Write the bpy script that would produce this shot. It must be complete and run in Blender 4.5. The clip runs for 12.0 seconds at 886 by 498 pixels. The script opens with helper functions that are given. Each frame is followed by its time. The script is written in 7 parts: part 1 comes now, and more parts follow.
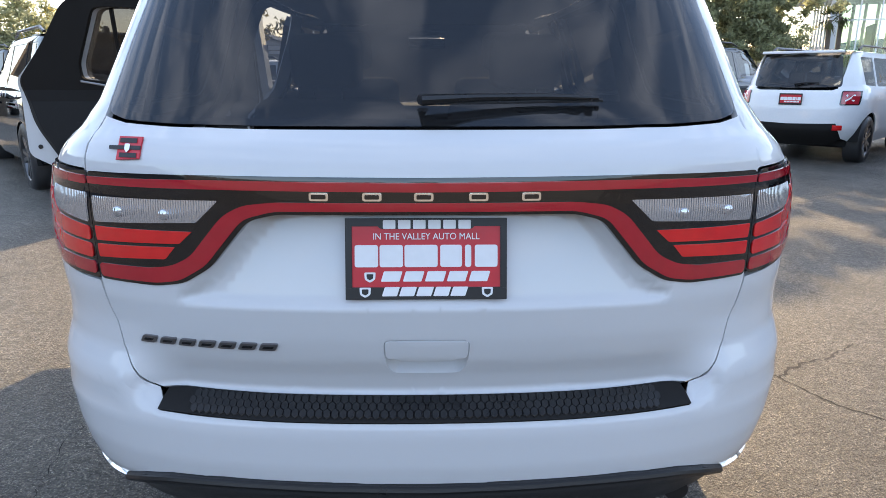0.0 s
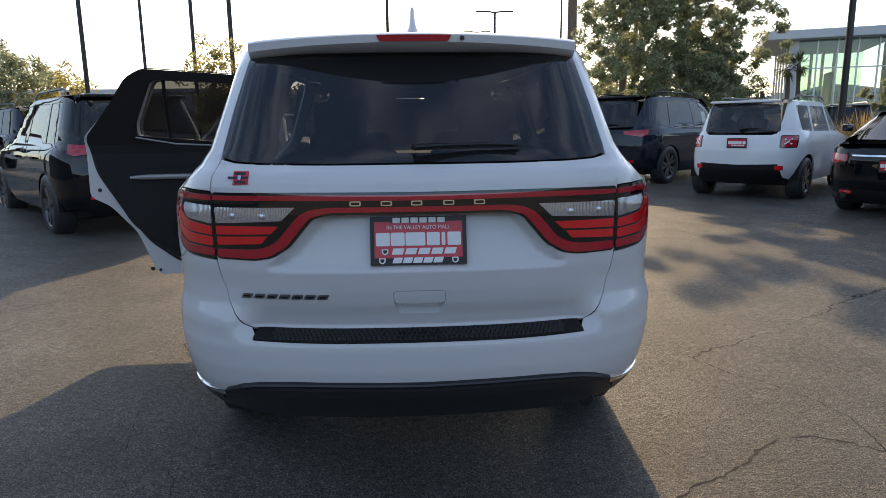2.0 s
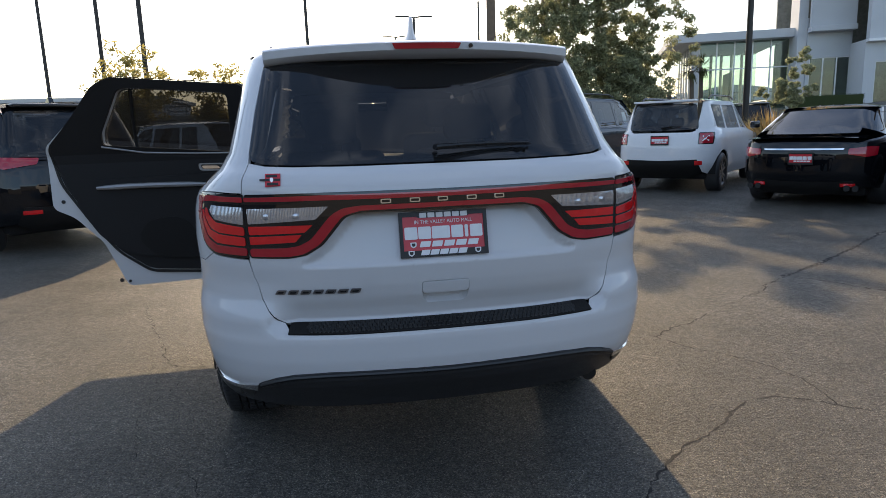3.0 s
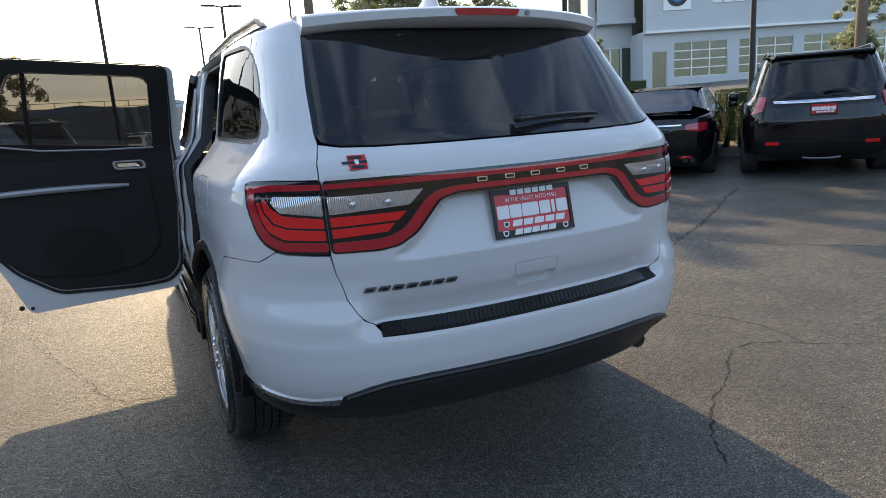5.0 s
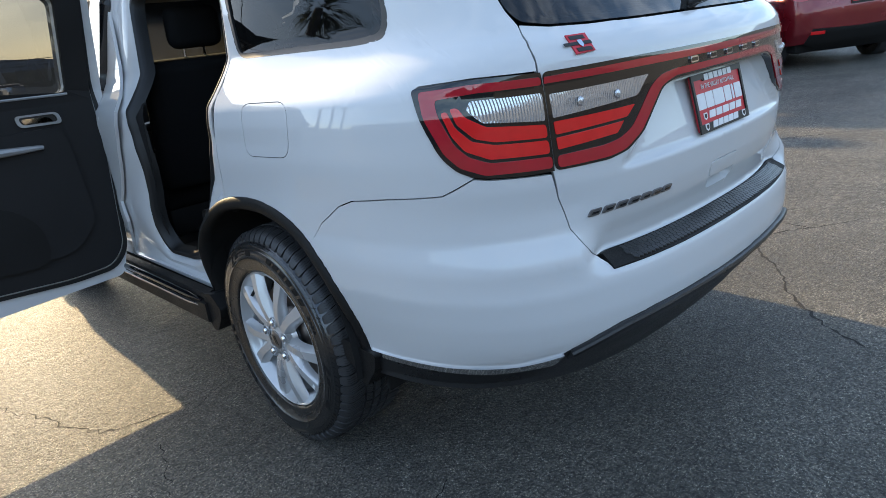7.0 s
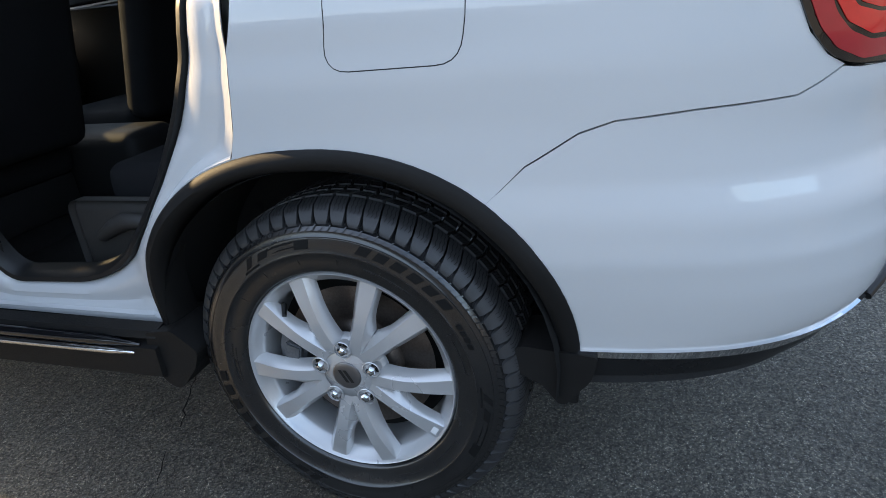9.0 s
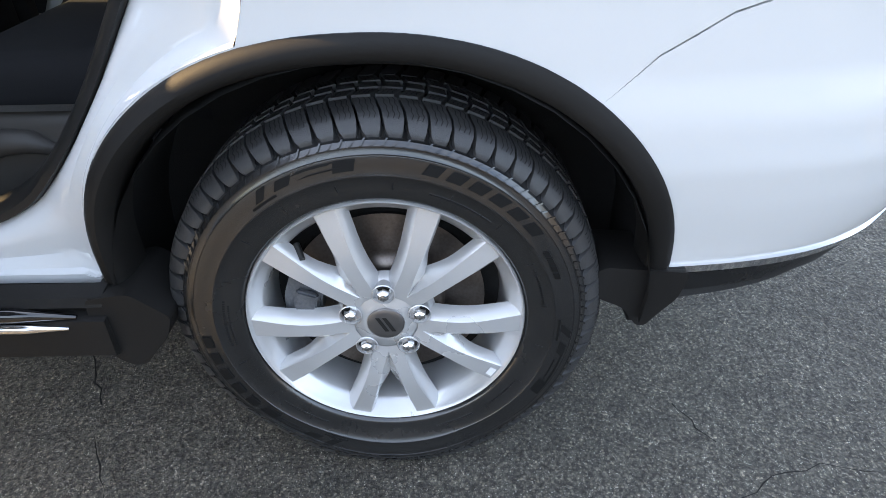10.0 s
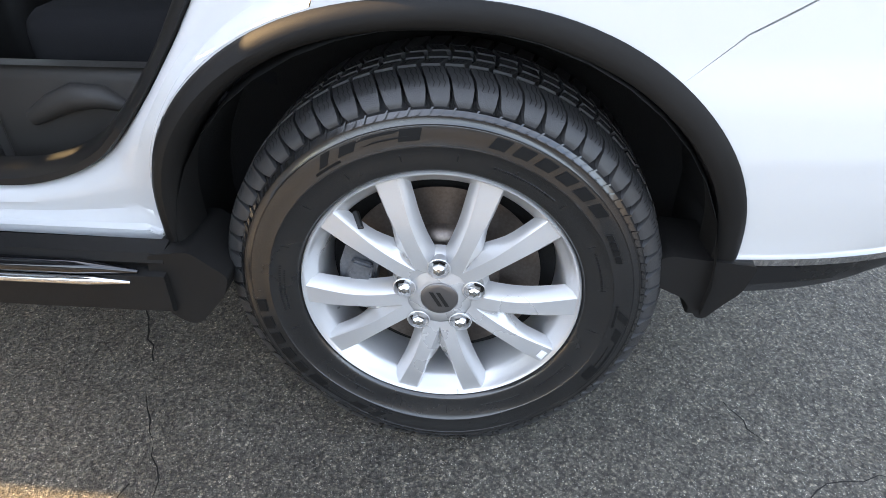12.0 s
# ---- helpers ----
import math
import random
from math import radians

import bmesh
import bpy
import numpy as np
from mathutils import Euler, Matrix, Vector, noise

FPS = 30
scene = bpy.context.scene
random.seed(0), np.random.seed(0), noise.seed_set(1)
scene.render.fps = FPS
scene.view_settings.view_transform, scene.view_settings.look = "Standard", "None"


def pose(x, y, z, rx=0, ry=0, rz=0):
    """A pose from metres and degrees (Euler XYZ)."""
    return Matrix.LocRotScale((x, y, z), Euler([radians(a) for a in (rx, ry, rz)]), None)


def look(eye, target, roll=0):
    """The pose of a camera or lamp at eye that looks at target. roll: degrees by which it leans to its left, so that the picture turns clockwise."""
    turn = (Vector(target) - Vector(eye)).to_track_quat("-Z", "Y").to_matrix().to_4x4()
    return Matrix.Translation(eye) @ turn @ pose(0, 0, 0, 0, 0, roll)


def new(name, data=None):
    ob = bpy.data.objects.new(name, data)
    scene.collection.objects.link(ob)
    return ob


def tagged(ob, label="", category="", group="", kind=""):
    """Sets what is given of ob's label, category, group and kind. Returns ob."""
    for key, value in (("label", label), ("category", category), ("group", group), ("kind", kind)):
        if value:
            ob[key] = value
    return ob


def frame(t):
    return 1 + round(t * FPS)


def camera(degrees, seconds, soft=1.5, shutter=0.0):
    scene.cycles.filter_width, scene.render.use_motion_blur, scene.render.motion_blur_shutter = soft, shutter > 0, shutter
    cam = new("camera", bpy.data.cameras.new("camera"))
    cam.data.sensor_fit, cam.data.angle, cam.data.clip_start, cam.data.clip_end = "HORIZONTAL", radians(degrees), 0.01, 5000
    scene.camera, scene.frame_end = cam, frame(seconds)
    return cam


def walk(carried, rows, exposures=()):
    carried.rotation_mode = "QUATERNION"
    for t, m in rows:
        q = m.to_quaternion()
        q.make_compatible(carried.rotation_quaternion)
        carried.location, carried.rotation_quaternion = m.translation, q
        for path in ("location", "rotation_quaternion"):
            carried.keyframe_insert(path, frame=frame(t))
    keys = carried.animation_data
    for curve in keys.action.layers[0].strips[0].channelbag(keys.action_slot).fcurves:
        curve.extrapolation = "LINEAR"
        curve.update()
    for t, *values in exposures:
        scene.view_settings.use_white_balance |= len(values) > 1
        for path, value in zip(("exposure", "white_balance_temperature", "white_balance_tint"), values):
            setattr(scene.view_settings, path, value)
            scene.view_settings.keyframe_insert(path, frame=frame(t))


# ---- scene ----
cam = camera(69.5, 12.0, soft=0.8)
PATH = [
    (0, (-0.003, -1.185, 1.351), (0.043, 0.746, 0.833), 0.1),
    (0.5, (-0.044, -1.504, 1.371), (-0.012, 0.44, 0.906), -0.7),
    (1, (-0.024, -1.747, 1.368), (0.043, 0.21, 0.961), -0.5),
    (1.5, (0.001, -1.972, 1.376), (0.08, -0.011, 0.992), -0.2),
    (2, (-0.032, -2.036, 1.373), (0.068, -0.074, 0.998), -0.7),
    (2.5, (-0.202, -2.104, 1.37), (0.01, -0.148, 1.007), -1.3),
    (3, (-0.387, -2.167, 1.368), (-0.052, -0.229, 1.001), -1.9),
    (3.2, (-0.433, -2.162, 1.363), (-0.067, -0.23, 0.997), -1.8),
    (4.8, (-1.11, -1.794, 1.348), (-0.298, -0.012, 0.943), -3.6),
    (5, (-1.192, -1.744, 1.343), (-0.34, 0.018, 0.929), -3.8),
    (5.5, (-1.359, -1.552, 1.301), (-0.413, 0.158, 0.876), -6.0),
    (6, (-1.513, -1.314, 1.302), (-0.46, 0.315, 0.814), -6.7),
    (6.5, (-1.706, -1.04, 1.286), (-0.526, 0.484, 0.751), -7.1),
    (7, (-1.831, -0.789, 1.264), (-0.563, 0.63, 0.65), -7.9),
    (7.2, (-1.858, -0.669, 1.246), (-0.564, 0.705, 0.585), -8.1),
    (8.8, (-1.986, 0.339, 1.178), (-0.298, 1.088, 0.41), -7.6),
    (9, (-1.974, 0.483, 1.147), (-0.242, 1.108, 0.367), -6.3),
    (9.5, (-1.879, 0.765, 1.126), (-0.122, 1.086, 0.227), -5.2),
    (10, (-1.812, 0.996, 1.106), (-0.146, 1.007, 0.0), -1.3),
    (10.5, (-1.807, 1.079, 1.08), (-0.183, 1.023, -0.085), 1.4),
    (11, (-1.806, 1.081, 1.082), (-0.176, 1.061, -0.077), 0.9),
    (11.5, (-1.81, 1.06, 1.079), (-0.173, 1.057, -0.07), 0.1),
    (12, (-1.81, 1.03, 1.083), (-0.172, 1.16, -0.058), -0.1),
]
EXPOSURE = [(0, 2.36, 6350, 14), (0.5, 1.78, 6250, 13), (1.0, 1.43, 6200, 13), (1.5, 1.25, 6200, 13), (3.0, 1.32, 6200, 12), (5.0, 1.62, 6100, 10), (5.5, 1.90, 6100, 9), (6.5, 2.02, 6050, 7), (7.0, 2.12, 6100, 7), (9.0, 2.42, 6500, 10), (9.5, 2.80, 6750, 11), (10.0, 3.30, 7100, 13), (10.5, 3.58, 7350, 14), (12.0, 3.60, 7400, 14)]
walk(cam, [(t, look(e, a, r)) for t, e, a, r in PATH], EXPOSURE)

# ---- light ----
SUN_DIR = Vector((0.080, 0.897, 0.427)).normalized()
world = bpy.data.worlds.new("world")
scene.world = world
world.use_nodes = True
wn, wl = world.node_tree.nodes, world.node_tree.links
sky = wn.new("ShaderNodeTexSky")
sky.sky_type, sky.sun_disc = "NISHITA", False
sky.sun_elevation, sky.sun_rotation = math.asin(SUN_DIR.z), math.atan2(SUN_DIR.x, SUN_DIR.y)
sky.air_density, sky.dust_density, sky.ozone_density = 1.1, 1.2, 1.2
coord = wn.new("ShaderNodeTexCoord")
stretch = wn.new("ShaderNodeMapping")
stretch.inputs["Scale"].default_value = (1.6, 1.6, 9.0)
stretch.inputs["Rotation"].default_value = (0.1, 0.06, 0.0)
wl.new(coord.outputs["Generated"], stretch.inputs[0])
cirrus = wn.new("ShaderNodeTexNoise")
cirrus.inputs["Scale"].default_value, cirrus.inputs["Detail"].default_value, cirrus.inputs["Distortion"].default_value = 2.2, 7.0, 0.6
wl.new(stretch.outputs[0], cirrus.inputs["Vector"])
veil = wn.new("ShaderNodeMapRange")
veil.inputs[1].default_value, veil.inputs[2].default_value = 0.42, 0.72
veil.inputs[3].default_value, veil.inputs[4].default_value = 0.0, 0.42
wl.new(cirrus.outputs[0], veil.inputs[0])
cloud = wn.new("ShaderNodeMix")
cloud.data_type = "RGBA"
cloud.inputs[7].default_value = (6.6, 6.9, 7.4, 1)
wl.new(veil.outputs[0], cloud.inputs[0])
wl.new(sky.outputs[0], cloud.inputs[6])
wl.new(cloud.outputs[2], wn["Background"].inputs[0])
wn["Background"].inputs[1].default_value = 0.10
sun = new("sun", bpy.data.lights.new("sun", "SUN"))
sun.data.energy, sun.data.angle, sun.data.color = 2.1, radians(0.6), (1.0, 0.71, 0.37)
sun.matrix_world = look(SUN_DIR * 50, (0, 0, 0))


# ---- materials ----
def mat(name, color, rough=0.5, metal=0.0, coat=0.0, bump=0.0, scale=40.0, vary=0.0, vscale=3.0, spec=0.5, detail=4.0, ior=None):
    """A plain surface with colour variation at two scales and a fine bump."""
    m = bpy.data.materials.new(name)
    m.use_nodes = True
    n, l = m.node_tree.nodes, m.node_tree.links
    b = n["Principled BSDF"]
    b.inputs["Base Color"].default_value = (*color, 1)
    b.inputs["Roughness"].default_value, b.inputs["Metallic"].default_value = rough, metal
    b.inputs["Coat Weight"].default_value, b.inputs["Coat Roughness"].default_value = coat, 0.02
    b.inputs["Specular IOR Level"].default_value = spec
    tc = n.new("ShaderNodeTexCoord")
    if vary:
        big = n.new("ShaderNodeTexNoise")
        big.inputs["Scale"].default_value, big.inputs["Detail"].default_value = vscale, 6
        l.new(tc.outputs["Object"], big.inputs["Vector"])
        small = n.new("ShaderNodeTexNoise")
        small.inputs["Scale"].default_value, small.inputs["Detail"].default_value = scale, 3
        l.new(tc.outputs["Object"], small.inputs["Vector"])
        add = n.new("ShaderNodeMath")
        l.new(big.outputs[0], add.inputs[0])
        l.new(small.outputs[0], add.inputs[1])
        rng = n.new("ShaderNodeMapRange")
        rng.inputs[1].default_value, rng.inputs[2].default_value = 0.6, 1.4
        rng.inputs[3].default_value, rng.inputs[4].default_value = 1 - vary, 1 + vary
        l.new(add.outputs[0], rng.inputs[0])
        mul = n.new("ShaderNodeMix")
        mul.data_type, mul.blend_type = "RGBA", "MULTIPLY"
        mul.inputs[0].default_value = 1
        mul.inputs[6].default_value = (*color, 1)
        l.new(rng.outputs[0], mul.inputs[7])
        l.new(mul.outputs[2], b.inputs["Base Color"])
        rr = n.new("ShaderNodeMapRange")
        rr.inputs[1].default_value, rr.inputs[2].default_value = 0.3, 0.7
        rr.inputs[3].default_value, rr.inputs[4].default_value = max(rough - 0.12 * vary * 3, 0.02), min(rough + 0.12 * vary * 3, 1)
        l.new(big.outputs[0], rr.inputs[0])
        l.new(rr.outputs[0], b.inputs["Roughness"])
    if bump:
        t = n.new("ShaderNodeTexNoise")
        t.inputs["Scale"].default_value, t.inputs["Detail"].default_value = scale, detail
        l.new(tc.outputs["Object"], t.inputs["Vector"])
        bp = n.new("ShaderNodeBump")
        bp.inputs["Strength"].default_value, bp.inputs["Distance"].default_value = bump, 0.002
        l.new(t.outputs[0], bp.inputs["Height"])
        l.new(bp.outputs[0], b.inputs["Normal"])
    return m


def glass(name, tint, gloss=1.0, rough=0.0, glare=0.0):
    """A thin pane: tinted see-through with a mirror-like gloss that grows at grazing angles."""
    m = bpy.data.materials.new(name)
    m.use_nodes = True
    n, l = m.node_tree.nodes, m.node_tree.links
    n.remove(n["Principled BSDF"])
    tr, gl, mx, fr = n.new("ShaderNodeBsdfTransparent"), n.new("ShaderNodeBsdfGlossy"), n.new("ShaderNodeMixShader"), n.new("ShaderNodeFresnel")
    tr.inputs[0].default_value = (*tint, 1)
    gl.inputs["Color"].default_value = (gloss, gloss, gloss, 1)
    gl.inputs["Roughness"].default_value = rough
    fr.inputs[0].default_value = 1.52
    l.new(fr.outputs[0], mx.inputs[0])
    l.new(tr.outputs[0], mx.inputs[1])
    l.new(gl.outputs[0], mx.inputs[2])
    out = mx
    if glare:
        # a faint pale scatter stands in for veiling lens glare on the pane
        df, tl, film, veil2 = n.new("ShaderNodeBsdfDiffuse"), n.new("ShaderNodeBsdfTranslucent"), n.new("ShaderNodeMixShader"), n.new("ShaderNodeMixShader")
        for s in (df, tl):
            s.inputs[0].default_value = (0.7, 0.7, 0.72, 1)
        film.inputs[0].default_value, veil2.inputs[0].default_value = 0.35, glare
        l.new(df.outputs[0], film.inputs[1])
        l.new(tl.outputs[0], film.inputs[2])
        l.new(mx.outputs[0], veil2.inputs[1])
        l.new(film.outputs[0], veil2.inputs[2])
        out = veil2
    l.new(out.outputs[0], n["Material Output"].inputs[0])
    return m


PAINT = mat("white_car_paint", (0.60, 0.60, 0.597), 0.32, 0, 1.0, 0.02, 900, 0.02, 1.5, spec=0.0)
PLASTIC = mat("black_grained_plastic", (0.013, 0.0122, 0.0115), 0.55, 0, 0, 0.3, 1400, 0.25, 4, 0.18)
# lighter than the other black plastic: sky light and haze put into its colour
VALANCE = mat("sky_lit_black_plastic", (0.030, 0.030, 0.031), 0.42, 0, 0, 0.25, 1200, 0.2, 5, 0.45)
SATIN = mat("satin_black_plastic", (0.010, 0.010, 0.0105), 0.30, 0, 0, 0.1, 900, 0.2, 5, 0.5)
GLOSSBLACK = mat("gloss_black", (0.006, 0.006, 0.007), 0.08, 0, 0.6)
RUBBER_SEAL = mat("rubber_seal", (0.007, 0.0068, 0.0066), 0.5)
TYRE = mat("tyre_rubber", (0.012, 0.0118, 0.0118), 0.22, 0, 0, 0.05, 300, 0.25, 6, 0.95)
TREAD = mat("tread_rubber", (0.034, 0.0335, 0.034), 0.45, 0, 0, 0.4, 500, 0.35, 8)
ALLOY = mat("silver_alloy_paint", (0.55, 0.547, 0.545), 0.28, 0.42, 0.5, 0.03, 1200, 0.04, 4)
CHROME = mat("chrome", (0.85, 0.85, 0.86), 0.06, 1.0)
DARKCHROME = mat("dark_nickel", (0.26, 0.25, 0.25), 0.34, 0.9)
DISC = mat("brake_steel", (0.20, 0.17, 0.15), 0.42, 0.9, 0, 0.1, 200, 0.25, 20)
CASTIRON = mat("zinc_casting", (0.16, 0.17, 0.185), 0.5, 0.6, 0, 0.3, 150, 0.3, 15)
LINER = mat("wheel_liner_felt", (0.017, 0.0165, 0.016), 0.95, 0, 0, 0.5, 500, 0.3, 6, 0.15)
RED_LENS = mat("red_lamp_lens", (0.66, 0.010, 0.012), 0.10, 0, 1.0, 0.0, 40, 0.06, 20)
RED_DEEP = mat("deep_red_lamp_trim", (0.38, 0.008, 0.020), 0.08, 0, 1.0, 0.0, 40, 0.06, 20)
PRIVACY = glass("privacy_glass", (0.11, 0.115, 0.125), glare=0.028)
# same glass with its sky reflection and pale glare scatter turned down
QUARTER = glass("quarter_privacy_glass", (0.11, 0.115, 0.125), gloss=0.55, glare=0.006)
DOORGLASS = glass("tinted_door_glass", (0.24, 0.245, 0.25), glare=0.01)
CABIN = glass("clear_window_glass", (0.72, 0.76, 0.74))
CLOTH = mat("black_seat_cloth", (0.014, 0.014, 0.015), 0.9, 0, 0, 0.5, 800, 0.25, 8, 0.15)
TRIM = mat("soft_black_trim", (0.017, 0.0162, 0.016), 0.62, 0, 0, 0.3, 1000, 0.2, 4, 0.22)
HEADLINER = mat("grey_headliner", (0.30, 0.29, 0.28), 0.95, 0, 0, 0.2, 900, 0.1, 4)
GREYPLASTIC = mat("grey_brown_plastic", (0.040, 0.037, 0.034), 0.5, 0, 0, 0.2, 1200, 0.15, 5, 0.3)
GREYTRIM = mat("silver_grey_trim", (0.32, 0.32, 0.32), 0.35, 0.4, 0, 0.05, 300, 0.1, 5)
PLATE_RED = mat("red_plate_print", (0.55, 0.016, 0.03), 0.35, 0, 0.3, 0, 60, 0.05, 20)
PRINT_WHITE = mat("white_print", (0.80, 0.80, 0.80), 0.4, 0, 0, 0, 60, 0.04, 20)
PRINT_BLACK = mat("black_print", (0.012, 0.012, 0.012), 0.4)
MOULD = mat("moulded_rubber", (0.005, 0.005, 0.005), 0.65, 0, 0, 0.2, 900, 0.2, 8, 0.25)


def ribbed(name, color, rough, metal, freq, axis_scale, strength):
    """Fine parallel ribs pressed into a lamp reflector."""
    m = mat(name, color, rough, metal)
    n, l = m.node_tree.nodes, m.node_tree.links
    tc, mp, wv, bp = n.new("ShaderNodeTexCoord"), n.new("ShaderNodeMapping"), n.new("ShaderNodeTexWave"), n.new("ShaderNodeBump")
    mp.inputs["Scale"].default_value = axis_scale
    wv.inputs["Scale"].default_value = freq
    bp.inputs["Strength"].default_value, bp.inputs["Distance"].default_value = strength, 0.004
    l.new(tc.outputs["Object"], mp.inputs[0])
    l.new(mp.outputs[0], wv.inputs[0])
    l.new(wv.outputs[1], bp.inputs["Height"])
    l.new(bp.outputs[0], n["Principled BSDF"].inputs["Normal"])
    return m


RIBS = ribbed("lamp_ribs", (0.60, 0.61, 0.63), 0.14, 0.75, 60, (1, 1, 0.25), 0.45)


# ---- mesh helpers ----
def link(name, me, parent=None, label=""):
    ob = new(name, me)
    if parent is not None:
        ob.parent = parent
    return tagged(ob, label)


def part(name, bm, material, parent, label="", smooth=True):
    """One bmesh as one mesh object under a thing or a part."""
    me = bpy.data.meshes.new(name)
    if bm.faces:
        bmesh.ops.recalc_face_normals(bm, faces=bm.faces)
    bm.to_mesh(me)
    bm.free()
    for p in me.polygons:
        p.use_smooth = smooth
    me.materials.append(material)
    if smooth:
        me.set_sharp_from_angle(angle=radians(38))
    return link(name, me, parent, label)


def thing(name, at=(0, 0, 0), turn=0.0, label="", category="", group="", kind=""):
    ob = new(name)
    ob.empty_display_size = 0.2
    ob.matrix_basis = pose(*at, 0, 0, turn)
    return tagged(ob, label, category, group, kind)


def box(x0, x1, y0, y1, z0, z1, bevel=0.0, seg=2, bm=None):
    own = bm is None
    b = bmesh.new()
    r = bmesh.ops.create_cube(b, size=1)
    for v in r["verts"]:
        v.co = ((x0 + x1) / 2 + v.co.x * (x1 - x0), (y0 + y1) / 2 + v.co.y * (y1 - y0), (z0 + z1) / 2 + v.co.z * (z1 - z0))
    if bevel:
        bmesh.ops.bevel(b, geom=b.edges[:], offset=bevel, segments=seg, affect="EDGES", profile=0.5)
    if own:
        return b
    return merge(bm, b)


def merge(bm, other):
    me = bpy.data.meshes.new("tmp")
    other.to_mesh(me)
    other.free()
    bm.from_mesh(me)
    bpy.data.meshes.remove(me)
    return bm


def cyl(p0, p1, r0, r1=None, seg=16, caps=True, bm=None):
    """A cone or cylinder from p0 to p1."""
    r1 = r0 if r1 is None else r1
    p0, p1 = Vector(p0), Vector(p1)
    d = p1 - p0
    b = bmesh.new()
    bmesh.ops.create_cone(b, cap_ends=caps, segments=seg, radius1=r0, radius2=r1, depth=d.length)
    m = Matrix.Translation((p0 + p1) / 2) @ d.to_track_quat("Z", "Y").to_matrix().to_4x4()
    bmesh.ops.transform(b, matrix=m, verts=b.verts)
    return b if bm is None else merge(bm, b)


def tube(points, radius, seg=8, bm=None, closed=False):
    """A round bar along points; radius may be a list."""
    b = bmesh.new() if bm is None else bm
    pts = [Vector(p) for p in points]
    rad = radius if isinstance(radius, (list, tuple)) else [radius] * len(pts)
    rings = []
    for i, p in enumerate(pts):
        d = (pts[min(i + 1, len(pts) - 1)] - pts[max(i - 1, 0)])
        if closed:
            d = pts[(i + 1) % len(pts)] - pts[i - 1]
        d.normalize()
        u = d.cross(Vector((0, 0, 1)))
        if u.length < 0.1:
            u = d.cross(Vector((0, 1, 0)))
        u.normalize()
        w = d.cross(u)
        rings.append([b.verts.new(p + (u * math.cos(k * 2 * math.pi / seg) + w * math.sin(k * 2 * math.pi / seg)) * rad[i]) for k in range(seg)])
    n = len(rings)
    for i in range(n if closed else n - 1):
        a, c = rings[i], rings[(i + 1) % n]
        for k in range(seg):
            b.faces.new((a[k], a[(k + 1) % seg], c[(k + 1) % seg], c[k]))
    if not closed:
        b.faces.new(rings[0][::-1])
        b.faces.new(rings[-1])
    return b


def fillet(loop, r, keep=()):
    """Rounds the corners of an outline."""
    out, n = [], len(loop)
    for i, p in enumerate(loop):
        p = Vector(p)
        a, c = Vector(loop[i - 1]), Vector(loop[(i + 1) % n])
        la, lc = (a - p).length, (c - p).length
        t = min(r, la * 0.45, lc * 0.45)
        if i in keep or t < 0.001:
            out.append(tuple(p))
            continue
        s, e = p + (a - p) / la * t, p + (c - p) / lc * t
        for k in range(6):
            f = k / 5
            out.append(tuple(s * (1 - f) ** 2 + p * 2 * f * (1 - f) + e * f * f))
    return out


def slab(outline, to_world, thick, bevel=0.0):
    """A flat outline (u, v) given thickness along the third axis of to_world(u, v, w)."""
    b = bmesh.new()
    vs = [b.verts.new((p[0], p[1], 0)) for p in outline]
    f = b.faces.new(vs)
    r = bmesh.ops.extrude_face_region(b, geom=[f])
    for g in r["geom"]:
        if isinstance(g, bmesh.types.BMVert):
            g.co.z = thick
    if bevel:
        bmesh.ops.bevel(b, geom=[e for e in b.edges if abs(e.verts[0].co.z - thick) < 1e-6 and abs(e.verts[1].co.z - thick) < 1e-6], offset=bevel, segments=2, affect="EDGES")
    for v in b.verts:
        v.co = to_world(*v.co)
    return b


def lathe(profile, seg, place, bm=None, closed=False):
    """Turns (d, r) rows round the axle; place(d, r, angle) gives the point."""
    b = bmesh.new() if bm is None else bm
    rings = [[b.verts.new(place(d, r, 2 * math.pi * k / seg)) for k in range(seg)] for d, r in profile]
    for i in range(len(rings) - (0 if closed else 1)):
        a, c = rings[i], rings[(i + 1) % len(rings)]
        for k in range(seg):
            b.faces.new((a[k], a[(k + 1) % seg], c[(k + 1) % seg], c[k]))
    return b


# ---- car body surface ----
def tab(rows):
    a = np.array(rows, float)
    return lambda z: np.interp(z, a[:, 0], a[:, 1])


def sstep(a, b, v):
    t = np.clip((v - a) / (b - a), 0, 1)
    return t * t * (3 - 2 * t)


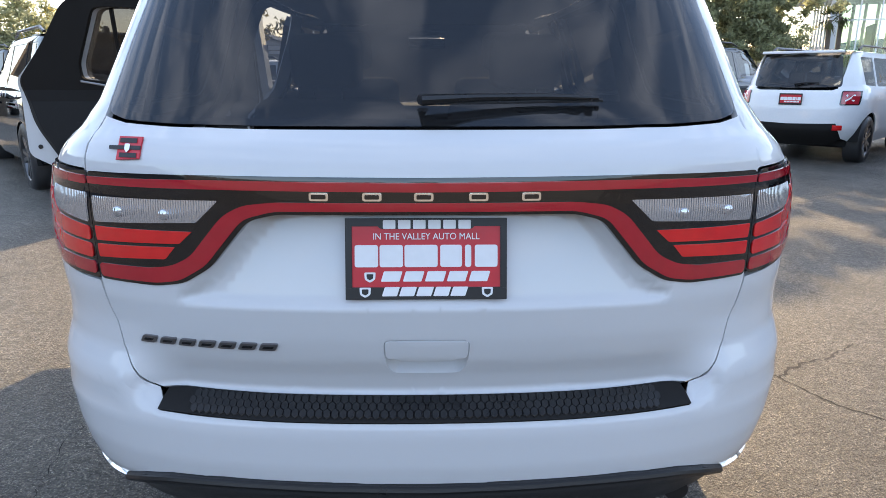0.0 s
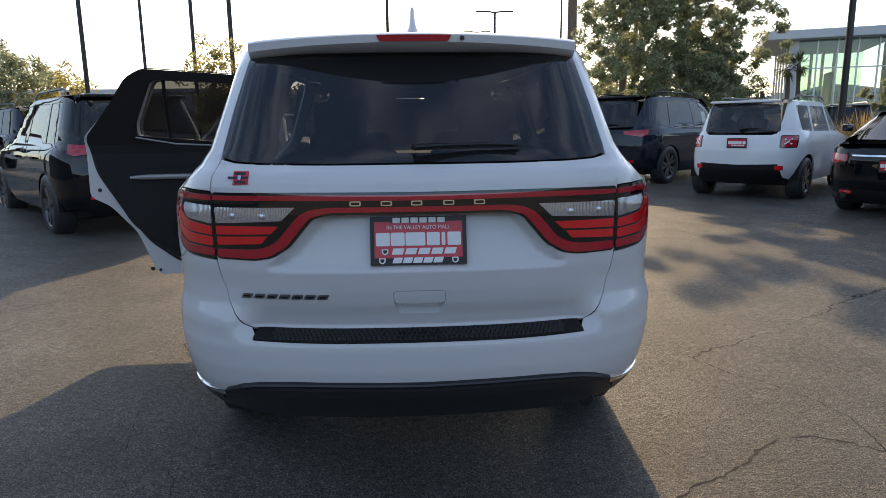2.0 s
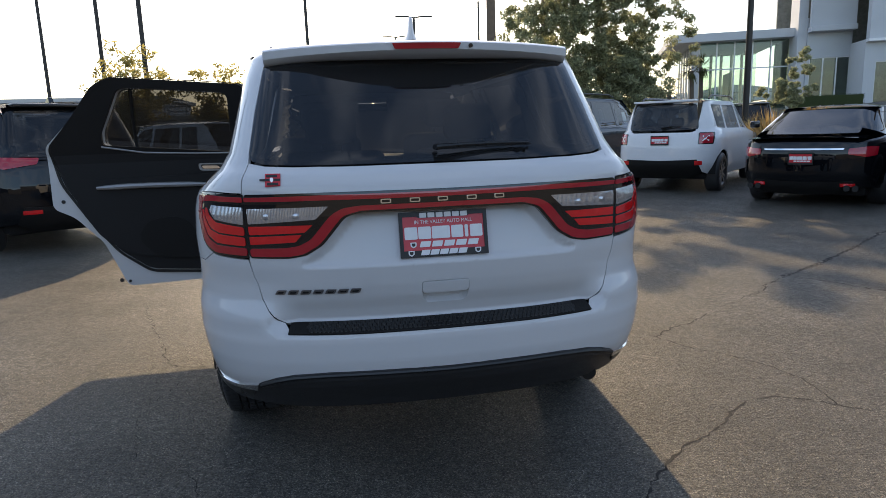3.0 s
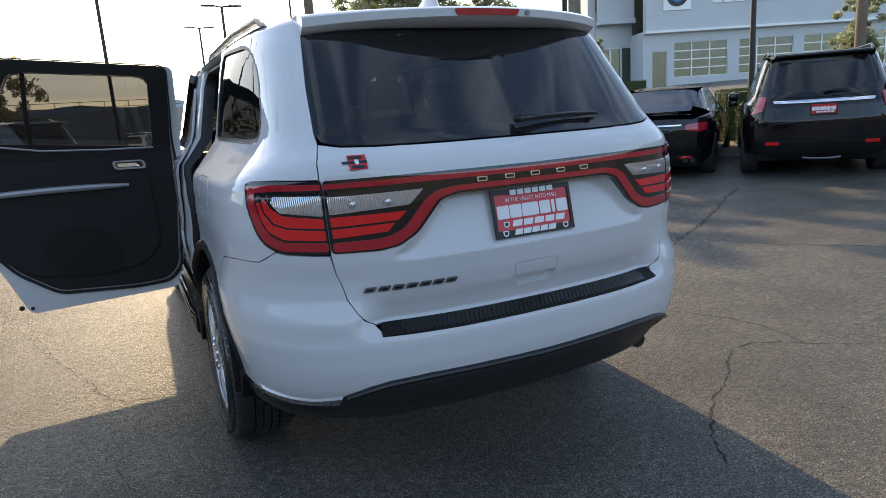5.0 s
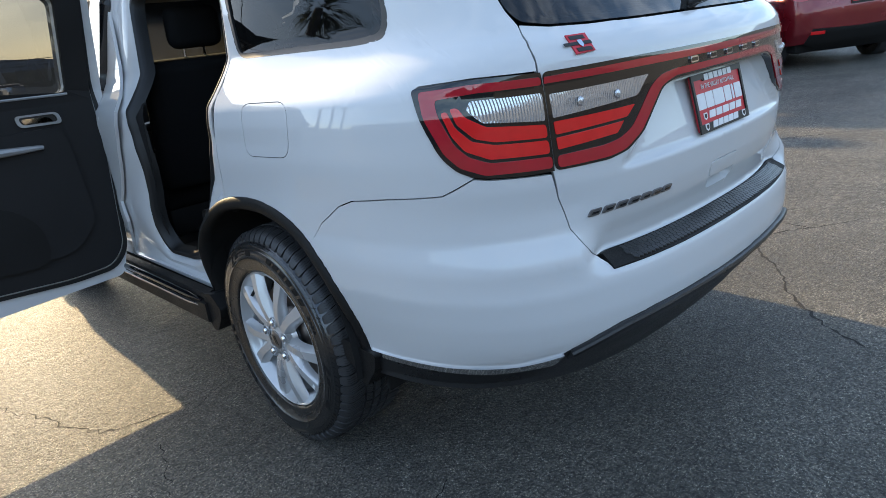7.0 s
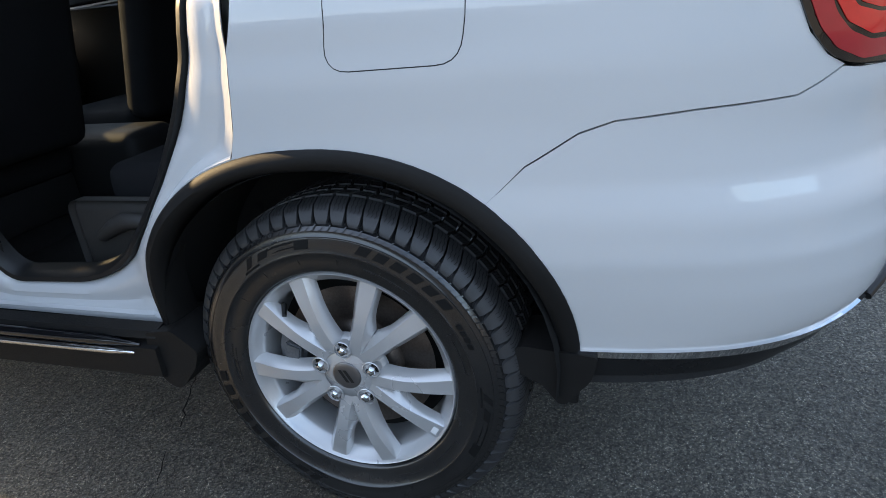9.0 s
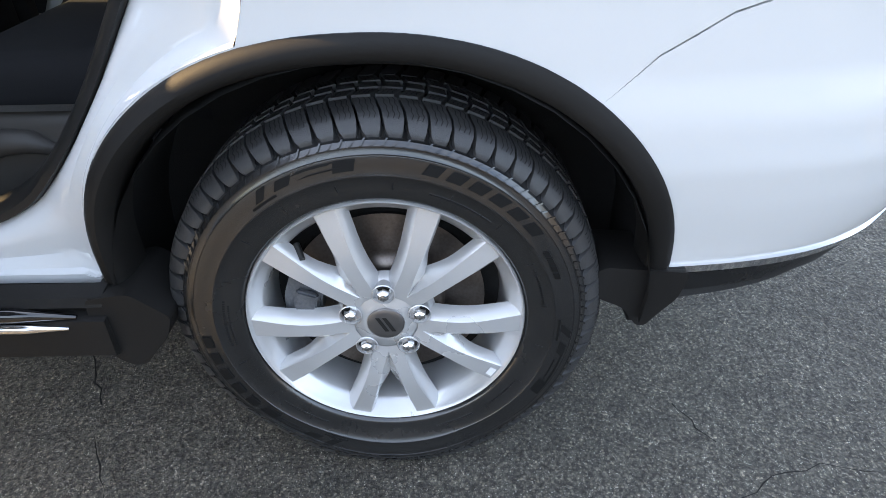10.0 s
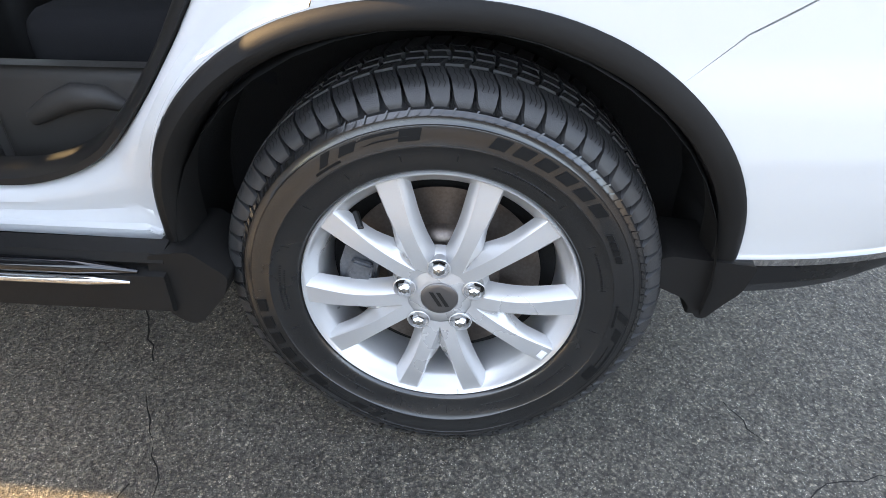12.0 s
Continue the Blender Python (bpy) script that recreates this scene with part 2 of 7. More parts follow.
class Shell:
    """A car body as a stack of plan curves. A place on it is (p, z): p runs along the curve from the middle of the tail, negative on the left."""

    def __init__(self, mid, corner, half, front, taper=((0, 0), (2, 0)), power=((0, 4.5), (2, 4.5)), bow=0.13, z0=0.28, z1=1.76, corner_at=(0.50, 0.66), dz=0.005):
        self.z0, self.dz, self.nz = z0, dz, int((z1 - z0) / dz) + 1
        self.q0, self.dq, self.nq = -0.12, 0.01, 680
        mid, corner, half, front, taper, power = (tab(t) for t in (mid, corner, half, front, taper, power))
        self.gx, self.gy = np.zeros((self.nz, self.nq)), np.zeros((self.nz, self.nq))
        qs = self.q0 + self.dq * np.arange(self.nq)
        th, th2 = np.linspace(0, np.pi / 2, 600), np.linspace(0, np.pi / 2, 200)[1:]
        for i in range(self.nz):
            z = z0 + i * dz
            w, n = half(z), power(z)
            x = w * np.sin(th) ** (2 / n)
            k = sstep(corner_at[0], corner_at[1], x)
            y = mid(z) * (1 - k) + corner(z) * k + 0.9 * (1 - np.cos(th) ** (2 / n)) + bow * x * x
            ys = np.linspace(y[-1], max(front(z) - 0.9, y[-1] + 0.05), 120)[1:]
            xs = np.r_[x, np.full(len(ys), w), w * np.cos(th2) ** (2 / 3.5)]
            yy = np.r_[y, ys, ys[-1] + 0.9 * np.sin(th2) ** (2 / 3.5)]
            xs = xs + taper(z) * sstep(0.45, 1.25, yy) * (xs / w)
            q = np.maximum.accumulate(xs + yy + np.arange(len(xs)) * 1e-9)
            self.gx[i], self.gy[i] = np.interp(qs, q, xs), np.interp(qs, q, yy)
        kern = np.array([1, 4, 6, 4, 1]) / 16
        for g in (self.gx, self.gy):
            pad = np.pad(g, ((2, 2), (0, 0)), mode="edge")
            g[:] = sum(kern[j] * pad[j:j + self.nz] for j in range(5))

    def _read(self, g, q, z):
        fi = np.clip((np.asarray(z, float) - self.z0) / self.dz, 0, self.nz - 1.001)
        fj = np.clip((np.asarray(q, float) - self.q0) / self.dq, 0, self.nq - 1.001)
        i, j = fi.astype(int), fj.astype(int)
        a, b = fi - i, fj - j
        return g[i, j] * (1 - a) * (1 - b) + g[i + 1, j] * a * (1 - b) + g[i, j + 1] * (1 - a) * b + g[i + 1, j + 1] * a * b

    def base(self, z):
        return self._read(self.gy, np.full(np.shape(z), self.q0), z)

    def at(self, p, z):
        q = np.abs(p) + self.base(z)
        return np.stack([np.sign(p) * self._read(self.gx, q, z), self._read(self.gy, q, z), np.asarray(z, float)], -1)

    def normal(self, p, z, e=0.008):
        p, z = np.asarray(p, float), np.asarray(z, float)
        a = self.at(p + e, z) - self.at(p - e, z)
        b = self.at(p, z + e) - self.at(p, z - e)
        n = np.cross(a, b)
        return n / np.maximum(np.linalg.norm(n, axis=-1, keepdims=True), 1e-9)

    def _find(self, g, v, z):
        lo, hi = self.q0, 6.5
        for _ in range(40):
            m = (lo + hi) / 2
            if float(self._read(g, m, z)) < v:
                lo = m
            else:
                hi = m
        return lo - float(self.base(z))

    def r(self, *rows):
        """Outline points given as seen from behind: (x, z)."""
        return [(math.copysign(self._find(self.gx, abs(x), z), x), z) for x, z in rows]

    def s(self, *rows, side=-1):
        """Outline points given as seen from the side: (y, z)."""
        return [(side * self._find(self.gy, y, z), z) for y, z in rows]

    def point(self, p, z, off=0.0):
        v = self.at(np.array([p]), np.array([z]))[0] + self.normal(np.array([p]), np.array([z]))[0] * off
        return Vector(v)


def panel(name, S, loops, material, parent, label="", cell=0.03, off=0.0, rim=0.014, sink=None, flip=False, edge=0.0015):
    """A sheet on the body surface inside the first outline and outside the others, with turned-in edges."""
    b = bmesh.new()
    for loop in loops:
        vs = [b.verts.new((p, z, 0)) for p, z in loop]
        for i in range(len(vs)):
            b.edges.new((vs[i - 1], vs[i]))
    bmesh.ops.triangle_fill(b, edges=b.edges[:], use_beauty=True)
    ps = [p for p, z in loops[0]]
    zs = [z for p, z in loops[0]]
    for lo, hi, no in ((min(ps), max(ps), (1, 0, 0)), (min(zs), max(zs), (0, 1, 0))):
        n = int((hi - lo) / cell)
        for k in range(1, n + 1):
            c = lo + (hi - lo) * k / (n + 1)
            bmesh.ops.bisect_plane(b, geom=b.verts[:] + b.edges[:] + b.faces[:], plane_co=(c * no[0], c * no[1], 0), plane_no=no, dist=1e-5)
    bmesh.ops.remove_doubles(b, verts=b.verts, dist=1e-5)
    b.normal_update()
    for f in b.faces:
        if f.normal.z < 0:
            f.normal_flip()
    b.verts.index_update()
    pz = np.array([v.co[:2] for v in b.verts])
    pos, nor = S.at(pz[:, 0], pz[:, 1]), S.normal(pz[:, 0], pz[:, 1])
    if sink is not None:
        def deep(p, z):
            return S.at(p, z) - S.normal(p, z) * sink(p, z)[:, None]
        e = 0.004
        sunk = deep(pz[:, 0], pz[:, 1])
        ta, tb = deep(pz[:, 0] + e, pz[:, 1]) - deep(pz[:, 0] - e, pz[:, 1]), deep(pz[:, 0], pz[:, 1] + e) - deep(pz[:, 0], pz[:, 1] - e)
        nor = np.cross(ta, tb)
        nor /= np.maximum(np.linalg.norm(nor, axis=1, keepdims=True), 1e-9)
        pos = sunk
    pos = pos + nor * off
    verts = [tuple(v) for v in pos]
    faces = [[v.index for v in f.verts] for f in b.faces]
    open_edges = []
    for ed in b.edges:
        if len(ed.link_faces) == 1:
            i, j = ed.verts[0].index, ed.verts[1].index
            ring = [v.index for v in ed.link_faces[0].verts]
            k = ring.index(i)
            open_edges.append((j, i) if ring[(k + 1) % len(ring)] == j else (i, j))
    b.free()
    for i in {i for pair in open_edges for i in pair}:
        verts[i] = tuple(pos[i] - nor[i] * edge)
    count = len(faces)
    if rim:
        low = {}
        for pair in open_edges:
            for i in pair:
                if i not in low:
                    low[i] = len(verts)
                    verts.append(tuple(pos[i] - nor[i] * (rim + edge)))
        faces += [[i, j, low[j], low[i]] for i, j in open_edges]
    if flip:
        faces = [f[::-1] for f in faces]
        nor = -nor
    me = bpy.data.meshes.new(name)
    me.from_pydata(verts, [], faces)
    me.materials.append(material)
    custom = []
    for poly in me.polygons:
        poly.use_smooth = True
        for li in poly.loop_indices:
            custom.append(tuple(nor[me.loops[li].vertex_index]) if poly.index < count else tuple(poly.normal))
    me.normals_split_custom_set(custom)
    return link(name, me, parent, label)


def mirror(loop):
    return [(-p, z) for p, z in loop][::-1]


def both(left):
    """An outline that is the same on both sides of the middle; left runs from the top middle down to the bottom middle."""
    return left + [(-p, z) for p, z in left[::-1]]


# ---- the white suv ----
MID = [(.20, .22), (.30, .12), (.40, .05), (.48, -.02), (.52, -.04), (.58, -.05), (.66, -.05), (.685, -.045), (.72, .03), (.76, .018), (.80, .0), (.85, -.012), (.92, -.02),
       (1.10, -.017), (1.16, -.013), (1.20, -.004), (1.235, .02), (1.26, .055), (1.62, .33), (1.69, .40), (1.72, .47), (1.76, .60)]
CORNER = [(z, y) for z, y in MID if z < .69 or z > .90]
CORNER += [(.74, -.045), (.80, -.014), (.86, -.010)]
BODY = Shell(MID, sorted(CORNER), [(.20, .86), (.36, .893), (.40, .898), (.447, .902), (.50, .909), (.58, .925), (.66, .938), (.74, .938), (.80, .930), (.90, .928), (1.0, .933), (1.10, .926), (1.15, .914), (1.165, .903),
             (1.185, .878), (1.25, .803), (1.30, .768), (1.60, .705), (1.68, .681), (1.72, .633), (1.76, .5)],
             [(.28, 4.95), (.40, 5.06), (.75, 5.10), (.95, 5.0), (1.10, 4.1), (1.68, 3.15), (1.76, 3.0)],
             [(.28, 0), (1.05, 0), (1.15, .012), (1.25, .045), (1.70, .03), (1.76, .03)], [(.20, 4.5), (1.15, 4.5), (1.28, 7.0), (1.76, 7.0)], z0=.20)
B = BODY
suv = thing("suv", (-.007, 0, 0), 0, "white three-row suv with an open rear door on asphalt", "car")
AX_Y, AX_Z = 1.105, 0.378


def arch_curve(cy, ry, rz, zc, a0, a1, n):
    """The wheel opening: rounder behind the axle than in front of it."""
    out = []
    for k in range(n + 1):
        a = radians(a0 + (a1 - a0) * k / n)
        c, s = math.cos(a), math.sin(a)
        power = 2.3 if c > 0 else 2.08
        w = ry if c > 0 else ry * 1.03
        out.append((cy + w * math.copysign(abs(c) ** (2 / power), c), zc + rz * abs(s) ** (2 / power)))
    return out


SEAM = [(-.655, 1.275), (-.676, 1.225), (-.680, 1.172), (-.672, .952), (-.660, .885), (-.637, .805), (-.605, .752), (-.560, .718)]
GLASS_EDGE = [(-.600, 1.625), (-.635, 1.45), (-.654, 1.31)]
LAMP_SIDE = [(-1.198, 1.166), (-1.188, 1.105), (-1.138, 1.017), (-1.09, .980), (-1.04, .964), (-.99, .958)]
PANEL_SEAM = [(-1.040, .958), (-1.098, .938), (-1.150, .922), (-1.345, .916), (-1.485, .906), (-1.545, .888), (-1.632, .834)]
ARCH = arch_curve(AX_Y, .476, .422, .45, 180, 0, 60)
ARCH_SPLIT = min(ARCH, key=lambda p: abs(p[0] - .768))
ARCH_REAR = [p for p in ARCH if p[0] <= ARCH_SPLIT[0]]
ARCH_FORE = [p for p in ARCH if p[0] >= ARCH_SPLIT[0]]
OPENING = [(2.10, .525), (1.83, .535), (1.745, .561), (1.676, .598), (1.605, .668), (1.55, .735), (1.505, .800), (1.455, .880), (1.405, .962), (1.362, 1.06), (1.338, 1.19), (1.345, 1.29), (1.40, 1.50), (1.47, 1.63), (1.60, 1.662), (2.25, 1.667), (2.30, 1.60), (2.16, 1.25), (2.12, .90), (2.14, .62)]
SHUT_LINE = [(1.262, .91), (1.247, .98), (1.236, 1.06), (1.226, 1.19), (1.238, 1.29), (1.305, 1.47), (1.39, 1.655), (1.44, 1.683), (2.40, 1.685), (2.50, 1.66), (2.515, 1.25), (2.515, .472), (1.62, .470)]
QWIN = [(1.185, 1.298), (.60, 1.285), (.495, 1.292), (.50, 1.36), (.60, 1.51), (.71, 1.60), (.86, 1.645), (1.34, 1.665), (1.275, 1.47)]
FUEL = [(.792, 1.015), (1.040, 1.013), (1.034, 1.165), (.786, 1.165)]

gate_side = B.r(*SEAM[:3]) + B.r(*SEAM[3:])


def recess(p, z):
    """The hollow in the tailgate that holds the number plate."""
    half = np.interp(z, [.93, .97, 1.10], [.52, .455, .335])
    side = 1 - sstep(half - .035, half + .035, np.abs(p))
    depth = .016 + .25 * np.clip(z - .93, 0, .17)
    return side * depth * sstep(.916, .938, z) * (1 - sstep(1.118, 1.135, z))


SCOOP = fillet([(-.088, .848), (-.044, .849), (0, .849), (.044, .849), (.088, .848), (.086, .812), (.080, .782), (.068, .765), (.03, .764), (-.03, .764), (-.068, .765), (-.080, .782), (-.086, .812)], .016)
top_gate = [(-x, z) for x, z in ((.02, 1.256), (.30, 1.256), (.50, 1.259), (.60, 1.264))]
tailgate = panel("tailgate", B, [both(B.r(*top_gate) + gate_side + B.r((-.50, .717), (-.30, .715), (-.02, .714))), SCOOP], PAINT, suv, "white tailgate with a recessed plate panel", cell=0.018, sink=recess)

glass_loop = both(B.r((-.02, 1.640), (-.40, 1.636), (-.57, 1.628), *GLASS_EDGE, (-.648, 1.283), (-.60, 1.270), (-.50, 1.265), (-.30, 1.262), (-.02, 1.262)))
panel("rear_window", B, [fillet(glass_loop, .02)], PRIVACY, suv, "dark privacy-tinted rear window", cell=0.05, rim=0)
panel("window_border", B, [fillet(glass_loop, .02), fillet([(p * .955, 1.262 + (z - 1.262) * .93 + .014) for p, z in glass_loop], .03)], GLOSSBLACK, suv, "black printed glass border", cell=0.05, off=-.003, rim=0)

# lower body: bumper, step pad, valance, chrome line
low_line = [(-1.522, .462), (-1.35, .462), (-1.05, .463), (-.835, .474), (-.775, .500), (-.69, .526), (-.60, .541), (-.45, .549), (-.20, .548), (-.02, .545)]
bump_left = B.r((-.02, .683), (-.30, .683), (-.556, .686), (-.553, .700)) + B.r(*SEAM[:2:-1][:-1]) + [(-.785, .945), (-.88, .948), (-.99, .952)] + PANEL_SEAM + B.s(*ARCH_REAR[::-1]) + low_line
bump_left = [(p - .004 if 3 < i < 9 else p, z) for i, (p, z) in enumerate(bump_left)]
panel("rear_bumper", B, [both(bump_left)], PAINT, suv, "white rear bumper with rounded shoulders", cell=0.025)
pad_left = B.r((-.02, .7135), (-.30, .7135), (-.545, .7145), (-.552, .700), (-.556, .687), (-.30, .684), (-.02, .684))
pad = panel("bumper_step_pad", B, [both(pad_left)], PLASTIC, suv, "black rubber step pad with hexagon pattern", cell=0.008, off=.006)
hexes = bmesh.new()
for row in range(3):
    for k in range(-31, 32):
        cp, f = (k + .5 * (row % 2)) * .0172, (row + .5) / 3
        z = .6885 + .0225 * f
        if abs(cp) > .53:
            continue
        c = B.point(cp, z, .0065)
        t1 = (B.point(cp + .01, z, .0065) - c).normalized()
        t2 = (B.point(cp, z + .003, .0065) - c).normalized()
        nn = t1.cross(t2)
        ring, top = [], []
        for a in range(6):
            ang = math.pi / 3 * a + math.pi / 6
            o = t1 * math.cos(ang) * .0088 + t2 * math.sin(ang) * .0128
            ring.append(hexes.verts.new(c + o))
            top.append(hexes.verts.new(c + o * .86 + nn * .002))
        hexes.faces.new(top)
        for a in range(6):
            hexes.faces.new((ring[a], ring[(a + 1) % 6], top[(a + 1) % 6], top[a]))
tagged(part("hexagon_tread", hexes, SATIN, pad, smooth=False), kind="stuff")
val_left = [(-.02, .365), (-.40, .366), (-.62, .368), (-.74, .372), (-.84, .374), (-1.0, .372), (-1.45, .372), (-1.522, .372)] + [(p, z - .002) for p, z in low_line]
panel("rear_valance", B, [both(val_left[::-1])], VALANCE, suv, "black plastic lower valance", cell=0.03, off=-.004)
for sd in (-1, 1):
    lip = [(sd * abs(p), z) for p, z in ((-1.525, .463), (-1.2, .464), (-.95, .470), (-.80, .487), (-.812, .455), (-1.05, .444), (-1.525, .448))]
    panel("chrome_strip", B, [lip if sd < 0 else lip[::-1]], CHROME, suv, "chrome lower body strip", cell=0.04, off=.007, rim=.01)
    lo = [(sd * abs(p), z) for p, z in ((-1.525, .444), (-1.05, .444), (-.83, .455), (-.86, .415), (-1.05, .405), (-1.525, .402))]
    panel("lower_cladding", B, [lo if sd < 0 else lo[::-1]], SATIN, suv, cell=0.04, off=.006)
edge_bm = bmesh.new()
lip_pts = [(p, z) for p, z in low_line[4:]]
lip_pts = lip_pts + [(-p, z) for p, z in lip_pts[::-1]]
tube([B.point(p, z - .009, .007) for p, z in fillet(lip_pts, .03, (0, len(lip_pts) - 1))], .009, 8, edge_bm)
part("bumper_lip_edge", edge_bm, SATIN, suv, "satin black rounded bumper lip edge")
lip_top = [(p, z - .001) for p, z in low_line[4:]]
panel("valance_lip", B, [lip_top + [(-p, z) for p, z in lip_top[::-1]] + [(-p, z - .030) for p, z in lip_top] + [(p, z - .030) for p, z in lip_top[::-1]]], VALANCE, suv, "black plastic bumper lip", cell=.03, off=.008, rim=.012)
ex = bmesh.new()
tube([(.61, .60, .41), (.61, .30, .385), (.61, .17, .374)], [.030, .032, .034], 20, ex)
tip = part("exhaust_tip", ex, DARKCHROME, suv, "dark oval exhaust tip under the bumper corner")
part("exhaust_bore", cyl((.61, .168, .374), (.61, .162, .3735), .029, .029, 20), PRINT_BLACK, tip)

# tail lamps
bar = both(B.r((-.02, 1.172), (-.40, 1.174), (-.676, 1.172), (-.669, .953), (-.53, .952), (-.472, .962), (-.415, .996), (-.335, 1.090), (-.280, 1.103), (-.02, 1.104)))
lamp_bar = panel("tail_lamp_bar", B, [fillet(bar, .02, (0, 9, 10, 19))], GLOSSBLACK, suv, "gloss black light bar across the tailgate", cell=0.025, off=.004, rim=.022)
panel("upper_red_strip", B, [both(B.r((-.02, 1.163), (-.40, 1.165), (-.672, 1.162), (-.672, 1.147), (-.40, 1.148), (-.02, 1.146)))], RED_DEEP, lamp_bar, "deep red lens strip", cell=0.03, off=.0070, rim=.004)
low_red = B.r((-.02, 1.126), (-.285, 1.126), (-.345, 1.119), (-.385, 1.098), (-.455, 1.016), (-.495, .996), (-.54, .989), (-.663, .987), (-.662, .959), (-.53, .959), (-.48, .967), (-.425, .999), (-.345, 1.093), (-.285, 1.109), (-.02, 1.110))
panel("lower_red_strip", B, [fillet(both(low_red), .02, (0, 14, 15, 29))], RED_DEEP, lamp_bar, "deep red curved lens strip", cell=0.025, off=.0070, rim=.004)
LENS_IN = [(-.666, 1.123), (-.390, 1.127), (-.436, 1.084), (-.664, 1.071)]
SEGS_IN = [[(-.664, 1.063), (-.446, 1.066), (-.474, 1.041), (-.662, 1.034)], [(-.662, 1.027), (-.484, 1.034), (-.506, 1.009), (-.660, 1.000)]]
for sd in (-1, 1):
    def sided(rows):
        rows = [(sd * abs(p), z) for p, z in rows]
        return rows if sd < 0 else rows[::-1]
    refl = panel("reverse_lamp", B, [fillet(sided(B.r(*LENS_IN)), .006)], RIBS, lamp_bar, "clear ribbed reversing lamp", cell=0.02, off=.0060, rim=.004)
    for bx in (-.60, -.50):
        bulbs = bmesh.new()
        c = B.point(*B.r((-sd * bx if sd > 0 else bx, 1.097))[0], .0065)
        lathe([(0, .011), (.003, .0095), (.005, .005), (.0056, .0005)], 14, lambda d, r, a: c + Vector((math.cos(a) * r, -d, math.sin(a) * r)), bulbs)
        part("bulb_dome", bulbs, RIBS, refl)
    for seg in SEGS_IN:
        panel("red_segment", B, [fillet(sided(B.r(*seg)), .004)], RED_LENS, lamp_bar, "bright red tail segment", cell=0.03, off=.0070, rim=.004)
    outer = sided([(-.790, 1.172), (-1.0, 1.176), (-1.17, 1.172)] + LAMP_SIDE + [(-.88, .953), (-.779, .953)])
    lamp = panel("corner_tail_lamp", B, [fillet(outer, .025, (0, 10) if sd < 0 else ())], GLOSSBLACK, suv, "gloss black corner tail lamp housing", cell=0.025, off=.004, rim=.022)
    ring = [(-.795, 1.163), (-1.0, 1.166), (-1.175, 1.161), (-1.172, 1.105), (-1.122, 1.022), (-1.078, .989), (-1.0, .966), (-.785, .961), (-.785, .988), (-.98, .993), (-1.045, 1.011), (-1.085, 1.040), (-1.125, 1.108), (-1.128, 1.141), (-1.0, 1.147), (-.795, 1.145)]
    panel("red_frame", B, [fillet(sided(ring), .014)], RED_DEEP, lamp, "deep red lens frame", cell=0.02, off=.0070, rim=.004)
    panel("reverse_lamp", B, [fillet(sided([(-.797, 1.128), (-1.02, 1.131), (-1.035, 1.112), (-.99, 1.082), (-.795, 1.068)]), .008)], RIBS, lamp, "clear ribbed lamp", cell=0.02, off=.0060, rim=.004)
    panel("red_segment", B, [fillet(sided([(-.795, 1.060), (-.98, 1.073), (-1.04, 1.098), (-1.06, 1.120), (-1.085, 1.120), (-1.07, 1.085), (-1.02, 1.050), (-.96, 1.038), (-.793, 1.031)]), .01)], RED_LENS, lamp, "bright red tail segment", cell=0.02, off=.0070, rim=.004)
    panel("red_segment", B, [fillet(sided([(-.792, 1.025), (-.96, 1.032), (-1.03, 1.045), (-1.075, 1.078), (-1.095, 1.115), (-1.115, 1.112), (-1.09, 1.060), (-1.055, 1.025), (-.98, 1.001), (-.79, .995)]), .01)], RED_LENS, lamp, "bright red tail segment", cell=0.02, off=.0070, rim=.004)


def on_tail(cx, cz, off=0.0):
    """A flat frame on the tail: u to the right, v up, w towards the back."""
    p = B.r((cx if abs(cx) > .001 else .001, cz))[0]
    o = B.point(*p, off)
    e = .03
    tu = (B.point(p[0] + e, p[1], off) - B.point(p[0] - e, p[1], off)).normalized()
    tv = (B.point(p[0], p[1] + e, off) - B.point(p[0], p[1] - e, off)).normalized()
    w = tu.cross(tv).normalized()
    return lambda u, v, d: o + tu * u + tv * v + w * d


def emblem_block(w, h, slant=0.0, hole=True):
    """A plain badge block: a slanted rounded slab, with a slot where the badge is open."""
    out = fillet([(-w / 2 - slant, -h / 2), (w / 2 - slant, -h / 2), (w / 2 + slant, h / 2), (-w / 2 + slant, h / 2)], h * .3)
    return out


for k in range(5):
    fr = on_tail(-.198 + k * .0985, 1.1375, .004)
    badge = slab(emblem_block(.036, .0155), fr, .005, .001)
    part("badge_block", badge, CHROME, lamp_bar, "chrome badge block", smooth=False)
    part("badge_core", slab(emblem_block(.027, .0085), lambda u, v, d: fr(u, v, d + .0052), .0006), GLOSSBLACK, lamp_bar, smooth=False)
for k in range(7):
    fr = on_tail(-.571 + k * .0425, .831, .0)
    part("badge_block", slab(emblem_block(.035, .0165, .004), fr, .005, .001), DARKCHROME, suv, "dark nickel badge block", smooth=False)
    part("badge_core", slab(emblem_block(.021, .0055, .002), lambda u, v, d: fr(u, v, d + .0052), .0006), GLOSSBLACK, suv, smooth=False)
fr = on_tail(-.572, 1.218, 0)
dealer = part("dealer_badge", slab([(-.026, -.026), (.028, -.022), (.031, .026), (-.024, .026)], fr, .003, .0008), PLATE_RED, suv, "small red and black dealer badge", smooth=False)
part("badge_band", slab(fillet([(-.044, -.004), (.030, -.004), (.030, .005), (-.044, .004)], .002), lambda u, v, d: fr(u, v, d + .0035), .001), PRINT_BLACK, dealer, smooth=False)
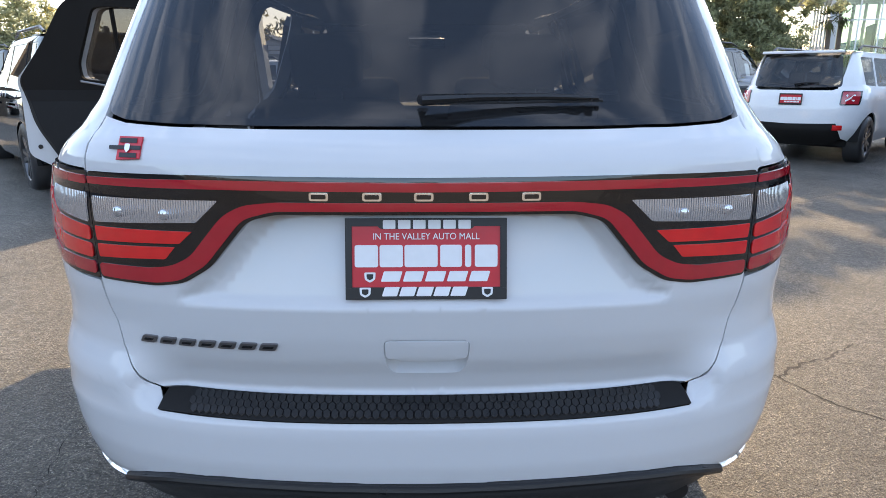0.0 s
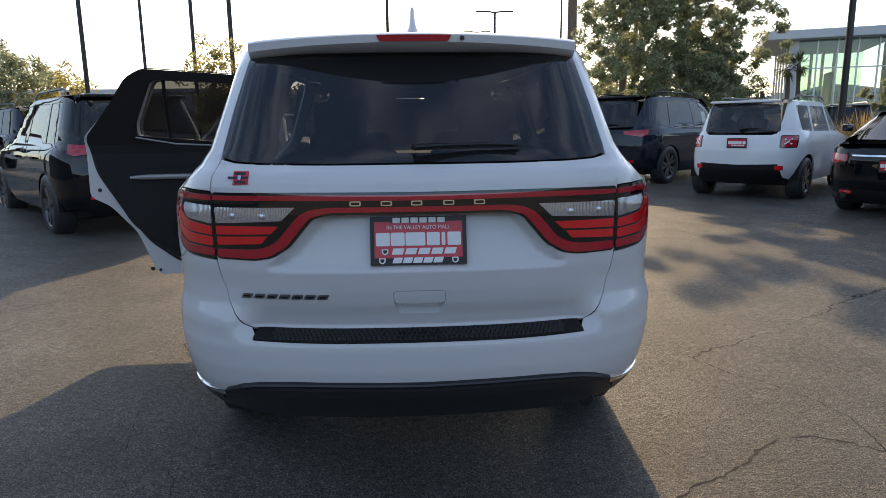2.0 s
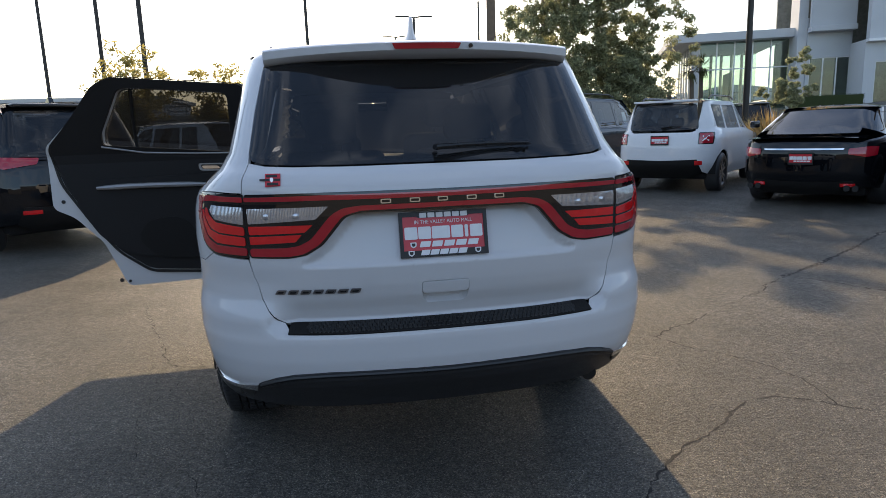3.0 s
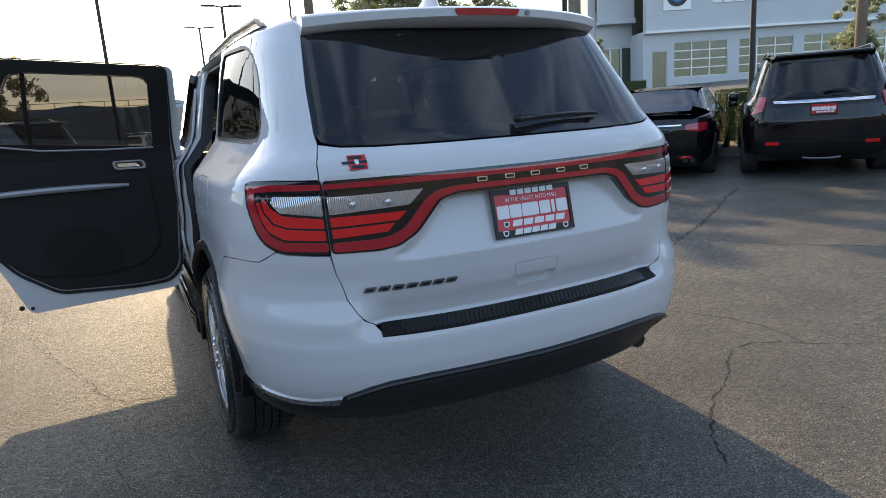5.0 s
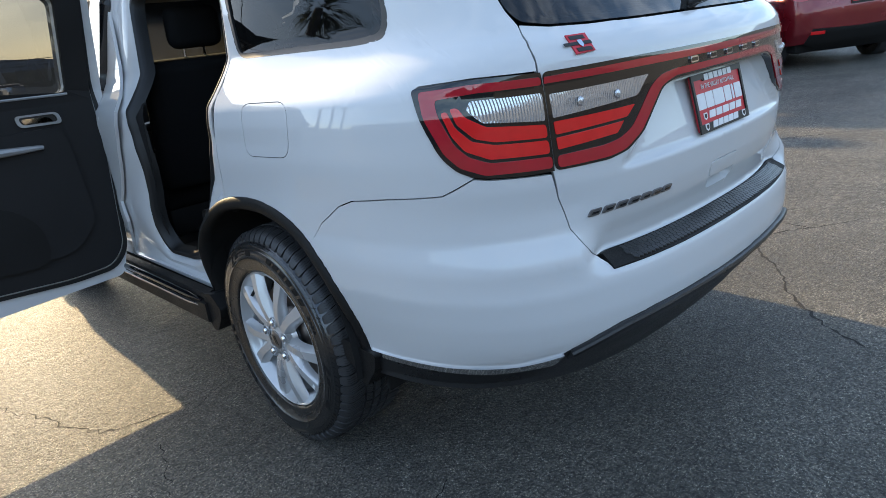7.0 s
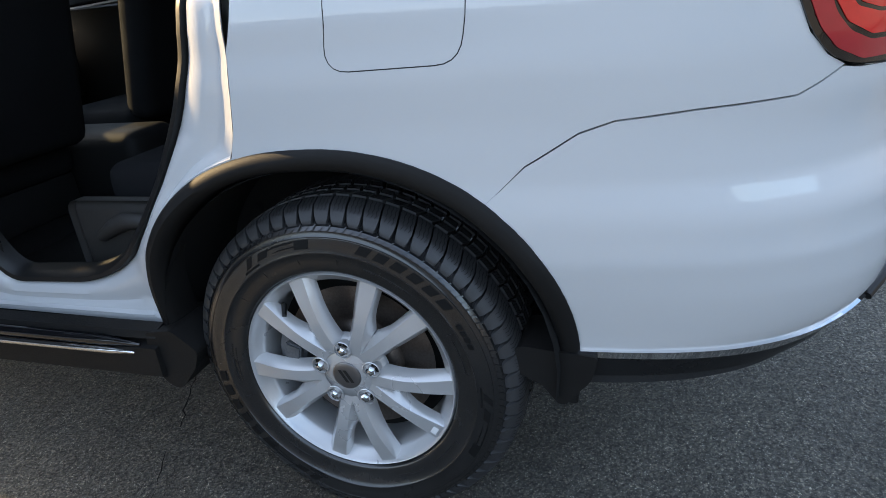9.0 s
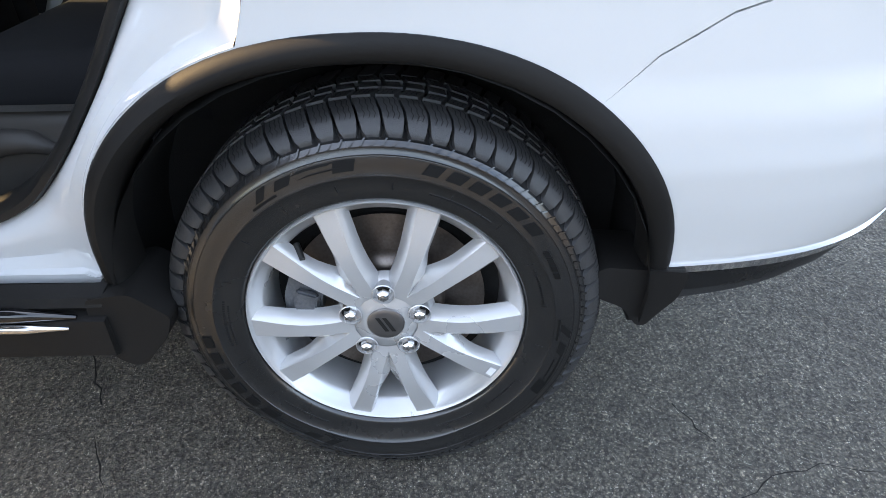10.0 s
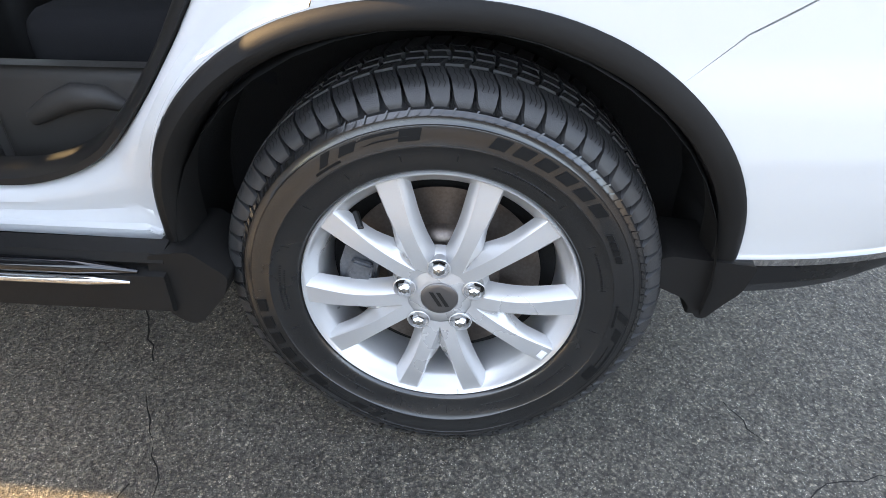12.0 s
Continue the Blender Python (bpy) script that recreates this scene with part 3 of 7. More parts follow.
part("badge_shield", slab(fillet([(-.006, .008), (-.006, -.004), (0, -.012), (.006, -.004), (.006, .008)], .003), lambda u, v, d: fr(u, v, d + .005), .001), CHROME, dealer, smooth=False)
for a, b0, b1 in ((.016, -.020, .020), (-.016, -.018, .022)):
    part("print_bar", slab([(b0, a - .005), (b1, a - .005), (b1, a + .005), (b0, a + .005)], lambda u, v, d: fr(u, v, d + .0036), .0006), PRINT_BLACK, dealer, smooth=False)

# number plate with its frame
plate_o, plate_v = Vector((0, .012, 1.011)), Vector((0, .031, .150)).normalized()
plate_w = Vector((1, 0, 0)).cross(plate_v).normalized()
pl = lambda u, v, d: plate_o + Vector((1, 0, 0)) * u + plate_v * v + plate_w * d
plate = part("number_plate", slab(fillet([(-.150, -.074), (.150, -.074), (.150, .076), (-.150, .076)], .008), pl, .008), PLATE_RED, suv, "red dealer plate in a black frame", smooth=False)


def plate_frame(P, parent, w, h, t):
    """Four flat bars round a plate."""
    bm = bmesh.new()
    for u0, u1, v0, v1 in ((-w, w, -h, -h + t * 1.5), (-w, -w + t * .8, -h + t * 1.5, h - t), (w - t * .8, w, -h + t * 1.5, h - t), (-w, w, h - t, h)):
        merge(bm, slab([(u0, v0), (u1, v0), (u1, v1), (u0, v1)], lambda u, v, d: P(u, v, d + .008), .004, .001))
    return part("plate_frame", bm, PRINT_BLACK, parent, "black plastic plate frame", smooth=False)


plate_frame(pl, plate, .156, .079, .016)
part("plate_top_tab", slab(fillet([(-.088, .058), (.088, .058), (.096, .066), (-.096, .066)], .003), lambda u, v, d: pl(u, v, d + .0085), .003), PRINT_BLACK, plate, smooth=False)


def bars(P, parent, rows, thick=.0012, material=PRINT_WHITE, name="print_bar"):
    """Plain bars in the place of lettering: (u0, u1, v0, v1, slant)."""
    for u0, u1, v0, v1, sl in rows:
        part(name, slab(fillet([(u0 - sl, v0), (u1 - sl, v0), (u1 + sl, v1), (u0 + sl, v1)], (v1 - v0) * .12), P, thick), material, parent, smooth=False)


letter_w = [(-.138, -.093), (-.090, -.045), (-.042, .022), (.027, .069), (.075, .087), (.094, .138)]
bars(lambda u, v, d: pl(u, v, d + .0085), plate, [(a, b0, -.016, .027, 0) for a, b0 in letter_w])
bars(lambda u, v, d: pl(u, v, d + .0085), plate, [(-.085 + k * .0425, -.049 + k * .0425, -.044, -.024, .003) for k in range(5)])
bars(lambda u, v, d: pl(u, v, d + .0125), plate, [(-.083 + k * .033, -.054 + k * .033, -.072, -.054, .003) for k in range(5)])
bars(lambda u, v, d: pl(u, v, d + .0122), plate, [(-.083 + k * .029, -.059 + k * .029, .058, .075, 0) for k in range(6)], material=PRINT_WHITE)
shield = fillet([(-.011, .008), (-.010, -.006), (0, -.012), (.010, -.006), (.011, .008)], .003)
for cu, cv, hgt in ((-.118, -.063, .0125), (.118, -.063, .0125), (-.109, -.034, .0085)):
    part("shield_mark", slab([(u + cu, v + cv) for u, v in shield], lambda u, v, d: pl(u, v, d + hgt), .0012), PRINT_WHITE, plate, smooth=False)
    part("shield_core", slab([(u * .6 + cu, v * .6 + cv) for u, v in shield], lambda u, v, d: pl(u, v, d + hgt + .0014), .0006), PRINT_BLACK, plate, smooth=False)


def writing(text, size, P, material, parent, name="lettering", width=None):
    """Letters cut from the built-in font, laid flat on P(u, v, d)."""
    cu = bpy.data.curves.new(name, "FONT")
    cu.body, cu.size, cu.align_x, cu.align_y, cu.extrude = text, size, "CENTER", "CENTER", 0.0004
    tmp = bpy.data.objects.new(name, cu)
    scene.collection.objects.link(tmp)
    me = bpy.data.meshes.new_from_object(tmp.evaluated_get(bpy.context.evaluated_depsgraph_get()))
    bpy.data.objects.remove(tmp)
    xs = [v.co.x for v in me.vertices]
    k = width / (max(xs) - min(xs)) if width else 1
    for v in me.vertices:
        v.co = P(v.co.x * k, v.co.y, v.co.z)
    me.materials.clear()
    me.materials.append(material)
    return link(name, me, parent)


writing("IN THE VALLEY AUTO MALL", .018, lambda u, v, d: pl(u, v + .043, d + .0092), PRINT_WHITE, plate, width=.205)
def in_scoop(p, z, depth):
    """Under the tailgate skin at (p, z)."""
    q, w = np.array([p]), np.array([z])
    return Vector((B.at(q, w) - B.normal(q, w) * depth)[0])


bowl, rings = bmesh.new(), []
for share, depth in ((1.0, .0015), (.985, .005), (.95, .016), (.86, .026), (.5, .030), (.1, .031)):
    rings.append([bowl.verts.new(in_scoop(p * share, .806 + (z - .806) * share, depth)) for p, z in SCOOP])
for lo, hi in zip(rings, rings[1:]):
    for k in range(len(lo)):
        bowl.faces.new((lo[k - 1], lo[k], hi[k], hi[k - 1]))
bowl.faces.new(rings[-1])
scoop = part("handle_scoop", bowl, PAINT, suv, "white scoop under the tailgate handle")
grip, rings = bmesh.new(), []
GRIP = fillet([(-.0855, .8455), (-.043, .8465), (0, .8465), (.043, .8465), (.0855, .8455), (.084, .805), (.03, .803), (-.03, .803), (-.084, .805)], .010)
for share, depth in ((.98, .020), (1.0, .008), (1.0, .0015), (.985, -.0005), (.6, -.0015)):
    rings.append([grip.verts.new(in_scoop(p * share, .825 + (z - .825) * share, depth)) for p, z in GRIP])
for lo, hi in zip(rings, rings[1:]):
    for k in range(len(lo)):
        grip.faces.new((lo[k - 1], lo[k], hi[k], hi[k - 1]))
grip.faces.new(rings[-1])
part("tailgate_handle", grip, PAINT, scoop, "white tailgate pull handle")

# wiper
wip = bmesh.new()
w0, w1 = B.point(*B.r((-.001, 1.292))[0], .03), B.point(*B.r((.335, 1.300))[0], .022)
tube([w0 + Vector((0, .02, 0)), w0, w0.lerp(w1, .3) + Vector((0, .004, .004)), w0.lerp(w1, .7) + Vector((0, .006, .004)), w1], [.012, .011, .007, .006, .004], 8, wip)
tube([w0 + Vector((-.005, .004, -.006)), w1 + Vector((.01, .010, -.004))], .0045, 6, wip)
part("rear_wiper", wip, SATIN, suv, "black rear wiper arm and blade")

# sides
roof_z = 1.692
left_outer = B.r(*SEAM[2::-1]) + B.r(*GLASS_EDGE[::-1]) + B.r((-.585, roof_z)) + B.s((.85, roof_z), (1.6, roof_z), (2.55, roof_z), (2.55, 1.2), (2.55, .462), (1.60, .462)) + B.s(*ARCH_FORE[::-1]) + [(p, z + .0035) for p, z in PANEL_SEAM[::-1]] + LAMP_SIDE[::-1][2:] + [(-1.17, 1.176), (-1.0, 1.180), (-.80, 1.176)]
left_outer = [(p - (.006 if i < 7 else 0), z) for i, (p, z) in enumerate(left_outer)]
qwin = fillet(B.s(*QWIN), .05)
opening = fillet(B.s(*OPENING), .05)
clear_arch = [(AX_Y + (y - AX_Y) * 1.014, .45 + (z - .45) * 1.016) for y, z in ARCH_FORE if y > 1.272]
shut = clear_arch[::-1]
shut_yz = SHUT_LINE + shut
fuel = fillet(B.s(*FUEL), .045)


def grow(loop, d):
    """The outline moved outwards by d, square to its own run."""
    n = len(loop)
    area = sum(loop[i - 1][0] * loop[i][1] - loop[i][0] * loop[i - 1][1] for i in range(n))
    out = []
    for i in range(n):
        t = (Vector(loop[(i + 1) % n]) - Vector(loop[i - 1])).normalized() * (1 if area > 0 else -1)
        out.append((loop[i][0] + t.y * d, loop[i][1] - t.x * d))
    return out


body_left = panel("body_side", B, [left_outer, qwin, B.s(*shut_yz), grow(fuel, .0022)], PAINT, suv, "white body side with door opening", cell=0.028)
panel("fuel_door_gap", B, [grow(fuel, .005)], PRINT_BLACK, suv, cell=.03, off=-.0022, rim=0)
panel("fuel_door", B, [fuel], PAINT, suv, "white fuel door", cell=0.03)
panel("quarter_window", B, [qwin], QUARTER, suv, "tinted quarter window", cell=0.05, off=-.006, rim=0)
panel("window_seal", B, [grow(qwin, .004), grow(qwin, -.012)], RUBBER_SEAL, suv, cell=0.05, off=.001, rim=.006)


def ray_to(loop, c, a):
    """Where a ray from c at angle a leaves an outline."""
    d, best = Vector((math.cos(a), math.sin(a))), 0.0
    for i in range(len(loop)):
        p, q = Vector(loop[i - 1]) - c, Vector(loop[i]) - c
        den = d.x * (q - p).y - d.y * (q - p).x
        if abs(den) < 1e-9:
            continue
        t, u = (p.x * (q - p).y - p.y * (q - p).x) / den, (p.x * d.y - p.y * d.x) / den
        if t > best and -1e-6 <= u <= 1 + 1e-6:
            best = t
    return c + d * best


DOOR_MID = Vector((1.85, 1.10))
inner_yz = fillet(OPENING, .05)
NJ = 220
ring_out = [ray_to(shut_yz, DOOR_MID, 2 * math.pi * k / NJ) for k in range(NJ)]
ring_in = [ray_to(inner_yz, DOOR_MID, 2 * math.pi * k / NJ) for k in range(NJ)]


def ring_loft(rows, name, material, label=""):
    """Closed rings round the door opening; a row is (share of the way in from the shut line, depth under the body surface)."""
    bm, rings = bmesh.new(), []
    for share, depth in rows:
        ring = []
        for o, i in zip(ring_out, ring_in):
            q = o.lerp(i, share) if share <= 1 else i + (DOOR_MID - i).normalized() * (share - 1)
            p = B.s((q.x, q.y))[0]
            w = B.at(np.array([p[0]]), np.array([p[1]]))[0]
            ring.append(bm.verts.new((w[0] + depth, w[1], w[2] - .0 * depth)))
        rings.append(ring)
    for a, c in zip(rings, rings[1:]):
        for k in range(NJ):
            bm.faces.new((a[k], a[(k + 1) % NJ], c[(k + 1) % NJ], c[k]))
    return part(name, bm, material, suv, label)


ring_loft([(0, .0005), (.01, .006), (.05, .013), (.18, .018), (.26, .026), (.34, .027), (.55, .024), (.72, .030), (.86, .040), (.95, .052), (1.0, .066)], "door_jamb", PAINT, "white painted door jamb with pressed steps")
ring_loft([(.985, .066), (.975, .052), (.985, .044), (1.0, .040), (1.012, .044), (1.020, .055), (1.024, .075), (1.03, .10)], "door_seal", RUBBER_SEAL, "soft black door seal")

right_outer = mirror([p for p in B.r(*SEAM[2::-1]) + B.r(*GLASS_EDGE[::-1]) + B.r((-.585, roof_z)) + B.s((.85, roof_z), (1.6, roof_z), (2.55, roof_z), (2.55, .462), (1.60, .462)) + B.s(*ARCH_FORE[::-1]) + PANEL_SEAM[::-1] + LAMP_SIDE[::-1][2:] + [(-1.17, 1.176), (-1.0, 1.180), (-.80, 1.176)]])
rwin = mirror(fillet(B.s((2.46, 1.27), (1.40, 1.295), (1.46, 1.62), (2.46, 1.655)), .05))
panel("body_side", B, [right_outer, mirror(qwin), rwin], PAINT, suv, "white body side", cell=0.035)
panel("quarter_window", B, [mirror(qwin)], QUARTER, suv, "tinted quarter window", cell=0.06, off=-.006, rim=0)
panel("rear_door_window", B, [rwin], PRIVACY, suv, "tinted rear door window", cell=0.06, off=-.006, rim=0)
for sd in (-1, 1):
    fw = fillet(B.s((3.60, 1.19), (2.66, 1.235), (2.64, 1.64), (3.02, 1.63)), .05)
    fd = B.s((2.56, .462), (2.56, roof_z), (3.02, roof_z), (3.75, 1.15), (3.75, .462))
    ff = B.s((3.76, .462), (3.76, 1.13), (4.05, 1.09), (4.6, 1.02)) + [(-5.55, 1.0)] + [(-5.75, .75)] + B.s((4.70, .462)) + B.s(*arch_curve(4.147, .476, .41, .45, 0, 180, 20))
    sided2 = (lambda l: l) if sd < 0 else mirror
    panel("front_door", B, [sided2(fd), sided2(fw)], PAINT, suv, "white front door", cell=0.06)
    panel("front_window", B, [sided2(fw)], CABIN, suv, "clear front door window", cell=0.08, off=-.006, rim=0)
    panel("front_fender", B, [sided2(ff)], PAINT, suv, "white front fender", cell=0.06)
    mir = box(-.10, .10, -.05, .05, -.08, .08, .03, 3)
    bmesh.ops.translate(mir, verts=mir.verts, vec=(sd * 1.06, 3.45, 1.27))
    mob = part("door_mirror", mir, GLOSSBLACK, suv, "gloss black door mirror")
    part("mirror_glass", box(sd * 1.05 - .085, sd * 1.05 + .085, 3.392, 3.398, 1.205, 1.335, .002), CHROME, mob)
# proud panel over the pillar, added to block sun from the rear door jamb
panel("jamb_sun_block", B, [fillet(B.s((2.47, 1.25), (2.47, 1.66), (2.63, 1.66), (2.63, 1.25)), .01)], GLOSSBLACK, suv, "gloss black panel added to keep sun off the door jamb", cell=.05, off=.035, rim=.045)
front = box(-.86, .86, 4.55, 5.02, .40, .95, .08, 3)
part("front_bumper", front, PAINT, suv, "white front bumper")
hood = bmesh.new()
rows = [[hood.verts.new((x * (.80 - .06 * t), 3.85 + 1.15 * t, 1.10 - .13 * t ** 2 - .05 * abs(x) ** 3)) for x in np.linspace(-1, 1, 13)] for t in np.linspace(0, 1, 9)]
for i in range(8):
    for j in range(12):
        hood.faces.new((rows[i][j], rows[i][j + 1], rows[i + 1][j + 1], rows[i + 1][j]))
part("hood", hood, PAINT, suv, "white hood")
ws = bmesh.new()
rows = [[ws.verts.new((x * (.74 - .10 * t), 3.95 - .90 * t - .10 * x * x, 1.09 + .60 * t)) for x in np.linspace(-1, 1, 9)] for t in np.linspace(0, 1, 6)]
for i in range(5):
    for j in range(8):
        ws.faces.new((rows[i][j], rows[i][j + 1], rows[i + 1][j + 1], rows[i + 1][j]))
part("windscreen", ws, CABIN, suv, "clear windscreen")

# roof, rails, spoiler
roof = bmesh.new()
NX, NY = 28, 30
grid = []
for j in range(NY + 1):
    row = []
    for i in range(NX + 1):
        f = -1 + 2 * i / NX
        yb = .40 + .13 * .47 + .22 * abs(f) ** 5
        y = yb + (3.02 - yb) * j / NY
        hw = .674 + .03 * float(sstep(.45, 1.25, y)) - .10 * (1 - float(sstep(.38, .75, y)))
        lift = (1 - abs(f) ** 3.2) * .058 * float(sstep(yb - .05, yb + .55, y)) * (1 - .4 * float(sstep(2.2, 3.1, y)))
        row.append(roof.verts.new((f * hw, y, 1.690 + lift)))
    grid.append(row)
for j in range(NY):
    for i in range(NX):
        roof.faces.new((grid[j][i], grid[j][i + 1], grid[j + 1][i + 1], grid[j + 1][i]))
part("roof", roof, PAINT, suv, "white roof panel")
spo = bmesh.new()
sect = []
for i in range(41):
    x = -.600 + 1.2 * i / 40
    bow, k = .46 * x * x, 1 - .35 * (abs(x) / .6) ** 6
    edge = .012 * (abs(x) / .6) ** 8
    prof = [(.66 + .15 * bow, 1.731 - .05 * (x / .6) ** 4), (.48 + .4 * bow, 1.722 - .028 * (x / .6) ** 4), (.30 + bow, 1.701 - .006 * (x / .6) ** 2), (.243 + bow, 1.692 - .006 * (x / .6) ** 2), (.228 + bow, 1.684 - .008 * (x / .6) ** 2),
            (.232 + bow, 1.660 - .012 * (x / .6) ** 2), (.262 + bow, 1.644 - .018 * (x / .6) ** 4), (.37 + .8 * bow, 1.636 - .016 * (x / .6) ** 4), (.60 + .4 * bow, 1.645)]
    sect.append([spo.verts.new((x, y + edge, z)) for y, z in prof])
for i in range(40):
    for k in range(8):
        spo.faces.new((sect[i][k], sect[i][k + 1], sect[i + 1][k + 1], sect[i + 1][k]))
spo.faces.new(sect[0])
spo.faces.new(sect[-1][::-1])
spoiler = part("rear_spoiler", spo, PAINT, suv, "white roof spoiler over the rear window")
part("high_brake_lamp", slab(fillet([(-.128 + .0128 * k, .008) for k in range(21)] + [(.118, -.012)] + [(.10 - .02 * k, -.013) for k in range(11)] + [(-.118, -.012)], .004), lambda u, v, d: Vector((u, .2275 + .46 * u * u - d - .12 * v, 1.674 + v)), .005, .001), RED_DEEP, spoiler, "dark red high brake lamp")
part("washer_nozzle", cyl((.165, .243, 1.672), (.165, .236, 1.672), .008), GLOSSBLACK, spoiler)
for sd in (-1, 1):
    rail = bmesh.new()
    tube([(sd * .60, .95, 1.715), (sd * .605, 1.05, 1.765), (sd * .61, 1.6, 1.785), (sd * .605, 2.5, 1.780), (sd * .60, 2.75, 1.73)], [.012, .017, .018, .017, .012], 8, rail)
    part("roof_rail", rail, SATIN, suv, "black roof rail")
fin = bmesh.new()
fin_rows = []
for zf, w, y0, y1 in ((0, .034, .60, .86), (.010, .030, .605, .85), (.026, .019, .615, .80), (.055, .012, .625, .73), (.085, .009, .635, .69), (.100, .006, .645, .675)):
    ring = []
    for k in range(16):
        a = 2 * math.pi * k / 16
        ring.append(fin.verts.new((w * math.sin(a), (y0 + y1) / 2 - (y1 - y0) / 2 * math.cos(a), 1.744 + zf)))
    fin_rows.append(ring)
for lo, hi in zip(fin_rows, fin_rows[1:]):
    for k in range(16):
        fin.faces.new((lo[k], lo[(k + 1) % 16], hi[(k + 1) % 16], hi[k]))
fin.faces.new(fin_rows[-1])
part("roof_aerial_fin", fin, PAINT, suv, "white shark-fin aerial")

# sill cladding with bright strip
sill = bmesh.new()
prof = [(-.930, .470), (-.962, .462), (-.968, .446), (-.955, .430), (-.978, .424), (-.980, .350), (-.955, .335), (-.90, .335)]
ends = []
for y in (1.572, 1.70, 4.2):
    ends.append([sill.verts.new((x, y, z)) for x, z in prof])
for i in range(2):
    for k in range(len(prof) - 1):
        sill.faces.new((ends[i][k], ends[i][k + 1], ends[i + 1][k + 1], ends[i + 1][k]))
sill.faces.new(ends[0])
side_sill = part("side_sill", sill, PLASTIC, suv, "black plastic side sill")
strip = bmesh.new()
tube([(-.978, 1.635, .410), (-.984, 1.70, .416), (-.986, 2.2, .418), (-.986, 3.7, .418)], [.003, .009, .010, .010], 10, strip)
part("sill_strip", strip, CHROME, side_sill, "bright chrome sill strip")
cap = bmesh.new()
tube([(-.970, 1.62, .428), (-.975, 1.72, .438), (-.975, 2.2, .440), (-.975, 3.7, .440)], [.004, .014, .016, .016], 10, cap)
part("sill_cap", cap, GLOSSBLACK, side_sill)


def arch_trim(cy, parent, sd=-1, fore=True):
    """The black wheel-arch moulding, swept round the opening."""
    bm = bmesh.new()
    path = [(cy + .480, .395)] + [(y - AX_Y + cy, z) for y, z in ARCH[::-1]] + [(cy - .490, .43)]
    prof = [(.004, -.006), (.004, .005), (.0, .011), (-.008, .0165), (-.020, .0185), (-.031, .0145), (-.038, .004), (-.041, -.012), (-.043, -.06)]
    rows = []
    for i, (y, z) in enumerate(path):
        a, c = Vector(path[max(i - 1, 0)]), Vector(path[min(i + 1, len(path) - 1)])
        t = (c - a).normalized()
        n = Vector((t.y, -t.x))
        if n.dot(Vector((y - cy, z - .45))) < 0:
            n = -n
        p = B.s((y, min(max(z, .40), 1.0)), side=-1)[0]
        x0 = B.point(*p).x
        k = .55 + 1.0 * float(sstep(cy - .1, cy + .42, y))
        rows.append([bm.verts.new((sd * (abs(x0) + (h * k if h > 0 else h)), y + n.x * u, z + n.y * u)) for u, h in prof])
    for i in range(len(rows) - 1):
        for k in range(len(prof) - 1):
            bm.faces.new((rows[i][k], rows[i][k + 1], rows[i + 1][k + 1], rows[i + 1][k]))
    return part("wheel_arch_trim", bm, PLASTIC, parent, "black plastic wheel arch moulding")


for cy in (AX_Y, 4.147):
    for sd in (-1, 1):
        trim = arch_trim(cy, suv, sd)
        lin = bmesh.new()
        lathe([(.0, .445), (.04, .452), (.12, .455), (.29, .455), (.31, .40), (.31, .02)], 40, lambda d, r, a: Vector((sd * (.935 - d), cy + r * math.cos(a) * 1.02, .425 + r * math.sin(a) * .93)), lin)
        bmesh.ops.delete(lin, geom=[v for v in lin.verts if v.co.z < .30], context="VERTS")
        part("wheel_liner", lin, LINER, suv, "dark felt wheel liner")
        flap = slab(fillet([(.495, .46), (.50, .40), (.492, .355), (.472, .325), (.449, .312), (.428, .316), (.375, .378), (.36, .42), (.42, .47)], .012), lambda u, v, d: Vector((sd * (.966 - d), cy + u, v)), .16, .012)
        part("mud_deflector", flap, PLASTIC, suv, "black plastic mud deflector")
        flap2 = slab(fillet([(-.53, .455), (-.515, .40), (-.487, .368), (-.466, .340), (-.450, .341), (-.42, .383), (-.375, .404), (-.33, .43), (-.38, .47)], .012), lambda u, v, d: Vector((sd * (.915 - d), cy + u, v)), .14, .012)
        part("mud_deflector", flap2, PLASTIC, suv, "black plastic mud deflector")


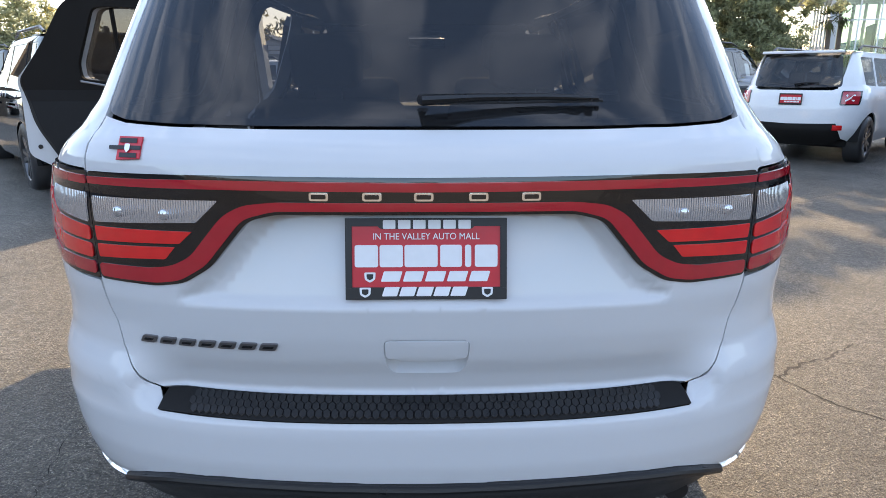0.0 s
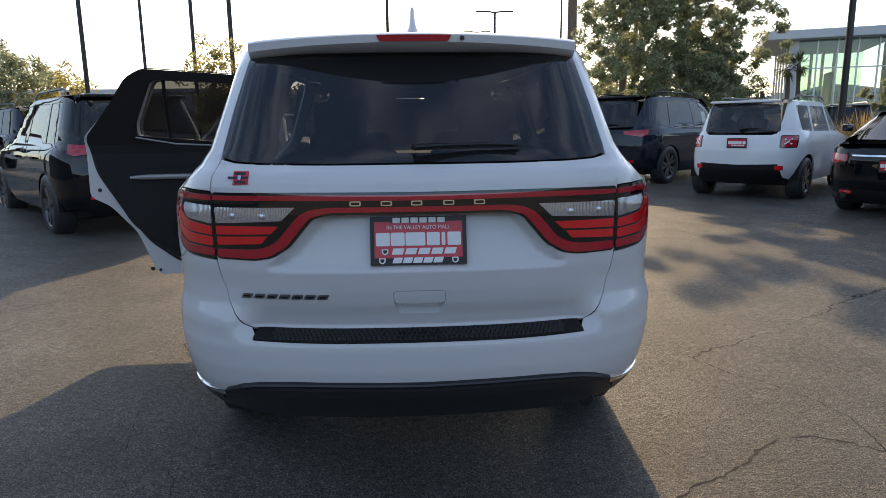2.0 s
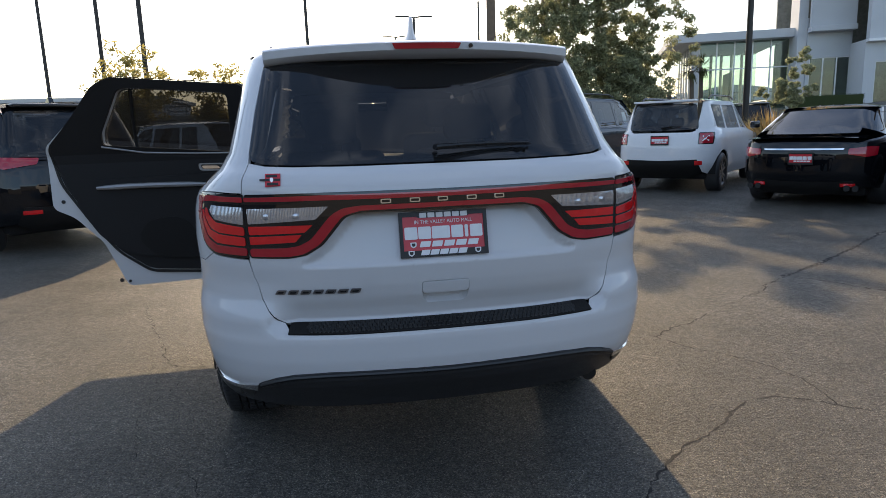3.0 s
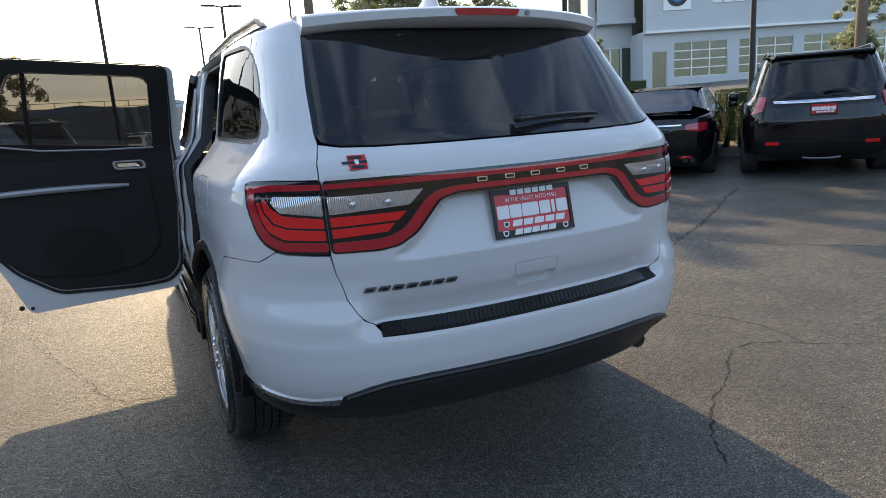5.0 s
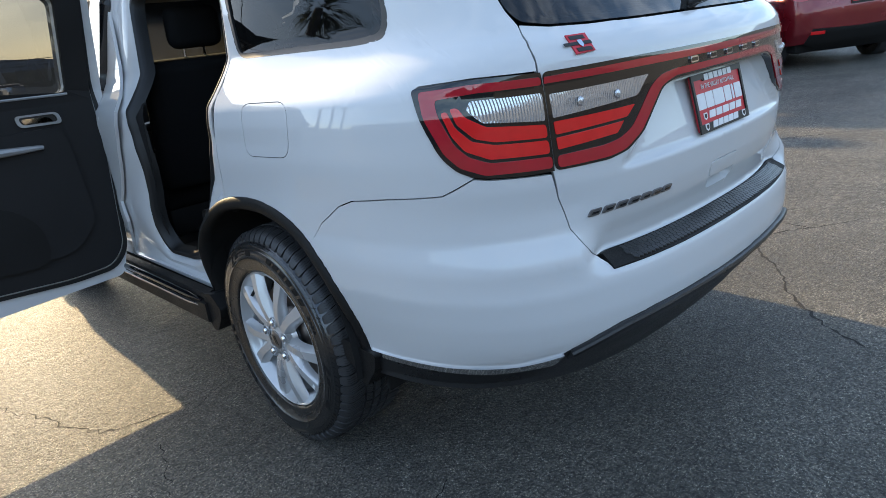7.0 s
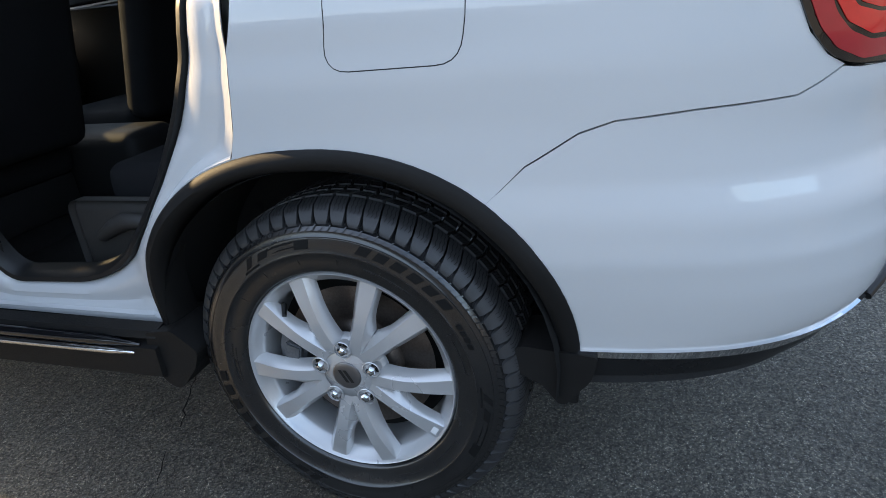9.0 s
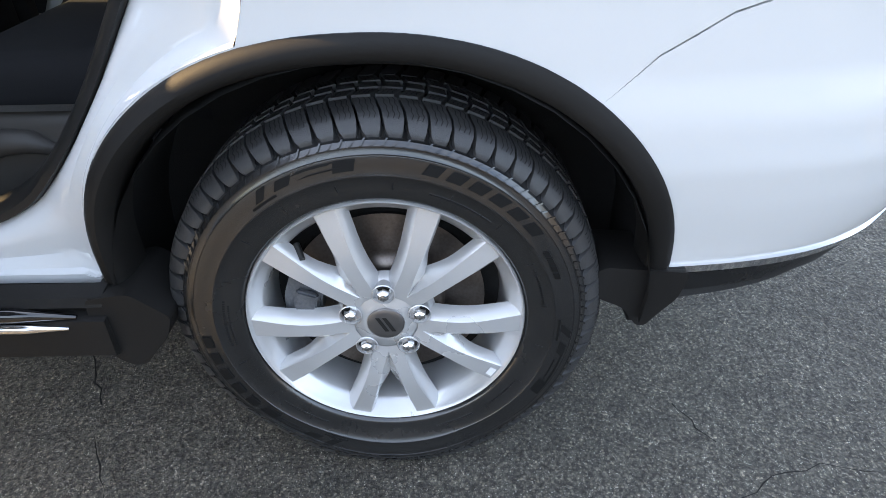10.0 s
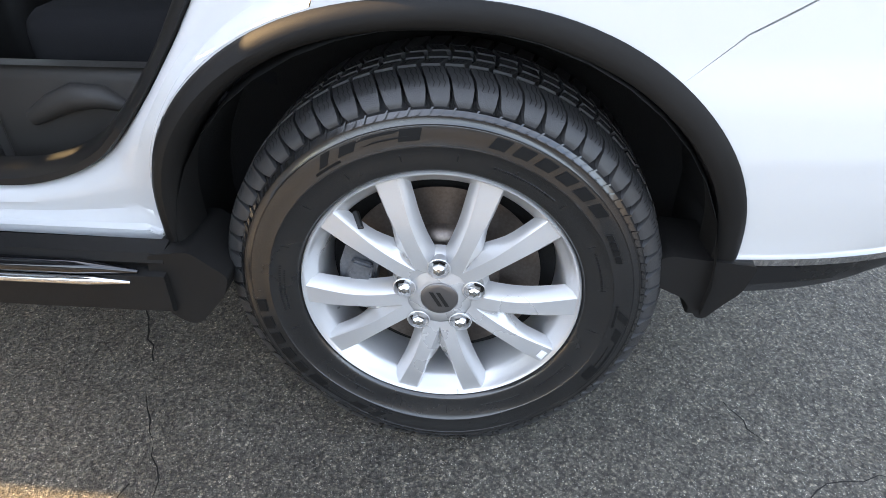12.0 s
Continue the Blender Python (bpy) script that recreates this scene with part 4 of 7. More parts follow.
# ---- wheels ----
def build_wheel(parent, cx, cy, sd=-1, fine=True):
    """sd: the side of the car it faces. Angles run clockwise from the top as one looks at it."""
    R = .385

    def W(d, r, a):
        z = AX_Z + r * math.cos(a)
        if r > .27 and d > -.12:
            # the sidewall bulges where it carries the load
            d += .017 * min(1.0, max(0.0, (.125 - z) / .10)) ** 1.5
        return Vector((cx + sd * d, cy + sd * r * math.sin(a), max(z, .004)))

    seg = 96 if fine else 40
    rim = bmesh.new()
    lathe([(-.20, .222), (-.19, .236), (-.17, .222), (-.12, .205), (-.05, .212), (-.030, .216), (-.022, .222), (-.013, .232), (-.004, .2375), (.001, .2405), (.002, .2425), (-.001, .2445), (-.008, .246), (-.03, .240), (-.05, .216), (-.12, .209), (-.19, .24)], seg, W, rim)
    spokes = []
    for k in range(10):
        sp = bmesh.new()
        lug = 72 * (k // 2)
        s = -1 if k % 2 == 0 else 1
        mid_t, root_t = radians(lug + s * 20.5), radians(lug + s * 25.5)
        rows = []
        for i in range(13):
            f = i / 12
            r = .058 + (.234 - .058) * f
            cen = root_t + (mid_t - root_t) * f ** .55
            half = .0158 - .0022 * math.sin(math.pi * min(f * 1.3, 1)) + .0042 * f ** 3.0
            top = .000 + .010 * math.sin(math.pi * f) - .004 * f
            dep = .036 - .011 * f
            wave = math.exp(-((f - .34) / .19) ** 2)
            # a wide bevel towards the nut, a waved ledge on the far side
            inner = [(half * .88, 0), (half * .97, -.0016), (half + .0095, -dep * .62), (half + .0125, -dep)]
            outer = [(half * .88, 0), (half * .97, -.0016), (half + .0035 + .0110 * wave, -dep * .42), (half + .0050 + .0125 * wave, -dep)]
            neg, pos = (outer, inner) if s < 0 else (inner, outer)
            pts = []
            for o, dd in [(-w_, h_) for w_, h_ in neg[::-1]] + pos:
                pts.append(sp.verts.new(W(top + dd, r + (.0 if i < 12 else .004), cen + o / r)))
            rows.append(pts)
        for i in range(12):
            for j in range(7):
                sp.faces.new((rows[i][j], rows[i][j + 1], rows[i + 1][j + 1], rows[i + 1][j]))
        spokes.append(sp)
    # hub with pockets round the nuts
    lathe([(-.034, .088), (-.022, .083), (-.010, .074), (-.003, .066), (-.001, .045), (.002, .040), (.002, .033)], seg, W, rim)
    wheel = part("wheel", rim, ALLOY, parent, "silver ten-spoke alloy wheel")
    for sp in spokes:
        part("spoke", sp, ALLOY, wheel)
    cap = bmesh.new()
    lathe([(.001, .0335), (.0045, .0325), (.0058, .030), (.0064, .022), (.0068, .0005)], 40, W, cap)
    capo = part("centre_cap", cap, DARKCHROME, wheel, "dark grey centre cap")
    if fine:
        for off in (-.006, .006):
            outl = [(off - .0035 - .008, .015), (off + .0035 - .008, .015), (off + .0035 + .008, -.015), (off - .0035 + .008, -.015)]
            part("cap_mark", slab(outl, lambda u, v, d: Vector((cx + sd * (.0072 + d), cy + sd * u, AX_Z + v)), .0006), PRINT_BLACK, capo, smooth=False)
    for k in range(5):
        a = radians(72 * k)
        pocket = bmesh.new()
        c = (math.sin(a) * .0635, math.cos(a) * .0635)

        def N(d, r, b):
            return Vector((cx + sd * d, cy + sd * (c[0] + r * math.sin(b)), AX_Z + c[1] + r * math.cos(b)))
        lathe([(.0035, .0205), (.0045, .0188), (.0, .0172), (-.022, .0165)], 24, N, pocket)
        part("nut_pocket", pocket, ALLOY, wheel)
        floor = bmesh.new()
        lathe([(-.006, .0168), (-.006, .0005)], 20, N, floor)
        part("pocket_floor", floor, PRINT_BLACK, wheel)
        nut = bmesh.new()
        lathe([(-.02, .0122), (.006, .0122), (.010, .0105), (.0125, .006), (.0132, .0004)], 6, N, nut)
        part("lug_nut", nut, CHROME, wheel, "chrome lug nut", smooth=False)
    disc = bmesh.new()
    lathe([(-.075, .178), (-.075, .105), (-.060, .100), (-.050, .085), (-.050, .02)], 64, W, disc)
    part("brake_disc", disc, DISC, wheel, "rusty-edged steel brake disc")
    back = bmesh.new()
    lathe([(-.10, .21), (-.10, .02)], 40, W, back)
    part("dust_shield", back, LINER, wheel)
    hat = bmesh.new()
    lathe([(-.048, .078), (-.044, .074), (-.044, .02)], 40, W, hat)
    part("hub_hat", hat, CASTIRON, wheel)
    if fine:
        cal = bmesh.new()
        for a0, a1, r0, r1, d0, d1 in ((-95, -62, .118, .185, -.075, -.035), (-88, -70, .125, .165, -.035, -.020), (-100, -92, .13, .15, -.06, -.03)):
            vs = []
            for d in (d0, d1):
                for r in (r0, r1):
                    for a in (a0, (a0 + a1) / 2, a1):
                        vs.append(cal.verts.new(W(d, r, radians(a))))
            for q in ((0, 1, 4, 3), (1, 2, 5, 4), (6, 9, 10, 7), (7, 10, 11, 8), (0, 3, 9, 6), (2, 8, 11, 5), (3, 4, 10, 9), (4, 5, 11, 10), (0, 6, 7, 1), (1, 7, 8, 2)):
                cal.faces.new([vs[i] for i in q])
        bmesh.ops.bevel(cal, geom=cal.edges[:], offset=.004, segments=2, affect="EDGES")
        part("brake_caliper", cal, CASTIRON, wheel, "bare cast brake caliper")
        val = cyl(W(-.03, .205, radians(-44)), W(-.004, .186, radians(-44)), .006, .005, 10)
        part("tyre_valve", val, PRINT_BLACK, wheel, "black tyre valve")
        tag = slab([(-.009, -.007), (.009, -.007), (.009, .006), (-.009, .006)], lambda u, v, d: W(.0025 + d, .224 + v, radians(123) + u / .224), .0006)
        part("wheel_weight_tag", tag, PRINT_WHITE, wheel, smooth=False)
    # tyre
    ty = bmesh.new()
    prof = [(-.020, .240), (-.006, .2455), (.003, .249), (.0065, .254), (.0062, .262), (.0085, .268), (.0082, .272), (.0115, .284), (.0135, .2935), (.0150, .2950), (.0150, .2965), (.0142, .2980), (.0145, .312), (.0130, .326), (.0125, .3275), (.0115, .329), (.0085, .3370), (.0080, .3400), (.0055, .342),
            (.002, .3475), (-.007, .3505), (-.017, .3570), (-.029, .3640), (-.045, .3690), (-.0755, .3720), (-.078, .3705), (-.086, .3705), (-.0885, .3775), (-.122, .3785), (-.126, .371), (-.135, .371), (-.139, .3785), (-.172, .3775), (-.176, .3705), (-.184, .3705), (-.187, .3770), (-.217, .3755), (-.235, .3715), (-.250, .362), (-.262, .345), (-.268, .31), (-.262, .28), (-.25, .25)]
    lathe(prof, 120 if fine else 48, W, ty)
    tyre = part("tyre", ty, TYRE, wheel, "black road tyre with moulded sidewall")
    # tread blocks
    tr = bmesh.new()
    nb = 66 if fine else 30
    step = 2 * math.pi / nb

    def block(d0, d1, a0, a1, skew, r_lo, r_hi, wrap=False):
        """A rubber block with sloped sides across the tread."""
        cs = []
        for rr, k in ((r_lo, 0), (r_hi, .0022)):
            for d, a in ((d0, a0), (d0, a1), (d1, a1 + skew), (d1, a0 + skew)):
                kd = k if d == min(d0, d1) else -k
                ka = k / .38 * (1 if a in (a0, a0 + skew) else -1)
                if wrap and d == d0:
                    rr2 = rr - .021
                else:
                    rr2 = rr
                cs.append(tr.verts.new(W(d + kd * (0 if wrap else 1), rr2, a + ka)))
        for q in ((4, 5, 6, 7), (0, 1, 5, 4), (1, 2, 6, 5), (2, 3, 7, 6), (3, 0, 4, 7)):
            tr.faces.new([cs[i] for i in q])

    for k in range(nb):
        a = k * step
        w = step * (.87 + .03 * (k % 3 == 0))
        # shoulder lug: over the edge and on the crown
        v = []
        for d, r, da in ((-.0035, .3515, .10), (-.0065, .3590, .06), (-.0165, .3735, .0), (-.030, .3815, -.10), (-.0735, .3850, -.42)):
            v.append((d, r, a + step * da))
        rows = []
        for i, (d, r, c) in enumerate(v):
            ww = w * (.62 if i == 0 else .86 if i == 1 else 1)
            rows.append([tr.verts.new(W(d - .004, r - .015, c - ww / 2 - .001)), tr.verts.new(W(d, r, c - ww / 2)), tr.verts.new(W(d, r, c + ww / 2)), tr.verts.new(W(d - .004, r - .015, c + ww / 2 + .001))])
        for i in range(4):
            for j in range(3):
                tr.faces.new((rows[i][j], rows[i][j + 1], rows[i + 1][j + 1], rows[i + 1][j]))
        tr.faces.new(rows[0])
        tr.faces.new(rows[-1][::-1])
        block(-.0785, -.107, a + step * .05, a + step * .95, step * .28, .372, .3868)
        block(-.112, -.139, a + step * .3, a + step * 1.2, step * -.1, .372, .3870)
        block(-.144, -.172, a + step * .35, a + step * 1.25, step * -.28, .372, .3868)
        block(-.178, -.232, a, a + step * .86, step * .3, .369, .3845)
    if fine:
        # fine zigzag cuts across every lug
        cut = bmesh.new()
        for k in range(nb):
            for f in (-.24, .02, .26):
                prev = None
                for i, (d, r) in enumerate(((-.0165, .3735), (-.024, .3782), (-.030, .3815), (-.041, .3824), (-.052, .3833), (-.063, .3842), (-.072, .3849))):
                    a = k * step + step * (f * .9 - .42 * max(0, (-.020 - d) / .0535) * .9) + (.0035 if i % 2 else -.0035)
                    cur = [cut.verts.new(W(d + .0004, r + .0006, a - .0016)), cut.verts.new(W(d + .0004, r + .0006, a + .0016))]
                    if prev:
                        cut.faces.new((prev[0], prev[1], cur[1], cur[0]))
                    prev = cur
            for d0, d1, sk in ((-.081, -.105, .28), (-.146, -.170, -.28)):
                for f in (.32, .52, .72):
                    prev = None
                    for i in range(5):
                        d = d0 + (d1 - d0) * i / 4
                        a = k * step + step * (f + (.25 if sk < 0 else 0) + sk * i / 4) + (.003 if i % 2 else -.003)
                        cur = [cut.verts.new(W(d, .3873, a - .0015)), cut.verts.new(W(d, .3873, a + .0015))]
                        if prev:
                            cut.faces.new((prev[0], prev[1], cur[1], cur[0]))
                        prev = cur
        tagged(part("tread_sipe", cut, LINER, tyre, smooth=False), kind="stuff")
    tagged(part("tread", tr, TREAD, tyre, "grooved tread blocks"), kind="stuff")
    if fine:
        # small ribs under the shoulder lugs
        saw = bmesh.new()
        for k in range(nb * 2):
            a = k * step / 2
            ln = .9 if k % 2 else .55
            q = [W(.0070, .3415, a), W(.0070, .3415, a + .010), W(.0012, .3415 + .011 * ln, a + .030), W(.0010, .3415 + .011 * ln, a + .022)]
            lo = [saw.verts.new(p) for p in q]
            hi = [saw.verts.new(p + Vector((sd * .0016, 0, 0))) for p in q]
            saw.faces.new(hi)
            for i in range(4):
                saw.faces.new((lo[i], lo[(i + 1) % 4], hi[(i + 1) % 4], hi[i]))
        tagged(part("shoulder_ribs", saw, TYRE, tyre), kind="stuff")

        def moulded(rows, hgt, material, name, label=""):
            """Raised plain marks on the sidewall: (angle from, to, radius from, to, slant)."""
            bm = bmesh.new()
            for a0, a1, r0, r1, sl in rows:
                n = max(2, int(abs(a1 - a0) / 1.5))
                rr = []
                for i in range(n + 1):
                    a = a0 + (a1 - a0) * i / n
                    dlo, dhi = float(np.interp(r0, [.249, .262, .284, .2935, .312, .326, .34], [.003, .0062, .0115, .0145, .0147, .0132, .008])), float(np.interp(r1, [.249, .262, .284, .2935, .312, .326, .34], [.003, .0062, .0115, .0145, .0147, .0132, .008]))
                    rr.append([bm.verts.new(W(dlo, r0, radians(a))), bm.verts.new(W(dlo + hgt, r0 + .0006, radians(a))), bm.verts.new(W(dhi + hgt, r1 - .0006, radians(a + sl))), bm.verts.new(W(dhi, r1, radians(a + sl)))])
                for i in range(n):
                    for j in range(3):
                        bm.faces.new((rr[i][j], rr[i][j + 1], rr[i + 1][j + 1], rr[i + 1][j]))
                bm.faces.new(rr[0])
                bm.faces.new(rr[-1][::-1])
            tagged(part(name, bm, material, tyre, label, smooth=False), kind="stuff")
        marks = []
        marks += [(234 + k * 7.2, 238.6 + k * 7.2, .308, .325, 0) for k in range(5)]
        marks += [(14 + k * 6.9, 18.6 + k * 6.9, .305, .324, 1.5) for k in range(6)]
        marks += [(60 + k * 2.9, 62.2 + k * 2.9, .3035, .314, .6) for k in range(4)]
        moulded(marks, .0018, MOULD, "moulded_mark", "plain raised sidewall marks")
        deco = []
        for base in (-38, 88, 198):
            deco += [(base, base + 9, .301, .3055, 0), (base + 2, base + 5, .3075, .326, 3), (base + 9, base + 14, .309, .3235, 2), (base + 15, base + 26, .3195, .324, 3), (base + 17, base + 27, .3105, .3135, 3), (base + 27, base + 33, .305, .3245, 1)]
        moulded(deco, .0008, MOULD, "sidewall_ornament")
        ticks = [(a, a + .35, .266, .283, 0) for a in range(6, 360, 19)]
        tiny = [(s + k * 1.05, s + k * 1.05 + .7, r, r + .0045, 0) for s, c, r in ((18, 22, .2705), (66, 16, .274), (122, 14, .2685), (146, 16, .2705), (208, 20, .2725), (262, 18, .2685), (262, 20, .2765)) for k in range(c)]
        moulded(ticks + tiny, .0005, SATIN, "sidewall_print")
        ring = bmesh.new()
        for r in (.2955, .3278, .3385):
            d = float(np.interp(r, [.249, .262, .284, .2955, .312, .3278, .3385], [.003, .0062, .0115, .0148, .0145, .0124, .0082]))
            lathe([(d - .001, r - .0012), (d + .0008, r - .0004), (d + .0008, r + .0004), (d - .001, r + .0012)], 120, W, ring)
        tagged(part("sidewall_ring", ring, TYRE, tyre), kind="stuff")
    return wheel


build_wheel(suv, -.938, AX_Y, -1, True)
build_wheel(suv, .938, AX_Y, 1, False)
build_wheel(suv, -.938, 4.147, -1, False)
build_wheel(suv, .938, 4.147, 1, False)

# ---- the open rear door ----
HINGE, SWING = Vector((-.973, 2.42, 0)), radians(4)


def D(a, z, w=0.0):
    """On the open door: a from the hinge outwards, w towards the back of the car."""
    lean = .42 * max(0, z - 1.26)
    return HINGE + Vector((-math.cos(SWING) * a + math.sin(SWING) * w * 0, -math.sin(SWING) * a - w - lean, z))


def door_sheet(loops, w0, thick, cell=.06):
    """A sheet on the door with holes, turned back at its edges."""
    b = bmesh.new()
    for loop in loops:
        vs = [b.verts.new((a, z, 0)) for a, z in loop]
        for i in range(len(vs)):
            b.edges.new((vs[i - 1], vs[i]))
    bmesh.ops.triangle_fill(b, edges=b.edges[:], use_beauty=True)
    lo, hi = min(z for a, z in loops[0]), max(z for a, z in loops[0])
    n = int((hi - lo) / cell)
    for k in range(1, n + 1):
        bmesh.ops.bisect_plane(b, geom=b.verts[:] + b.edges[:] + b.faces[:], plane_co=(0, lo + (hi - lo) * k / (n + 1), 0), plane_no=(0, 1, 0), dist=1e-5)
    r = bmesh.ops.extrude_face_region(b, geom=b.faces[:])
    for g in r["geom"]:
        if isinstance(g, bmesh.types.BMVert):
            g.co.z = thick
    for v in b.verts:
        v.co = D(v.co.x, v.co.y, w0 + v.co.z)
    return b


WIN = fillet([(.045, 1.268), (.03, 1.63), (.07, 1.655), (.60, 1.690), (.68, 1.68), (.83, 1.42), (.84, 1.34)], .03)
skin_loop = fillet([(-.11, 1.70), (.70, 1.745), (.82, 1.69), (1.0, 1.50), (1.185, 1.335), (1.195, .94), (1.075, .878), (.92, .70), (.80, .392), (.02, .405), (-.04, .60), (-.11, 1.25)], .04)
trim_loop = fillet([(-.075, 1.70), (.70, 1.752), (.82, 1.695), (.97, 1.52), (1.155, 1.33), (1.100, 1.09), (.955, .835), (.815, .64), (.64, .505), (.25, .47), (.07, .475), (.0, .55), (-.045, 1.0), (-.05, 1.25)], .05)
door = part("rear_door", door_sheet([skin_loop, WIN], -.125, .10), PAINT, suv, "white rear door standing wide open", smooth=False)
ease = lambda z, k: 1 + (k - 1) * min(1.0, max(.25, (1.45 - z) / .25))
swell = lambda loop, k: [(.5 + (a - .5) * ease(z, k), 1.08 + (z - 1.08) * ease(z, k)) for a, z in loop]
part("door_seal", door_sheet([swell(trim_loop, 1.048), swell(trim_loop, 1.020)], -.026, .012), RUBBER_SEAL, door, "black rubber door seal", smooth=False)
trim = part("door_trim", door_sheet([trim_loop, WIN], -.028, .030), TRIM, door, "black moulded door trim", smooth=False)
part("door_window", door_sheet([WIN], -.075, .004), DOORGLASS, door, "tinted door window")
divider = bmesh.new()
tube([D(.655, 1.300, -.070), D(.640, 1.50, -.070), D(.615, 1.685, -.070)], .011, 8, divider)
part("window_divider", divider, RUBBER_SEAL, door, "black upright between the door panes")
frame_bm = bmesh.new()
tube([D(.045, 1.262, .006), D(.30, 1.268, .006), D(.60, 1.285, .006), D(.845, 1.330, .006)], .006, 6, frame_bm)
part("window_sill_strip", frame_bm, GREYTRIM, door)
arm = door_sheet([fillet([(.10, 1.135), (.95, 1.115), (1.05, 1.0), (.92, .74), (.72, .60), (.20, .58), (.08, .70)], .08)], .002, .018)
part("trim_insert", arm, TRIM, trim)
bar_bm = bmesh.new()
tube([D(.205 + .70 * k / 10, 1.060 + .012 * math.sin(k / 10 * math.pi * .8), .032 + .014 * math.sin(k / 10 * math.pi)) for k in range(11)], [.010, .014, .017, .018, .018, .018, .018, .018, .018, .016, .010], 8, bar_bm)
part("armrest_strip", bar_bm, GREYTRIM, trim, "silver-grey armrest strip")
hnd = door_sheet([fillet([(.095, 1.145), (.265, 1.150), (.275, 1.200), (.105, 1.196)], .022), fillet([(.110, 1.155), (.252, 1.160), (.260, 1.192), (.118, 1.188)], .015)], .004, .010)
hb = part("inner_handle", hnd, GREYTRIM, trim, "chrome-ringed inner door handle", smooth=False)
part("handle_cup", door_sheet([fillet([(.110, 1.155), (.252, 1.160), (.260, 1.192), (.118, 1.188)], .015)], -.003, .006), PRINT_BLACK, hb, smooth=False)
part("handle_lever", door_sheet([fillet([(.130, 1.160), (.245, 1.163), (.250, 1.184), (.150, 1.180)], .008)], .004, .008), CHROME, hb, smooth=False)
spk = door_sheet([fillet([(.30, .56), (.58, .58), (.70, .72), (.62, .84), (.42, .86), (.30, .74)], .10)], .018, .006)
part("speaker_grille", spk, PLASTIC, trim)
for a, z, r in ((.84, .405 + .03, .014), (.79, .425, .010), (1.13, .985, .012), (1.06, 1.03, .014)):
    part("door_plug", cyl(D(a, z, -.02), D(a, z, -.028), r, r, 14), PRINT_BLACK, door)
for z in (.52, 1.10):
    part("door_hinge", box(-1.0, -.955, 2.46, 2.56, z - .03, z + .03, .006), PAINT, door, "white painted hinge")

# ---- cabin ----
cab = bmesh.new()
box(-.86, .86, 1.61, 3.62, .36, .47, .02, 2, cab)
box(-.52, .52, .62, 1.62, .37, .465, .02, 2, cab)
part("cabin_floor", cab, TRIM, suv, "black carpeted floor")
part("floor_mat", box(-.84, -.10, 1.72, 2.35, .472, .482, .004), PLASTIC, suv, "black ribbed rubber mat")
panel("side_lining", B, [mirror(B.s((.55, .92), (.55, 1.66), (2.54, 1.66), (2.54, .50), (1.66, .50), (1.58, .70), (1.40, .90))), mirror(grow(qwin, .005)), mirror(grow(mirror(rwin), .005))], TRIM, suv, "black inner side trim", cell=.08, off=-.05, rim=0)
panel("side_lining", B, [B.s((.62, .92), (.62, 1.66), (1.31, 1.66), (1.20, 1.25), (1.22, 1.0), (1.25, .92)), grow(qwin, .005)], TRIM, suv, "black inner quarter trim", cell=.08, off=-.05, rim=0)
hd = bmesh.new()
box(-.60, .60, .60, 2.95, 1.665, 1.68, .004, 1, hd)
part("headliner", hd, HEADLINER, suv, "grey roof lining")


def seat(x, y, w, name, label, back=.62, head=True, low=.47, leather=CLOTH):
    """A car seat: cushion, leaning backrest and headrest on posts. y is the front edge of its backrest."""
    par = suv
    cu = box(x - w / 2, x + w / 2, y, y + .52, low + .14, low + .30, .05, 3)
    base = part(name, cu, leather, par, label)
    bk = box(-w / 2, w / 2, -.07, .07, 0, back, .055, 3)
    bmesh.ops.transform(bk, matrix=pose(x, y - .03, low + .26, 14, 0, 0), verts=bk.verts)
    part("backrest", bk, leather, base)
    fr_ = box(x - w / 2 + .02, x + w / 2 - .02, y + .02, y + .45, low, low + .15, .02, 2)
    part("seat_frame", fr_, TRIM, base)
    if head:
        hx = [x] if w < .7 else [x - w / 3, x + w / 3]
        for h in hx:
            hr = box(-.13, .13, -.05, .05, 0, .19, .045, 3)
            bmesh.ops.transform(hr, matrix=pose(h, y - .03 - math.sin(radians(14)) * (back + .06), low + .30 + back * .97, 8, 0, 0), verts=hr.verts)
            part("headrest", hr, leather, base)
            po = bmesh.new()
            for o in (-.05, .05):
                cyl((h + o, y - .16, low + .24 + back * .9), (h + o, y - .18, low + .36 + back), .006, .006, 8, True, po)
            part("headrest_post", po, CHROME, base)
    return base


seat(-.36, 1.42, .56, "rear_seat", "black cloth second-row seat", .56)
seat(.36, 1.42, .56, "rear_seat", "black cloth second-row seat", .56)
seat(-.42, 2.55, .54, "front_seat", "black cloth front seat", .64)
seat(.42, 2.55, .54, "front_seat", "black cloth front seat", .64)
seat(0, .72, 1.06, "third_row_seat", "folded-back black third-row seat", .42, False)
lev = bmesh.new()
tube([(-.742, 1.695, .632), (-.752, 1.73, .652), (-.752, 1.78, .652), (-.750, 1.83, .632), (-.745, 1.88, .605)], [.012, .021, .025, .022, .016], 12, lev)
part("seat_side_shield", box(-.742, -.715, 1.605, 1.97, .49, .705, .03, 3), GREYPLASTIC, suv, "grey plastic seat side shield")
part("seat_lever", lev, GREYPLASTIC, suv, "black seat-fold lever")
dash = box(-.74, .74, 3.30, 3.85, .75, 1.17, .08, 3)
part("dashboard", dash, TRIM, suv, "black dashboard")
sw = bmesh.new()
